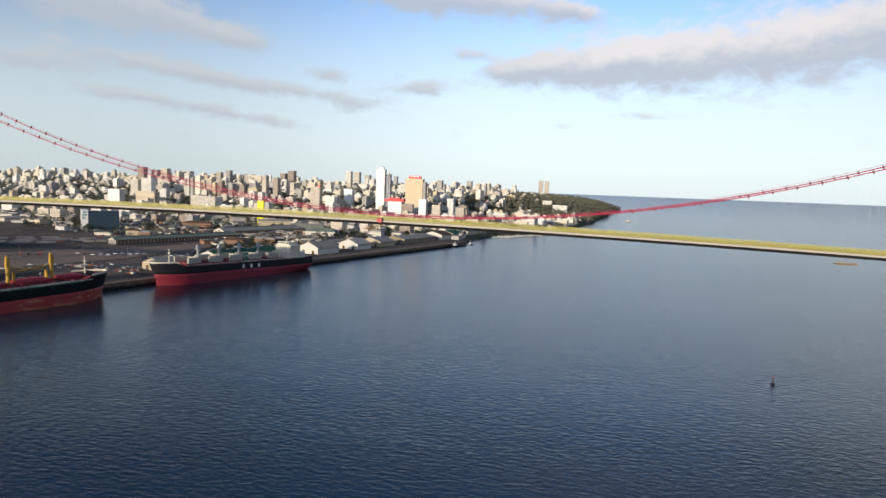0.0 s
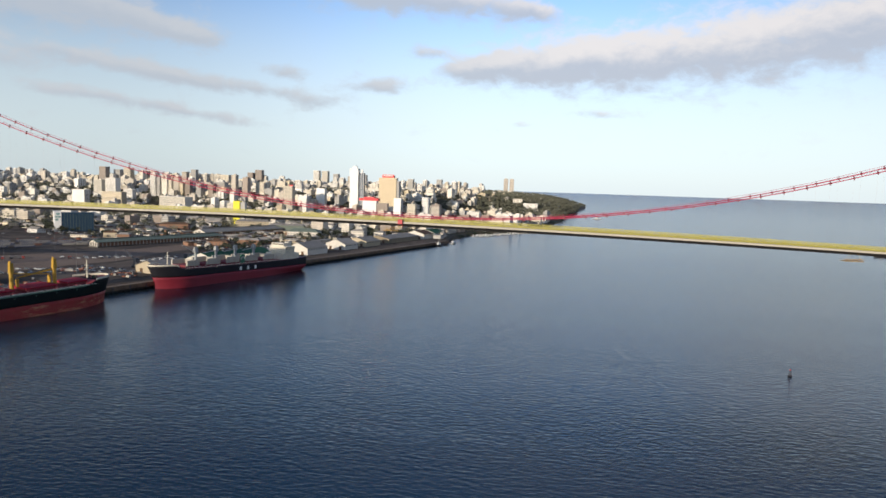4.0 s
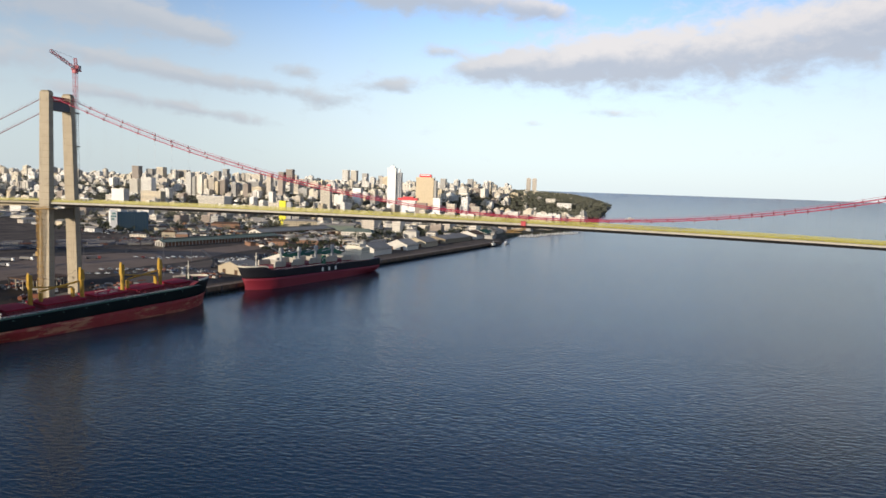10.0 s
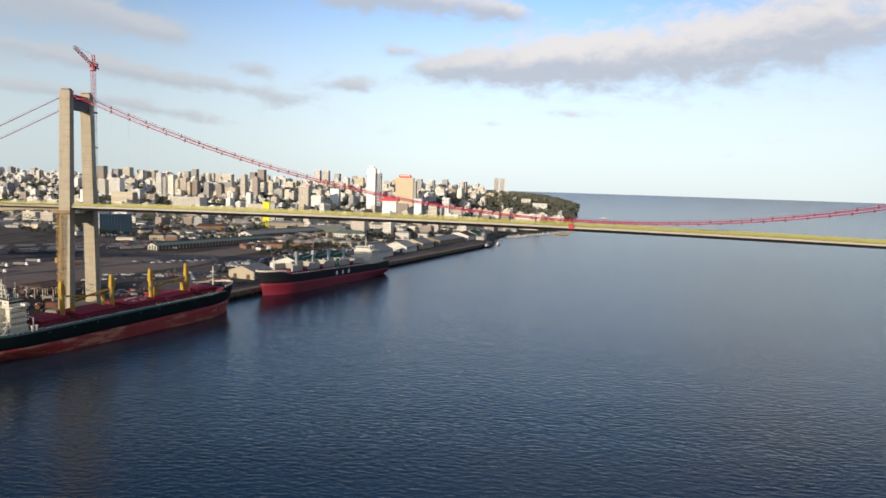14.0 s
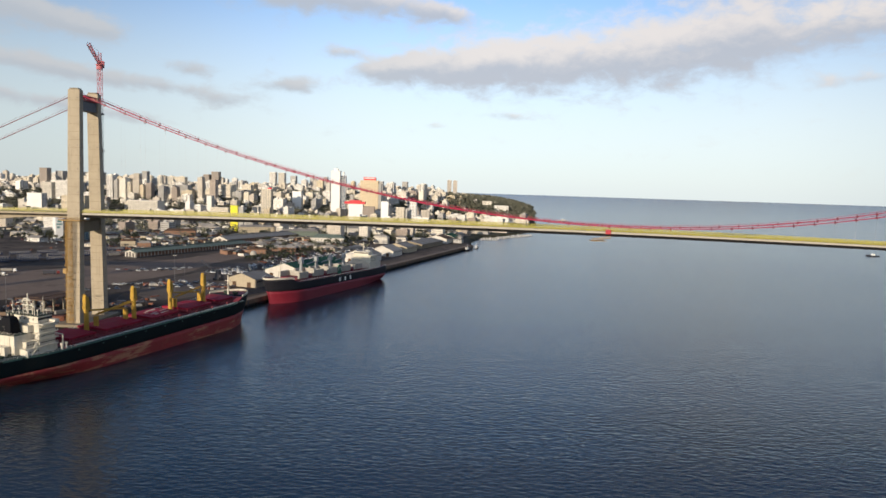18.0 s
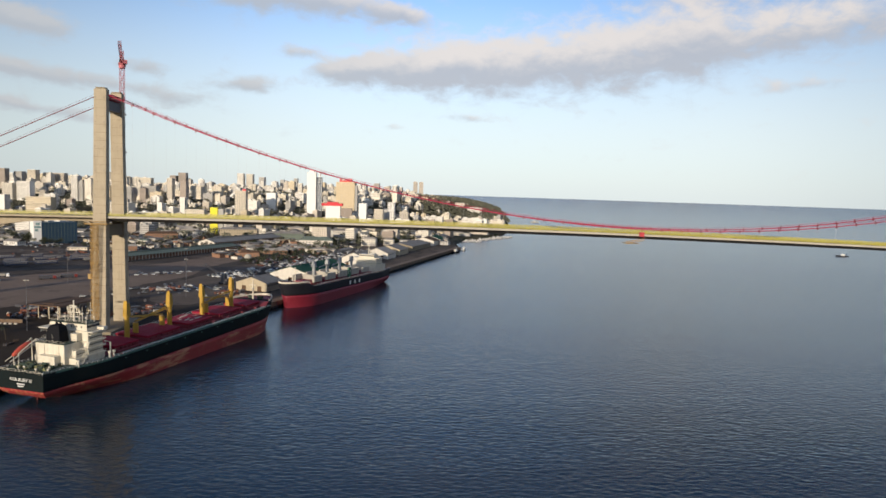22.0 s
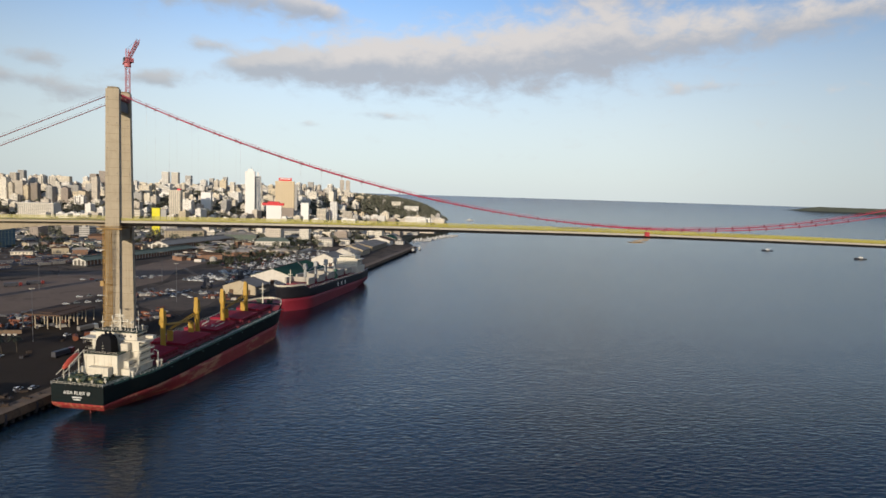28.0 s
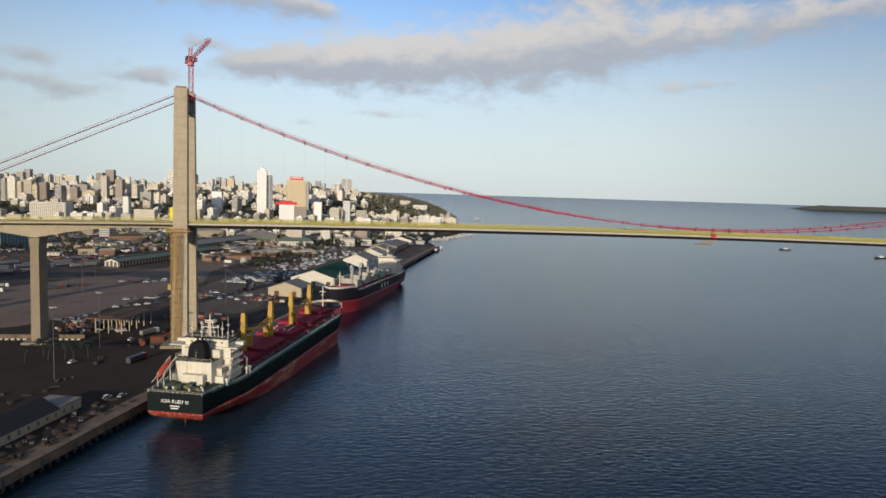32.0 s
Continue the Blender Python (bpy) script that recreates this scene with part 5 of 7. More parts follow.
gable_shed(365, -31, 40, 30, 8.0, 14.5, ROOF_GREY, label="white gabled shed with a grey roof")
gable_shed(450, -35, 30, 31, 7.0, 13.5, ROOF_PALE, label="white gabled shed with a pale roof")
gable_shed(508, -39, 36, 34, 7.0, 12.5, ROOF_GREY, label="stone gabled shed with a grey roof", wall=WALL_CREAM)
gable_shed(578, -44, 92, 40, 6.5, 10.5, ROOF_GREY, label="wide low grey-roofed shed", wall=PIER_CONCRETE)
gable_shed(690, -44, 34, 36, 7.5, 13.0, ROOF_RUST, label="white shed with a brown roof")
gable_shed(730, -44, 36, 34, 7.5, 13.0, ROOF_GREEN, label="white shed with a dull green roof")


def long_shed(x, y, length, width, eave, ridge, roof, label, open_sides=True):
    s = thing("freight_shed", label, "shed", pose(x, y, 5, 0, 0, QUAY_TURN - 6))
    g = Solid().gable(0, length, -width / 2, width / 2, eave, ridge, 1.2)
    g.v = [(-b, a, c) for a, b, c in g.v]
    part("roof", g, roof, s)
    end = Solid().quadset([(-width / 2, 0, 0), (width / 2, 0, 0), (width / 2, 0, eave), (0, 0, ridge), (-width / 2, 0, eave)] + [(-width / 2, .4, 0), (width / 2, .4, 0), (width / 2, .4, eave), (0, .4, ridge), (-width / 2, .4, eave)],
                          [(0, 1, 2, 3, 4), (9, 8, 7, 6, 5), (0, 5, 6, 1), (1, 6, 7, 2), (2, 7, 8, 3), (3, 8, 9, 4), (4, 9, 5, 0)])
    part("gable_wall", end, WALL_WHITE, s, "white gable wall with tall arches")
    for k in range(3):
        xx = (k - 1) * width * .3
        part("arch_opening", Solid().box(xx - width * .1, xx + width * .1, -.1, .02, 0, eave * (.95 if k != 1 else 1.15)), WINDOW, s)
    part("inner_wall", Solid().box(-width / 2 + 2, width / 2 - 2, .6, length - 1, 0, eave - .6), WALL_BRICK, s)
    n = int(length / 5)
    for k in range(n):
        for sx in (-1, 1):
            part("column", Solid().box(sx * width / 2 - .25, sx * width / 2 + .25, 2 + 5 * k - .25, 2 + 5 * k + .25, 0, eave), WALL_WHITE, s)
    part("platform", Solid().box(-width / 2 - 2, width / 2 + 2, -1, length, 0, 1.0), PAVING, s)
    part("ridge_vent", Solid().box(-1, 1, 4, length - 4, ridge, ridge + 1.2), roof, s)
    return s


long_shed(-139, 338, 185, 16, 6.0, 9.0, ROOF_TEAL, "long railway platform hall with a pale green roof")
long_shed(-107, 538, 190, 26, 7.0, 11.5, ROOF_SLATE, "long grey-roofed freight hall with a white gable")

# rail tracks between the yard and the platforms
for i in range(7):
    t0, t1 = Vector((-330 - 8 * i, 150 + 9 * i, 0)), Vector((-62 - 8 * i, 440 + 9 * i, 0))
    d = (t1 - t0).normalized()
    nrm = Vector((-d.y, d.x, 0))
    b = Solid().quadset([t0 - nrm * 2.2 + Vector((0, 0, 5.05)), t0 + nrm * 2.2 + Vector((0, 0, 5.05)), t1 + nrm * 2.2 + Vector((0, 0, 5.05)), t1 - nrm * 2.2 + Vector((0, 0, 5.05))], [(3, 2, 1, 0)])
    tr = tagged(part("railway_track", b, TRACK, None), label="dark ballasted railway track", category="track", kind="structure")
    for sg in (-.75, .75):
        part("rail", Solid().bar(t0 + nrm * sg + Vector((0, 0, 5.2)), t1 + nrm * sg + Vector((0, 0, 5.2)), .12), STEEL_DARK, tr)


def make_carriage():
    c = thing("railway_carriage", "dark blue railway carriage standing on the track", "train", group="carriages in the rail yard")
    part("body", Solid().box(-10.5, 10.5, -1.4, 1.4, .9, 3.6), material("carriage_blue", (0.03, 0.04, 0.08), 0.5, vary=0.2), c)
    part("roof", Solid().frustum((-10.5, 10.5, -1.45, 1.45), 3.6, (-10.5, 10.5, -.9, .9), 4.1), ROOF_GREY, c)
    for k in range(8):
        part("window", Solid().box(-9.2 + 2.4 * k, -7.8 + 2.4 * k, -1.44, 1.44, 2.2, 3.0), PALE_STONE, c)
    for x in (-7.5, 7.5):
        part("bogie", Solid().box(x - 1.6, x + 1.6, -1.1, 1.1, .2, .9), STEEL_DARK, c)
    return c


cart = make_carriage()
k = 0
for track, starts in ((0, (0.15, 0.22, 0.29, 0.36, 0.43, 0.5)), (2, (0.3, 0.37, 0.44, 0.6, 0.67)), (3, (0.1, 0.17, 0.24, 0.45, 0.52)), (4, (0.2, 0.27, 0.55, 0.62)), (6, (.3, .37, .44, .51, .7))):
    for f in starts:
        p = Vector((-330 - 8 * track, 150 + 9 * track, 5.2)).lerp(Vector((-62 - 8 * track, 440 + 9 * track, 5.2)), f)
        m = pose(p.x, p.y, 5.2, 0, 0, 47.3)
        if k == 0:
            cart.matrix_basis = m
        else:
            copy_thing(cart, m)
        k += 1


# cars
CAR_PAINT = [material("car_" + n, c, 0.3, vary=0.06, scale=0.6) for n, c in (("white", (.72, .72, .70)), ("silver", (.40, .41, .42)), ("grey", (.14, .15, .16)), ("black", (.025, .025, .03)), ("red", (.20, .035, .03)), ("blue", (.04, .06, .11)))]


def make_car(paint, van=False):
    c = thing("car", "small parked car with dark windows", "car", group="cars parked in the port")
    b = Solid()
    h = 0.55 if van else 0.0
    side = [(-2.1, .35), (-2.15, .8), (-1.95, 1.0 + h * .6), (-1.2, 1.05 + h), (1.0, .95), (2.0, .85), (2.15, .6), (2.1, .35)]
    b.sweep([[(x, y, z) for x, z in side] for y in (-.85, .85)])
    part("body", b, paint, c)
    top = [(-1.9, 1.0 + h * .5), (-1.5, 1.48 + h), (.3, 1.5 + h), (1.15, .98)]
    g = Solid().sweep([[(x, y * (1 if z < 1.2 else .84), z) for x, z in top] for y in (-.8, .8)])
    part("glass_cabin", g, GLASS_DARK, c)
    part("roof", Solid().box(-1.45, .3, -.64, .64, 1.46 + h, 1.56 + h), paint, c)
    part("wheels", Solid().box(-1.65, -1.0, -.88, .88, 0, .62).box(1.0, 1.65, -.88, .88, 0, .62), TYRE, c, kind="stuff")
    return c


car_kinds = [make_car(p, i % 3 == 2) for i, p in enumerate(CAR_PAINT + CAR_PAINT[:2])]
car_used = set()
random.seed(21)


def put_car(x, y, turn, z=5.03):
    i = random.choices(range(len(car_kinds)), (8, 6, 4, 3, .5, .6, 4, 3))[0]
    m = pose(x, y, z, 0, 0, turn + random.uniform(-4, 4))
    if i in car_used:
        copy_thing(car_kinds[i], m)
    else:
        car_used.add(i)
        car_kinds[i].matrix_basis = m


def car_block(along, out, rows, cols, row_step, col_step, fill, turn=0.0):
    for r in range(rows):
        for c in range(cols):
            if random.random() < fill:
                p = at_quay(along + r * row_step, out - c * col_step).translation
                put_car(p.x + random.uniform(-.4, .4), p.y + random.uniform(-.4, .4), QUAY_TURN + turn)


car_block(205, -84, 13, 9, 7.0, 5.2, 0.62)
car_block(310, -92, 18, 8, 7.5, 5.6, 0.62)
car_block(450, -84, 12, 7, 8.5, 6.0, 0.55)
car_block(118, -72, 4, 9, 9.0, 5.0, 0.5)
for x0, y0, n, dx, dy in ((-100, 232, 10, 6.5, 3.5), (-92, 222, 8, 6.5, 3.6), (-70, 135, 7, 6.5, 3.0), (-74, 98, 8, 6.0, 4.2), (-52, 140, 5, 6, 3)):
    for i in range(n):
        if random.random() < .85:
            put_car(x0 + dx * i, y0 + dy * i, 28)
for r in range(8):
    for c in range(10):
        if random.random() < .6:
            put_car(-300 + 9 * c + 4 * r, 470 + 18 * r + 2 * c, 75)
for x, y in ((-11, -110.5), (-5.6, -109), (-44, -52), (-30, -3)):
    put_car(x, y, 70)


def make_truck(cab_paint, load):
    t = thing("truck", "long lorry with a dark flat load", "truck", group="lorries in the port yard")
    part("trailer", Solid().box(-6.5, 4.0, -1.25, 1.25, .9, 1.3), STEEL_DARK, t)
    part("load", Solid().box(-6.4, 3.6, -1.2, 1.2, 1.3, 3.3), load, t)
    cb = part("cab", Solid().frustum((4.4, 6.8, -1.25, 1.25), .6, (4.4, 6.5, -1.2, 1.2), 3.2), cab_paint, t)
    part("windscreen", Solid().box(6.55, 6.72, -1.05, 1.05, 1.9, 2.8), GLASS_DARK, cb)
    for x in (-5.6, -4.3, 5.4, 2.6):
        part("axle", Solid().tube((x, -1.25, .5), (x, 1.25, .5), .5, 10), TYRE, t)
    return t


trucks = [make_truck(CAR_PAINT[4], STEEL_DARK), make_truck(CAR_PAINT[0], STEEL_DARK), make_truck(CAR_PAINT[0], ROOF_GREY)]
spots = [(-140, 190, 30), (-185, 156, 8), (-183, 196, 12), (-128, 203, 30), (-160, 122, 10), (-176, 170, 8), (-190, 140, 8), (-168, 108, 10), (-24, 12, 60), (-15, -50.5, 68)]
for i, (x, y, a) in enumerate(spots):
    if i < 3:
        trucks[i].matrix_basis = pose(x, y, 5.03, 0, 0, a)
    else:
        copy_thing(trucks[i % 3], pose(x, y, 5.03, 0, 0, a))


def make_quay_house():
    """The low house by the water, hip roof, with a porch."""
    h = thing("quay_house", "low cream house with a dark hipped roof and porch", "house", at_quay(-180, -25, 5, 2))
    L, W = 46.0, 13.0
    part("wall", Solid().box(-W / 2, W / 2, 0, L, 0, 3.6), WALL_CREAM, h)
    r = Solid().quadset([(-W / 2 - .7, -.7, 3.6), (W / 2 + .7, -.7, 3.6), (W / 2 + .7, 33, 3.6), (-W / 2 - .7, 33, 3.6), (0, 6, 7.6), (0, 33, 7.6)], [(0, 1, 4), (1, 2, 5, 4), (2, 3, 5), (3, 0, 4, 5), (3, 2, 1, 0)])
    part("roof", r, material("dark_tile_roof", (0.022, 0.020, 0.021), 0.85, vary=0.3, scale=0.3), h, "dark tiled hipped roof")
    part("flat_roof", Solid().box(-W / 2 - .2, W / 2 + .2, 33.1, L + .2, 3.6, 4.1), ROOF_GREY, h)
    for k in range(9):
        y = 3 + 4.7 * k
        wn = part("window", Solid().box(W / 2 - .02, W / 2 + .07, y - .6, y + .6, 1.0, 2.6), WINDOW, h)
        part("sill", Solid().box(W / 2, W / 2 + .25, y - .8, y + .8, .85, 1.0), PALE_STONE, wn)
    part("porch_floor", Solid().box(-W / 2, W / 2, -5, 0, 0, .4), PALE_STONE, h)
    part("porch_roof", Solid().box(-W / 2 - .3, W / 2 + .3, -5.4, -.1, 3.3, 3.6), PALE_STONE, h)
    for x in (-W / 2 + .3, -2, 2, W / 2 - .3):
        part("porch_post", Solid().box(x - .18, x + .18, -5.1, -4.75, .4, 3.3), PALE_STONE, h)
    part("front_wall", Solid().box(-1.5, W / 2, -6.2, -5.9, 0, 2.2), WALL_CREAM, h)
    part("flag_pole", Solid().tube((-1.0, -6.8, 0), (-1.0, -6.8, 14), .12, 6, .06), RAIL_PALE, h)
    return h


make_quay_house()


def make_canopy():
    c = thing("loading_canopy", "open loading canopy with a brown sheet roof on posts", "canopy", pose(-47, 33, 5, 0, 0, QUAY_TURN + 2))
    part("roof", Solid().frustum((-13, 13, -17, 17), 8.0, (-12, 12, -16.5, 16.5), 8.7).box(-4, 4, -12, 14, 8.7, 9.0), ROOF_RUST, c)
    for x in (-12, -4, 4, 12):
        for y in (-16, -8, 0, 8, 16):
            part("post", Solid().box(x - .25, x + .25, y - .25, y + .25, 0, 8.0), WALL_CREAM, c)
    return c


make_canopy()
tagged(part("boundary_wall", Solid().box(-60, 0, -.3, .3, 0, 2.0).box(-60, 0, -.5, .5, 2.0, 2.3), QUAY_STONE, None, m=pose(-56, 2.5, 5, 0, 0, -3)), label="low weathered brown boundary wall beside the pier", category="wall")
kerb = Solid().box(-.9, .9, -.45, .45, 0, .9).mesh("road_block")
for i in range(14):
    tagged(part("road_block", kerb, PALE_STONE, None, m=pose(-58 - 3.1 * i, -1.2 + .15 * i, 5, 0, 0, -3)), label="white painted concrete road block", category="road block", group="blocks along the wall")


def make_mast(x, y, h):
    t = thing("light_mast", "tall grey lighting mast in the port yard", "lamp", pose(x, y, 5), group="yard lighting masts")
    part("pole", Solid().tube((0, 0, 0), (0, 0, h), .17, 8, .08), BEAM_DARK, t)
    part("head_ring", Solid().tube((0, 0, h - .4), (0, 0, h), .6, 10), BEAM_DARK, t)
    for k in range(4):
        part("floodlight", Solid().box(-.35, .35, -.25, .25, 0, .5), PALE_STONE, t, m=pose(1.2 * math.cos(k * 1.57), 1.2 * math.sin(k * 1.57), h - .9))


for x, y, h in ((-42, -80, 33), (-110, 165, 30), (5, 113, 30), (-30, 220, 28), (-130, 260, 28), (30, 330, 26), (-42, -18, 30)):
    make_mast(x, y, h)


def make_loader(x, y, turn):
    t = thing("mobile_harbour_crane", "dark mobile harbour crane with a folded lattice boom", "crane", pose(x, y, 5, 0, 0, turn), group="harbour cranes")
    part("chassis", Solid().box(-4, 4, -2.6, 2.6, .8, 2.4), STEEL_DARK, t)
    for dx in (-3, 3):
        part("wheel_set", Solid().tube((dx, -2.8, .9), (dx, 2.8, .9), .9, 10), TYRE, t)
    part("turret", Solid().frustum((-2.4, 2.4, -2, 2), 2.4, (-1.4, 1.4, -1.4, 1.4), 9.5), STEEL_DARK, t)
    part("boom", lattice(Solid(), (1, 0, 7), (24, 0, 16), 1.5, 2.4, .2), STEEL_DARK, t)
    part("counterweight", Solid().box(-5.2, -2.4, -1.8, 1.8, 3, 5.4), STEEL_DARK, t)


make_loader(14, 186, 150)
make_loader(36, 238, 40)

# excavating plant and gear between the canopy and the ship
random.seed(14)
plant = thing("pile_rig", "rusty orange construction plant with booms and tanks", "machine", pose(-14, -12, 5, 0, 0, 20))
part("crawler", Solid().box(-4, 4, -2.8, -1.4, 0, 1.3).box(-4, 4, 1.4, 2.8, 0, 1.3), STEEL_DARK, plant)
part("machine_body", Solid().box(-3.6, 3.2, -2, 2, 1.3, 4.2), RUST, plant)
part("boom", lattice(Solid(), (2, 0, 3), (17, 1, 9), 1.2, 2, .2), RUST, plant)
part("tank", Solid().tube((-8, -3, 1.6), (-8, 4, 1.6), 1.5, 12), RUST, plant)


RUST_DARK = material("old_dark_timber", (0.045, 0.03, 0.022), 0.9, vary=0.4, scale=0.5)


def make_crate(mat, sx, sy, sz):
    c = thing("cargo_crate", "battered crate of port gear on the quay", "crate", group="gear lying on the quay")
    part("case", Solid().frustum((-sx / 2, sx / 2, -sy / 2, sy / 2), 0, (-sx / 2 + .05, sx / 2 - .05, -sy / 2 + .05, sy / 2 - .05), sz), mat, c)
    part("batten", Solid().box(-sx / 2 - .06, sx / 2 + .06, -.15, .15, 0, sz + .08).box(-.15, .15, -sy / 2 - .06, sy / 2 + .06, 0, sz + .1), RUST_DARK, c)
    return c


crates = [make_crate(m, *s) for m, s in ((RUST_DARK, (2.4, 1.6, 1.0)), (RUST_DARK, (3.0, 1.8, .7)), (STEEL_DARK, (2, 1.5, 1.2)), (STEEL_DARK, (1.6, 1.4, .6)), (RUST_DARK, (4, 1.0, .4)), (RUST_DARK, (2.2, 1.6, .9)))]
for i in range(120):
    if i < 55:
        al, out = random.uniform(-205, -118), random.uniform(-17, -4)
    elif i < 90:
        al, out = random.uniform(-40, 40), random.uniform(-66, -38)
    else:
        al, out = random.uniform(-190, -30), random.choice((random.uniform(-9, -4), random.uniform(-60, -46)))
    m = at_quay(al, out, 5.05, random.uniform(0, 180))
    if i < 6:
        crates[i].matrix_basis = m
    else:
        copy_thing(crates[random.randrange(6)], m)


def make_block(name, label, category, x, y, turn, w, d, h, wall, roof, floors, cols, group=""):
    """A plain block with a window for every bay, a cornice and a roof."""
    b = thing(name, label, category, pose(x, y, 5, 0, 0, turn), group=group)
    part("wall", Solid().box(-w / 2, w / 2, -d / 2, d / 2, 0, h), wall, b)
    part("roof", Solid().frustum((-w / 2 - .6, w / 2 + .6, -d / 2 - .6, d / 2 + .6), h, (-w / 2 + d * .3, w / 2 - d * .3, -d * .06, d * .06), h + d * .2), roof, b)
    part("cornice", Solid().box(-w / 2 - .3, w / 2 + .3, -d / 2 - .3, d / 2 + .3, h - .5, h - .1), wall, b)
    pane = Solid().box(-.75, .75, -.05, .05, 0, 1.7).mesh("window")
    for f in range(floors):
        for c in range(cols):
            part("window", pane, WINDOW, b, m=pose(-w / 2 + w * (c + .5) / cols, -d / 2 - .03, 1.0 + f * h / floors))
    for c in range(max(2, int(d / 6))):
        for f in range(floors):
            part("window", pane, WINDOW, b, m=pose(w / 2 + .03, -d / 2 + d * (c + .5) / max(2, int(d / 6)), 1.0 + f * h / floors, 0, 0, 90))
    return b


low_sheds = []
make_block("customs_hall", "white two-storey hall with a pale hipped roof", "building", 36, 598, QUAY_TURN + 22, 48, 24, 10, WALL_WHITE, ROOF_TEAL, 2, 11)
make_block("port_office", "white office house among trees", "building", 112, 640, QUAY_TURN + 10, 22, 14, 11, WALL_WHITE, ROOF_PALE, 3, 6)
make_block("port_office", "small white office house", "building", 142, 660, QUAY_TURN + 10, 16, 12, 9, WALL_WHITE, ROOF_GREY, 2, 5)
make_block("green_office", "long pale green three-storey office", "building", -28, 690, QUAY_TURN + 30, 60, 16, 12, ROOF_TEAL, ROOF_GREY, 3, 14)
make_block("small_house", "small cream house in the port", "house", -205, 470, 20, 18, 12, 7, WALL_CREAM, ROOF_RUST, 1, 5)
make_block("small_house", "brick house beside the rail yard", "house", -180, 462, 20, 16, 12, 6, WALL_BRICK, ROOF_PALE, 1, 4)
make_block("small_house", "small low house by the car park", "house", 2, 470, 10, 30, 12, 5, WALL_BRICK, ROOF_PALE, 1, 6)
make_block("small_house", "low brown house by the car park", "house", -22, 430, 10, 24, 10, 5, WALL_BRICK, ROOF_RUST, 1, 6)
make_block("pale_block", "brownish two-storey block beside the yards", "building", -205, 640, 18, 46, 16, 10, WALL_BRICK, ROOF_RUST, 2, 12)
make_block("pale_block", "beige block of offices", "building", -120, 760, 18, 60, 18, 12, WALL_CREAM, ROOF_GREY, 3, 14)
make_block("pale_block", "white block of offices", "building", 60, 780, 18, 46, 18, 14, WALL_WHITE, ROOF_GREY, 3, 12)

random.seed(57)
for i in range(64):       # low sheds and yards between the tracks and the town
    x, y = random.uniform(-560, -190), random.uniform(420, 690)
    if y < 300 + (-x) * .55 or math.hypot(x + 312, y - 540) < 45 or math.hypot(x + 205, y - 640) < 40:
        continue
    low_sheds.append((x, y))
for i in range(20):
    low_sheds.append((random.uniform(-70, 90), random.uniform(500, 690)))


# stacked freight containers along the tracks
BOXES = [material("container_" + n, c, 0.6, vary=.2, scale=.4, stain=(.12, .06, .04), stain_amount=.4) for n, c in (("rust", (.12, .055, .04)), ("blue", (.04, .047, .065)), ("grey", (.13, .12, .115)), ("white", (.30, .29, .27)))]


def make_container(mat):
    c = thing("container", "steel freight container standing in the port yard", "container", group="freight containers")
    part("box", Solid().box(-6.05, 6.05, -1.2, 1.2, 0, 2.6), mat, c)
    for k in range(9):
        part("rib", Solid().box(-5.6 + 1.4 * k, -5.3 + 1.4 * k, -1.26, 1.26, .15, 2.45), mat, c)
    part("door_bar", Solid().box(6.05, 6.12, -.5, -.4, .2, 2.4).box(6.05, 6.12, .4, .5, .2, 2.4), STEEL_DARK, c)
    return c


boxes = [make_container(b) for b in BOXES]
random.seed(63)
for i in range(34):
    if i < 22:
        x, y, turn = -205 + 6.5 * (i % 11) + random.uniform(-1, 1), 330 + 5.5 * (i % 11) + 9 * (i // 11), 47
    else:
        x, y, turn = -68 + 13 * (i % 4), 455 + 10 * (i // 4 - 5), -18
    m = pose(x, y, 5.03, 0, 0, turn)
    if i < 4:
        boxes[i].matrix_basis = m
    else:
        copy_thing(boxes[random.randrange(4)], m)

# kiosk roof and silo dome near the yard
dome = thing("storage_dome", "small white domed tank", "tank", pose(-12, 380, 5))
secs = [[(4.2 * math.cos(a) * math.cos(2 * math.pi * j / 12), 4.2 * math.cos(a) * math.sin(2 * math.pi * j / 12), 4 + 4.2 * math.sin(a)) for j in range(12)] for a in (0, .4, .8, 1.15, 1.5)]
part("dome", Solid().sweep(secs), PALE_STONE, dome, smooth=True)
part("drum", Solid().tube((0, 0, 0), (0, 0, 4), 4.2, 12), PALE_STONE, dome)

BRIGHT_WHITE = material("bright_white_render", (0.80, 0.79, 0.76), 0.7, vary=0.05, scale=0.05)
MURAL_TEAL = material("mural_teal", (0.16, 0.30, 0.29), 0.7, vary=0.4, scale=0.4)
blue = thing("glass_office", "office block with a blue glass front and white end wall", "building", pose(-312, 540, 5, 0, 0, 42))
part("body", Solid().box(-20, 24, -9, 9, 0, 29), BLUE_GLASS, blue)
part("end_wall", Solid().box(-29.5, -20.1, -9.4, 9.4, 0, 31), BRIGHT_WHITE, blue, "white end wall")
part("mural", Solid().box(-28.6, -21.2, -9.5, -9.38, 21.5, 24).box(-27, -22, -9.5, -9.38, 25.5, 28.5).box(-28, -24, -9.5, -9.38, 17, 20), MURAL_TEAL, blue, "faded teal mural on the white wall")
for f in range(9):
    part("floor_band", Solid().box(-20.0, 24.1, -9.12, 9.12, 3.1 * f, 3.1 * f + .5), material("blue_band", (0.05, 0.08, 0.12), 0.6, vary=.1), blue)
for k in range(11):
    part("mullion", Solid().box(-20 + 4 * k, -19.7 + 4 * k, -9.15, -9.0, 0, 29), ROOF_TEAL, blue)


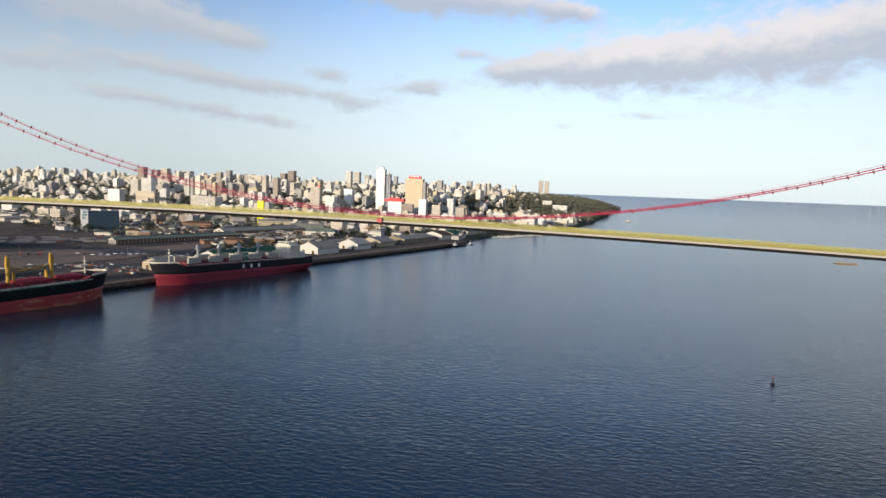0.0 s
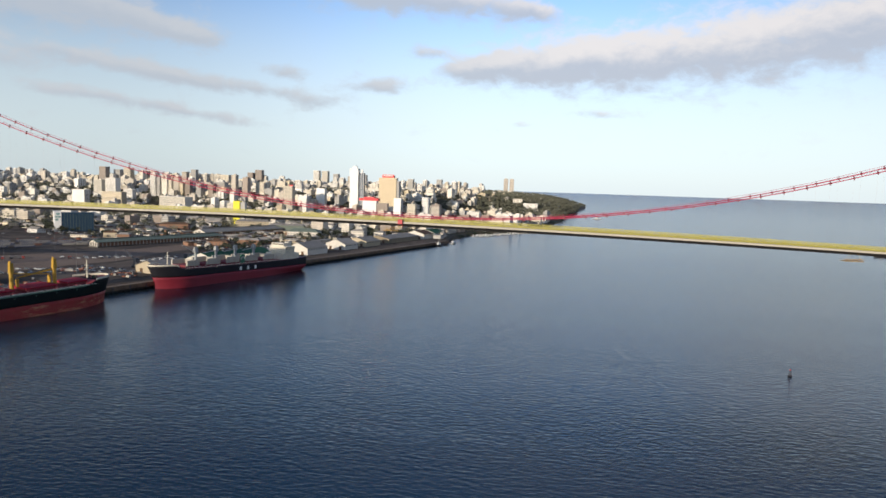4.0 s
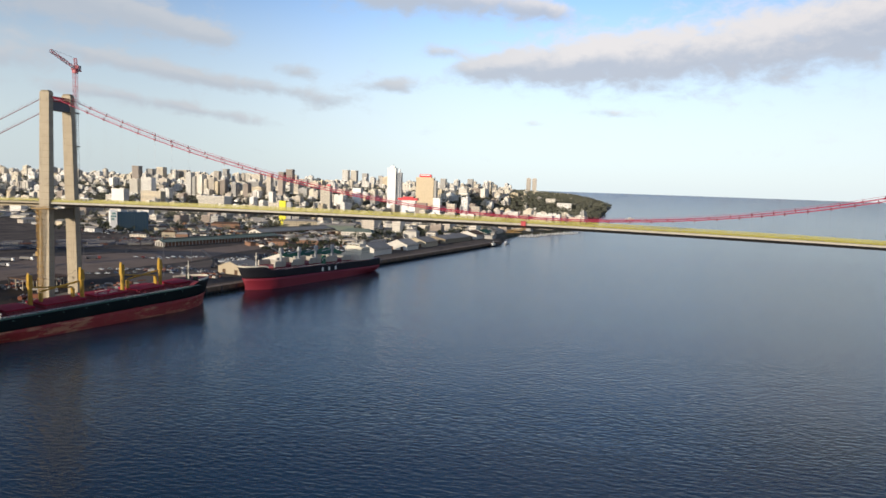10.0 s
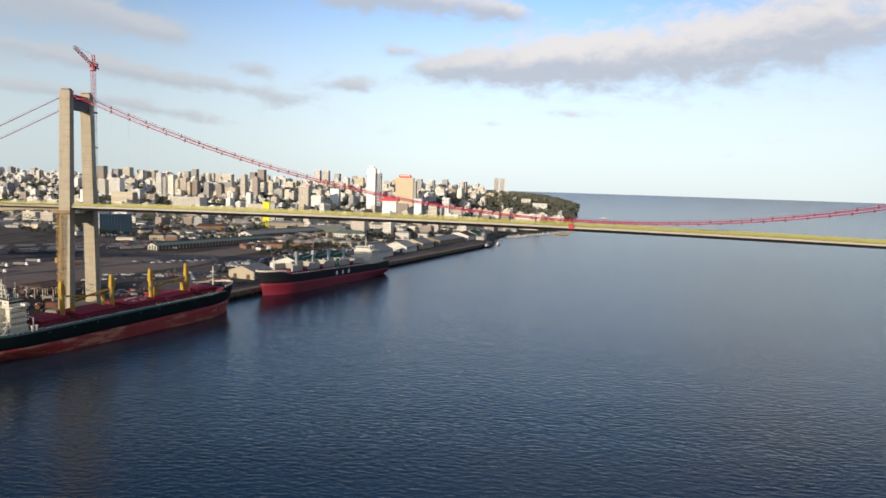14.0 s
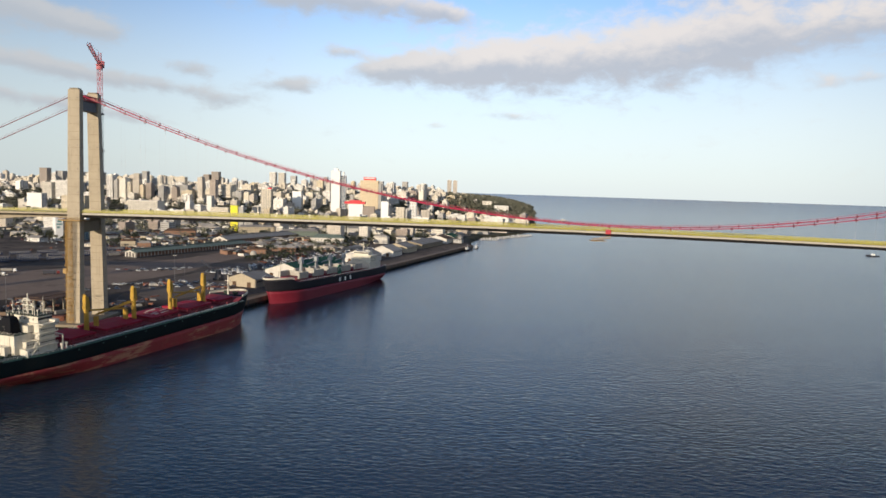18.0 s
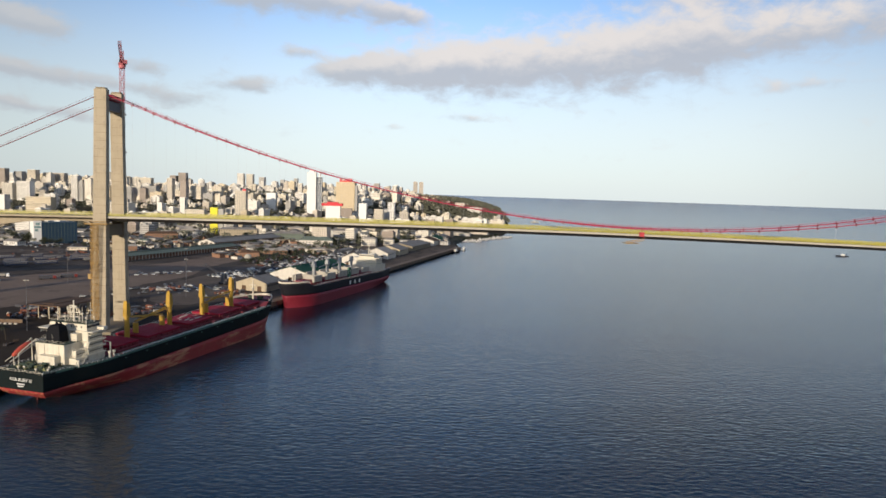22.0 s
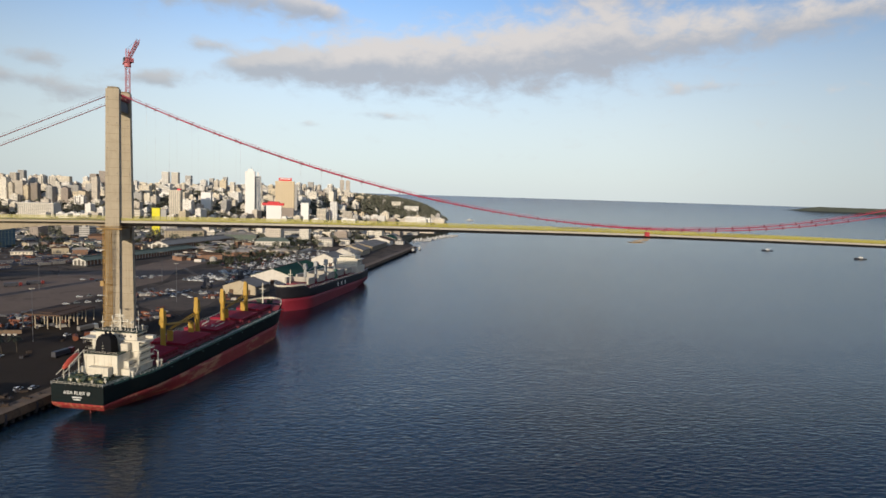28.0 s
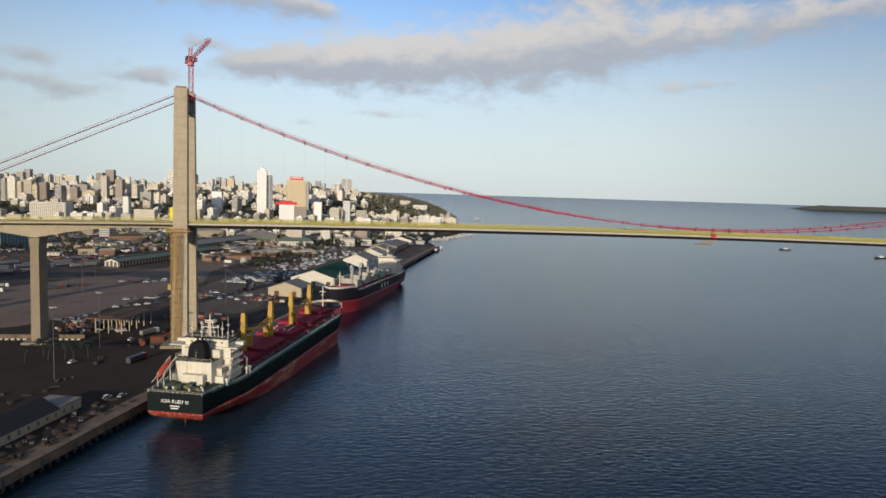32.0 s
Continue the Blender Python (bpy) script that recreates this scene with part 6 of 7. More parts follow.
# ---------------------------------------------------------------- trees
def crown(s, c, r, h, n, size, rnd):
    """Leaf sprays scattered through an uneven crown."""
    lobes = [(rnd.uniform(-.5, .5) * r, rnd.uniform(-.5, .5) * r, rnd.uniform(-.2, .45) * h, rnd.uniform(.45, .75)) for _ in range(5)]
    for _ in range(n):
        lx, ly, lz, lr = rnd.choice(lobes)
        a, b = rnd.uniform(0, 6.283), math.asin(rnd.uniform(-.75, 1))
        k = lr * rnd.uniform(.6, 1.0)
        p = Vector((c[0] + lx + r * k * math.cos(a) * math.cos(b), c[1] + ly + r * k * math.sin(a) * math.cos(b), c[2] + lz + h * .6 * k * math.sin(b)))
        u = Vector((rnd.uniform(-1, 1), rnd.uniform(-1, 1), rnd.uniform(-.5, .5))).normalized() * size * rnd.uniform(.6, 1.3)
        v = u.cross(Vector((rnd.uniform(-1, 1), rnd.uniform(-1, 1), rnd.uniform(-1, 1)))).normalized() * size * rnd.uniform(.5, 1.0)
        w = u.cross(v).normalized() * size * .35
        s.quadset([p - u, p - v + w, p + u, p + v + w], [(0, 1, 2), (0, 2, 3)])


def make_tree(seed, r, h):
    rnd = random.Random(seed)
    t = thing("tree", "broad dark green street tree", "tree", group="trees in the port")
    tk = Solid().tube((0, 0, 0), (rnd.uniform(-.3, .3), rnd.uniform(-.3, .3), h * .5), .4, 7, .26)
    for k in range(5):
        a = k * 1.26 + rnd.uniform(-.3, .3)
        tk.tube((0, 0, h * .4), (r * .6 * math.cos(a), r * .6 * math.sin(a), h * .75), .18, 5, .07)
    part("trunk", tk, BARK, t)
    cr = Solid()
    crown(cr, (0, 0, h * .72), r, h * .55, 420, .55, rnd)
    part("crown", cr, LEAF, t)
    return t


random.seed(31)
kinds = [make_tree(1, 4.5, 9), make_tree(2, 5.5, 10), make_tree(3, 3.8, 8), make_tree(4, 6, 11)]
places = [(44, 560, 1.2), (54, 568, 1), (66, 580, 1.2), (22, 540, .9), (75, 596, 1.1), (84, 610, 1.2), (96, 616, 1), (100, 650, 1.2), (124, 655, 1), (132, 640, .9), (-310, 505, 1), (-300, 500, .9), (-340, 520, 1.2),
          (-190, 480, .8), (10, 480, .7), (-5, 445, .8), (60, 620, 1.2), (20, 630, 1), (150, 690, 1.1), (165, 700, 1.2), (90, 690, 1.3), (10, 700, 1.1), (110, 720, 1.3), (70, 730, 1.2), (-60, 720, 1.2), (180, 720, 1), (205, 730, 1.1),
          (-120, 420, .7), (-240, 560, 1), (-260, 580, 1.1), (-150, 600, 1), (-380, 560, 1.2), (-400, 590, 1.2), (-90, 690, 1.1)]
for i, (x, y, s) in enumerate(places):
    m = pose(x, y, 5, 0, 0, 67 * i) @ Matrix.Diagonal((s, s, s, 1))
    if i < 4:
        kinds[i].matrix_basis = m
    else:
        copy_thing(kinds[i % 4], m)


def make_palm():
    t = thing("palm_tree", "dark feathery palm beside the pier", "palm", group="palms near the pier")
    tk = Solid()
    p = Vector((0, 0, 0))
    for k in range(6):
        q = p + Vector((.12 * k, .05 * k, 1.35))
        tk.tube(p, q, .28 - .02 * k, 7, .27 - .02 * k)
        p = q
    part("trunk", tk, BARK, t)
    rnd = random.Random(4)
    for k in range(15):
        a, up = k * 2.4, rnd.uniform(-.1, .9)
        fr = Solid()
        q = p.copy()
        d = Vector((math.cos(a), math.sin(a), up)).normalized()
        for j in range(6):
            n = q + d * .72
            side = d.cross((0, 0, 1)).normalized()
            w0, w1 = .75 * math.sin(.5 + j * .42), .75 * math.sin(.5 + (j + 1) * .42)
            fr.quadset([q - side * w0 - Vector((0, 0, w0 * .5)), q, n, n - side * w1 - Vector((0, 0, w1 * .5)), q + side * w0 - Vector((0, 0, w0 * .5)), n + side * w1 - Vector((0, 0, w1 * .5))], [(0, 1, 2, 3), (1, 4, 5, 2)])
            q = n
            d = (d + Vector((0, 0, -.24))).normalized()
        part("frond", fr, LEAF_PALM, t)
    return t


palm = make_palm()
for i, (x, y) in enumerate(((-57, -46), (-50, -44), (-62, -38), (-45, -47), (-40, -42), (-66, -50))):
    if i == 0:
        palm.matrix_basis = pose(x, y, 5)
    else:
        copy_thing(palm, pose(x, y, 5, 0, 0, 60 * i))


# ---------------------------------------------------------------- dense small stuff between the tracks and the town
far_rows = [Solid() for _ in CAR_PAINT]
far_cabins = Solid()
rnd = random.Random(88)


def far_car(x, y, turn):
    m = pose(x, y, 5.04, 0, 0, turn + rnd.uniform(-6, 6))
    body, cab = Solid().frustum((-2.1, 2.1, -.85, .85), .3, (-2.0, 1.9, -.8, .8), .95), Solid().frustum((-1.7, 1.0, -.78, .78), .95, (-1.3, .3, -.62, .62), 1.5)
    roof = Solid().box(-1.25, .25, -.6, .6, 1.5, 1.56)
    i = rnd.choices(range(6), (8, 6, 3, 3, 1, 1))[0]
    for src in (body, roof):
        far_rows[i].quadset([m @ Vector(v) for v in src.v], src.f)
    far_cabins.quadset([m @ Vector(v) for v in cab.v], cab.f)


for bx, by, rows, cols, turn in ((-250, 520, 9, 16, 47), (-190, 470, 7, 14, 47), (-330, 470, 8, 12, 47), (-150, 560, 8, 16, 47), (-90, 620, 6, 18, 40), (-400, 560, 6, 14, 47), (-20, 640, 5, 10, 60)):
    u, w = Vector((math.cos(radians(turn)), math.sin(radians(turn)))), Vector((-math.sin(radians(turn)), math.cos(radians(turn))))
    for r in range(rows):
        for c in range(cols):
            if rnd.random() < .62:
                p = Vector((bx, by)) + u * (c * 5.2) + w * (r * 8.5 + rnd.uniform(-.6, .6))
                far_car(p.x, p.y, turn + 90)
far_lot = thing("far_car_rows", "rows of parked cars beyond the railway tracks", "cars", kind="stuff")
for s, mt in zip(far_rows, CAR_PAINT):
    part("car_bodies", s, mt, far_lot, kind="stuff")
part("car_cabins", far_cabins, GLASS_DARK, far_lot, kind="stuff")

# small workshops, stores and kiosks crowded beyond the tracks
hut_walls, hut_roofs = [Solid(), Solid(), Solid()], [Solid(), Solid(), Solid(), Solid(), Solid()]
for _ in range(760):
    x, y = rnd.uniform(-560, 70), rnd.uniform(395, 705)
    if y < 455 + .42 * (-x - 60) and x < -60 or x > -20 and y < 480 or math.hypot(x + 312, y - 540) < 34 or math.hypot(x - 36, y - 598) < 36:
        continue
    if -150 < x < -10 and abs((x + 107) - (y - 538) * .43) < 26 or -190 < x < -55 and abs((x + 139) - (y - 338) * .43) < 20:
        continue
    m = pose(x, y, 5, 0, 0, QUAY_TURN - 6 + rnd.choice((0, 90)) + rnd.uniform(-12, 12))
    a, b, h = rnd.uniform(3, 9), rnd.uniform(2.5, 5), rnd.uniform(2.4, 5.0)
    q = Solid().box(-a, a, -b, b, 0, h)
    hut_walls[rnd.choices(range(3), (3, 2, 3))[0]].quadset([m @ Vector(v) for v in q.v], q.f)
    q = Solid().gable(-a, a, -b, b, h, h + b * rnd.uniform(.25, .5), .4) if rnd.random() < .6 else Solid().box(-a - .3, a + .3, -b - .3, b + .3, h, h + .35)
    hut_roofs[rnd.choices(range(5), (5, 2, 3, 3, 1))[0]].quadset([m @ Vector(v) for v in q.v], q.f)
huts = thing("workshop_rows", "crowded low workshops and stores with mixed sheet roofs", "sheds", kind="stuff")
for s, mt in zip(hut_walls, (WALL_CREAM, WALL_WHITE, WALL_BRICK)):
    part("hut_wall_mass", s, mt, huts, kind="stuff")
for s, mt in zip(hut_roofs, (ROOF_GREY, ROOF_PALE, ROOF_RUST, ROOF_SLATE, ROOF_TEAL)):
    part("hut_roof_mass", s, mt, huts, kind="stuff")

# freight wagons on the other tracks
wagons = [Solid(), Solid(), Solid()]
under = Solid()
for track in (1, 3, 5):
    f = .08
    while f < .92:
        f += .036
        if rnd.random() < .28:
            f += rnd.uniform(.02, .09)
            continue
        p = Vector((-330 - 8 * track, 150 + 9 * track, 0)).lerp(Vector((-62 - 8 * track, 440 + 9 * track, 0)), f)
        m = pose(p.x, p.y, 5.2, 0, 0, 47.3)
        h = rnd.choice((2.2, 3.0, 3.2, 1.5))
        b = Solid().frustum((-6.3, 6.3, -1.35, 1.35), 1.0, (-6.3, 6.3, -1.35, 1.35), h).frustum((-6.3, 6.3, -1.35, 1.35), h, (-6.3, 6.3, -.7, .7), h + .35)
        g = Solid().box(-5.2, -3.4, -1.0, 1.0, .1, 1.0).box(3.4, 5.2, -1.0, 1.0, .1, 1.0)
        wagons[rnd.randrange(3)].quadset([m @ Vector(v) for v in b.v], b.f)
        under.quadset([m @ Vector(v) for v in g.v], g.f)
train = thing("freight_wagons", "dark and rusty freight wagons standing in the rail yard", "train", kind="stuff")
for s, mt in zip(wagons, (BOXES[0], ROOF_GREY, STEEL_DARK)):
    part("wagon_bodies", s, mt, train, kind="stuff")
part("wagon_bogies", under, STEEL_DARK, train, kind="stuff")

# bushes, low trees and heaps of scrap round the yards
bush, stems = Solid(), Solid()
for cx, cy, spread, n in ((20, 400, 26, 26), (2, 350, 16, 14), (40, 450, 24, 20), (-10, 470, 18, 14), (60, 540, 26, 22), (-240, 500, 40, 18), (-160, 530, 40, 20), (-330, 540, 40, 22), (-60, 600, 40, 26), (-420, 540, 40, 18), (-110, 660, 50, 26), (40, 660, 40, 24), (160, 720, 40, 26), (-230, 660, 50, 26), (-340, 640, 50, 26), (-480, 640, 50, 22)):
    for _ in range(n):
        x, y, k = rnd.gauss(cx, spread * .6), rnd.gauss(cy, spread * .6), rnd.uniform(.5, 1.15)
        stems.tube((x, y, 4.6), (x, y, 5 + 3.5 * k), .22, 4, .12)
        crown(bush, (x, y, 5 + 4.2 * k), 4.0 * k, 4.6 * k, 60, .8, rnd)
hedge = thing("yard_trees", "low trees and bushes between the port sheds", "trees", kind="stuff")
part("leaf_mass", bush, LEAF, hedge, kind="stuff")
part("trunk_mass", stems, BARK, hedge, kind="stuff")
heaps = [Solid(), Solid(), Solid()]
for cx, cy, sx, sy, n in ((14, 372, 22, 26, 110), (34, 430, 20, 24, 90), (-70, 62, 14, 16, 60), (-60, 30, 16, 12, 50), (30, 145, 10, 16, 50), (-210, 430, 50, 40, 90), (-20, 150, 12, 20, 30), (-4, 60, 10, 22, 45)):
    for _ in range(n):
        x, y = rnd.gauss(cx, sx * .6), rnd.gauss(cy, sy * .6)
        if x > 43 + .324 * y - 30:
            continue
        a, b, c = rnd.uniform(.6, 3.5), rnd.uniform(.5, 1.6), rnd.uniform(.4, 1.8)
        m = pose(x, y, 5, 0, 0, rnd.uniform(0, 180))
        q = Solid().frustum((-a, a, -b, b), 0, (-a * .85, a * .8, -b * .7, b * .85), c)
        heaps[rnd.choices(range(3), (5, 3, 1.3))[0]].quadset([m @ Vector(v) for v in q.v], q.f)
scrap = thing("yard_clutter", "heaps of scrap, pallets and machine parts on the port ground", "clutter", kind="stuff")
for s, mt in zip(heaps, (STEEL_DARK, RUST, PALE_STONE)):
    part("scrap_heap", s, mt, scrap, kind="stuff")


# ---------------------------------------------------------------- the town
TOWN_WALLS = [material("town_" + n, c, 0.85, vary=0.12, scale=0.05, grain=0.5, per_object=0.25, streak=0.15) for n, c in
              (("cream", (.67, .60, .48)), ("white", (.76, .73, .67)), ("beige", (.55, .49, .41)), ("grey", (.43, .415, .39)), ("ochre", (.64, .54, .38)), ("pale", (.69, .64, .55)), ("brown", (.36, .30, .255)))]
TOWN_ROOF = [ROOF_GREY, ROOF_PALE, ROOF_RUST, ROOF_GREY]


def facade(s, w, d, h, z0, floors, style, rnd):
    """Glass bays, a little proud of the wall, on all four sides."""
    fh = (h - z0) / floors
    for ax, half, run in ((1, d / 2, w), (-1, d / 2, w), (2, w / 2, d), (-2, w / 2, d)):
        if style == "end_blank" and abs(ax) == 2:
            continue
        bays = max(2, int(run / (3.4 if style != "ribbon" else 7.5)))
        for f in range(floors):
            za, zb = z0 + f * fh + fh * .36, z0 + f * fh + fh * .78
            for b in range(bays):
                if style == "punched" and rnd.random() < .08:
                    continue
                g = .28 if style != "ribbon" else .08
                u0, u1 = -run / 2 + run * (b + g) / bays, -run / 2 + run * (b + 1 - g) / bays
                k = (half + .06) * (1 if ax > 0 else -1)
                q = [(u0, k, za), (u1, k, za), (u1, k, zb), (u0, k, zb)] if abs(ax) == 1 else [(k, u0, za), (k, u1, za), (k, u1, zb), (k, u0, zb)]
                s.quadset(q, [(0, 1, 2, 3) if ax in (-1, 2) else (3, 2, 1, 0)])


def make_tower(seed, w, d, floors, style, wall):
    rnd = random.Random(seed)
    h = floors * 3.1 + 1.5
    t = thing("apartment_block", "%s block of flats with rows of dark windows" % ("pale" if seed % 3 else "beige"), "building", group="town buildings")
    body = Solid().box(-w / 2, w / 2, -d / 2, d / 2, -14, h)
    part("wall", body, wall, t)
    g = Solid()
    facade(g, w, d, h, 2.5, floors, style, rnd)
    part("glazing", g, WINDOW, t, kind="stuff")
    ring = [[(sx * (w / 2 + .2 - k), sy * (d / 2 + .2 - k), z) for k, z in ((0, h), (0, h + 1.1), (.3, h + 1.1), (.3, h))] for sx, sy in ((-1, -1), (1, -1), (1, 1), (-1, 1), (-1, -1))]
    par = Solid().sweep(ring, caps=False)
    bal = Solid()
    if style == "balcony":
        for f in range(floors):
            z = 2.5 + f * (h - 2.5) / floors
            bal.box(-w / 2 + 1, w / 2 - 1, -d / 2 - 1.3, -d / 2, z, z + .25).box(-w / 2 + 1, w / 2 - 1, -d / 2 - 1.35, -d / 2 - 1.2, z, z + 1.1)
        part("balcony_tier", bal, wall, t, kind="stuff")
    part("parapet", par, wall, t)
    lx = rnd.uniform(-.25, .25) * w
    top = Solid().box(lx - w * .16, lx + w * .16, -d * .25, d * .25, h, h + 3.4)
    if seed % 2:
        top.tube((lx + w * .25, d * .1, h), (lx + w * .25, d * .1, h + 3), 1.3, 8)
    top.tube((lx, 0, h + 3.4), (lx, 0, h + 3.4 + 2 + seed % 5), .12, 4)
    part("lift_house", top, wall, t)
    return t


def make_low(seed, w, d, h, wall, roof):
    t = thing("town_house", "low town house with a pitched roof", "house", group="town houses")
    part("wall", Solid().box(-w / 2, w / 2, -d / 2, d / 2, -5, h), wall, t)
    g = Solid().gable(-w / 2, w / 2, -d / 2, d / 2, h, h + d * .24, .5) if seed % 3 else Solid().box(-w / 2 - .3, w / 2 + .3, -d / 2 - .3, d / 2 + .3, h, h + .6)
    part("roof", g, roof, t)
    s = Solid()
    facade(s, w, d, h, .6, max(1, int(h / 3.2)), "punched", random.Random(seed))
    part("glazing", s, WINDOW, t, kind="stuff")
    return t


protos = []
random.seed(77)
styles = ["punched", "ribbon", "balcony", "end_blank"]
for i in range(26):
    floors = [4, 5, 6, 7, 8, 9, 10, 11, 12, 14, 16, 18, 20][i % 13]
    w = random.uniform(14, 22) if floors > 9 else random.uniform(18, 40)
    d = random.uniform(12, 17)
    wall = TOWN_WALLS[(i * 3 + i // 7) % 7]
    protos.append((floors, make_tower(i, w, d, floors, styles[i % 4], wall)))
lows = [make_low(i, random.uniform(12, 30), random.uniform(9, 16), random.uniform(4, 9), TOWN_WALLS[i % 6], TOWN_ROOF[(i * 2 + 1) % 4]) for i in range(9)]
used = set()


def put(ob, m):
    if ob in used:
        return copy_thing(ob, m)
    used.add(ob)
    ob.matrix_basis = m
    return ob


# landmarks: footprints kept clear
CLEAR = [(-64, 1270, 48), (12, 1310, 48), (-178, 815, 20), (-10, 1190, 40), (235, 3756, 60), (-205, 640, 42), (-120, 760, 42), (60, 780, 34), (-28, 690, 36), (-312, 540, 36), (36, 598, 36), (112, 640, 18), (142, 660, 18),
         (-235, 1240, 24), (-185, 1350, 22), (62, 1180, 18), (100, 1160, 18), (128, 1190, 18), (-749, 1150, 34), (-658, 1150, 46), (-850, 1400, 44), (-562, 1490, 46), (-342, 1150, 22), (-272, 1020, 36), (-492, 1150, 52), (-415, 1500, 34), (159, 1150, 26), (372, 1700, 34), (330, 1760, 26)]
tree_spots = []
random.seed(99)
mid = [p for p in protos if 6 <= p[0] <= 11]
short = [p for p in protos if p[0] <= 7]
far_walls, far_glass_recess = [Solid() for _ in TOWN_WALLS], Solid()
far_rnd = random.Random(6)


def far_block(x, y, z, turn, w, d, floors):
    """A distant block for the joined part of the town: body, roof house, window bays and dark recess strips."""
    h = floors * 3.1 + 1.5
    wall = far_walls[far_rnd.choices(range(7), (5, 6, 4, 2, 2, 6, 1.5))[0]]
    m = pose(x, y, z, 0, 0, turn)
    body = Solid().box(-w / 2, w / 2, -d / 2, d / 2, -14, h).box(-w * .2, w * .12, -d * .25, d * .25, h, h + 3.2).box(w * .25, w * .36, -d * .1, d * .2, h, h + 2.0)
    if floors > 6 and far_rnd.random() < .4:
        body.box(-w / 2 - 2, w / 2 + 3, -d / 2 - 2, d / 2, -14, h * far_rnd.uniform(.3, .6))
    wall.quadset([m @ Vector(v) for v in body.v], body.f)
    g = Solid()
    bay = far_rnd.uniform(4.5, 8.0)
    for ax, half, run in ((1, d / 2, w), (-1, d / 2, w), (2, w / 2, d), (-2, w / 2, d)):
        bays = max(2, round(run / bay))
        mode = far_rnd.choice(("bays", "bays", "recess_strips", "bands", "plain" if abs(ax) == 2 else "bays"))
        k = (half + .1) * (1 if ax > 0 else -1)
        fh = (h - 2) / floors
        cells = []
        if mode == "bands":
            cells = [(-run / 2 + .8, run / 2 - .8, 2 + f * fh + fh * .42, 2 + f * fh + fh * .78) for f in range(floors)]
        elif mode != "plain":
            for b in range(bays):
                u0, u1 = -run / 2 + run * (b + .26) / bays, -run / 2 + run * (b + .74) / bays
                # flat dark strips, the shade of balcony recesses painted on the wall
                if mode == "recess_strips" and b % 2 == 0:
                    cells.append((u0, u1, 2.0, h - 1.5))
                else:
                    cells += [(u0, u1, 2 + f * fh + fh * .36, 2 + f * fh + fh * .8) for f in range(floors) if far_rnd.random() < .9]
        for u0, u1, z0, z1 in cells:
            q = [(u0, k, z0), (u1, k, z0), (u1, k, z1), (u0, k, z1)] if abs(ax) == 1 else [(k, u0, z0), (k, u1, z0), (k, u1, z1), (k, u0, z1)]
            g.quadset(q, [(0, 1, 2, 3) if ax in (-1, 2) else (3, 2, 1, 0)])
    far_glass_recess.quadset([m @ Vector(v) for v in g.v], g.f)


n_tower = n_low = 0
for sx, sy in low_sheds:
    if not any(math.hypot(sx - a, sy - b) < c for a, b, c in CLEAR):
        put(random.choice(lows), pose(sx, sy, 5, 0, 0, QUAY_TURN + random.choice((0, 90, 30))) @ Matrix.Diagonal((random.uniform(.8, 1.5), random.uniform(.8, 1.2), random.uniform(.6, .9), 1)))
        tree_spots.append((sx + random.uniform(14, 24), sy + random.uniform(-14, 14), 5, False))
y = 690.0
while y < 2950:
    step = 32 if y < 1500 else (31 if y < 2300 else 46)
    x = coast_x(y) - 26
    left = 431 - (y + 403) * 1.03 - 60
    while x > left:
        px, py = x + random.uniform(-11, 11), y + random.uniform(-11, 11)
        x -= step
        d = coast_x(py) - px
        if any(math.hypot(px - a, py - b) < c for a, b, c in CLEAR) or d < 22:
            continue
        r = random.random()
        headland = py > 1560 and d < 250 + .16 * (py - 1560)
        if headland:
            p_tower, p_low = (0.10, 0.16) if d > 180 else (0.02, 0.09)
        elif py < 1000:
            p_tower, p_low = 0.16, 0.44
        elif py < 1400:
            p_tower, p_low = 0.17, 0.40
        elif py < 1700:
            p_tower, p_low = 0.24, 0.38
        else:
            p_tower, p_low = 0.50, 0.26
        turn = QUAY_TURN + random.choice((0, 0, 90)) + random.uniform(-5, 5) + (12 if px < -500 else 0)
        z = land_z(px, py)
        if r < p_tower and (py > 1330 or n_tower >= 185):
            fl = random.choice((2, 3, 3, 4, 4, 5, 5, 6, 7, 8)) if py < 1650 else random.choice((2, 3, 4, 4, 5, 5, 5, 6, 6, 7, 7, 8, 9, 10, 13))
            if headland:
                fl = random.choice((2, 3, 3, 4))
            far_block(px, py, z, turn, random.uniform(13, 22) if fl > 8 else random.uniform(14, 32), random.uniform(11, 16), fl)
        elif r < p_tower:
            pool = short if py < 1000 or random.random() < .86 else mid
            fl, ob = random.choice(pool)
            put(ob, pose(px, py, z, 0, 0, turn) @ Matrix.Diagonal((random.uniform(.75, 1.05), random.uniform(.85, 1.05), random.uniform(.85, 1.1), 1)))
            n_tower += 1
        elif r < p_tower + p_low and (py > 1330 or n_low >= 175):
            far_block(px, py, z, turn, random.uniform(10, 18), random.uniform(9, 13), random.choice((1, 2, 2, 3)))
        elif r < p_tower + p_low:
            put(random.choice(lows), pose(px, py, z, 0, 0, turn) @ Matrix.Diagonal((random.uniform(.8, 1.2), random.uniform(.9, 1.2), random.uniform(.9, 1.2), 1)))
            n_low += 1
        else:
            tree_spots.append((px, py, z, headland))
            if not headland:
                for _ in range(2):
                    ax, ay = px + random.uniform(-16, 16), py + random.uniform(-16, 16)
                    tree_spots.append((ax, ay, land_z(ax, ay), False))
    y += step
ay = 1570.0
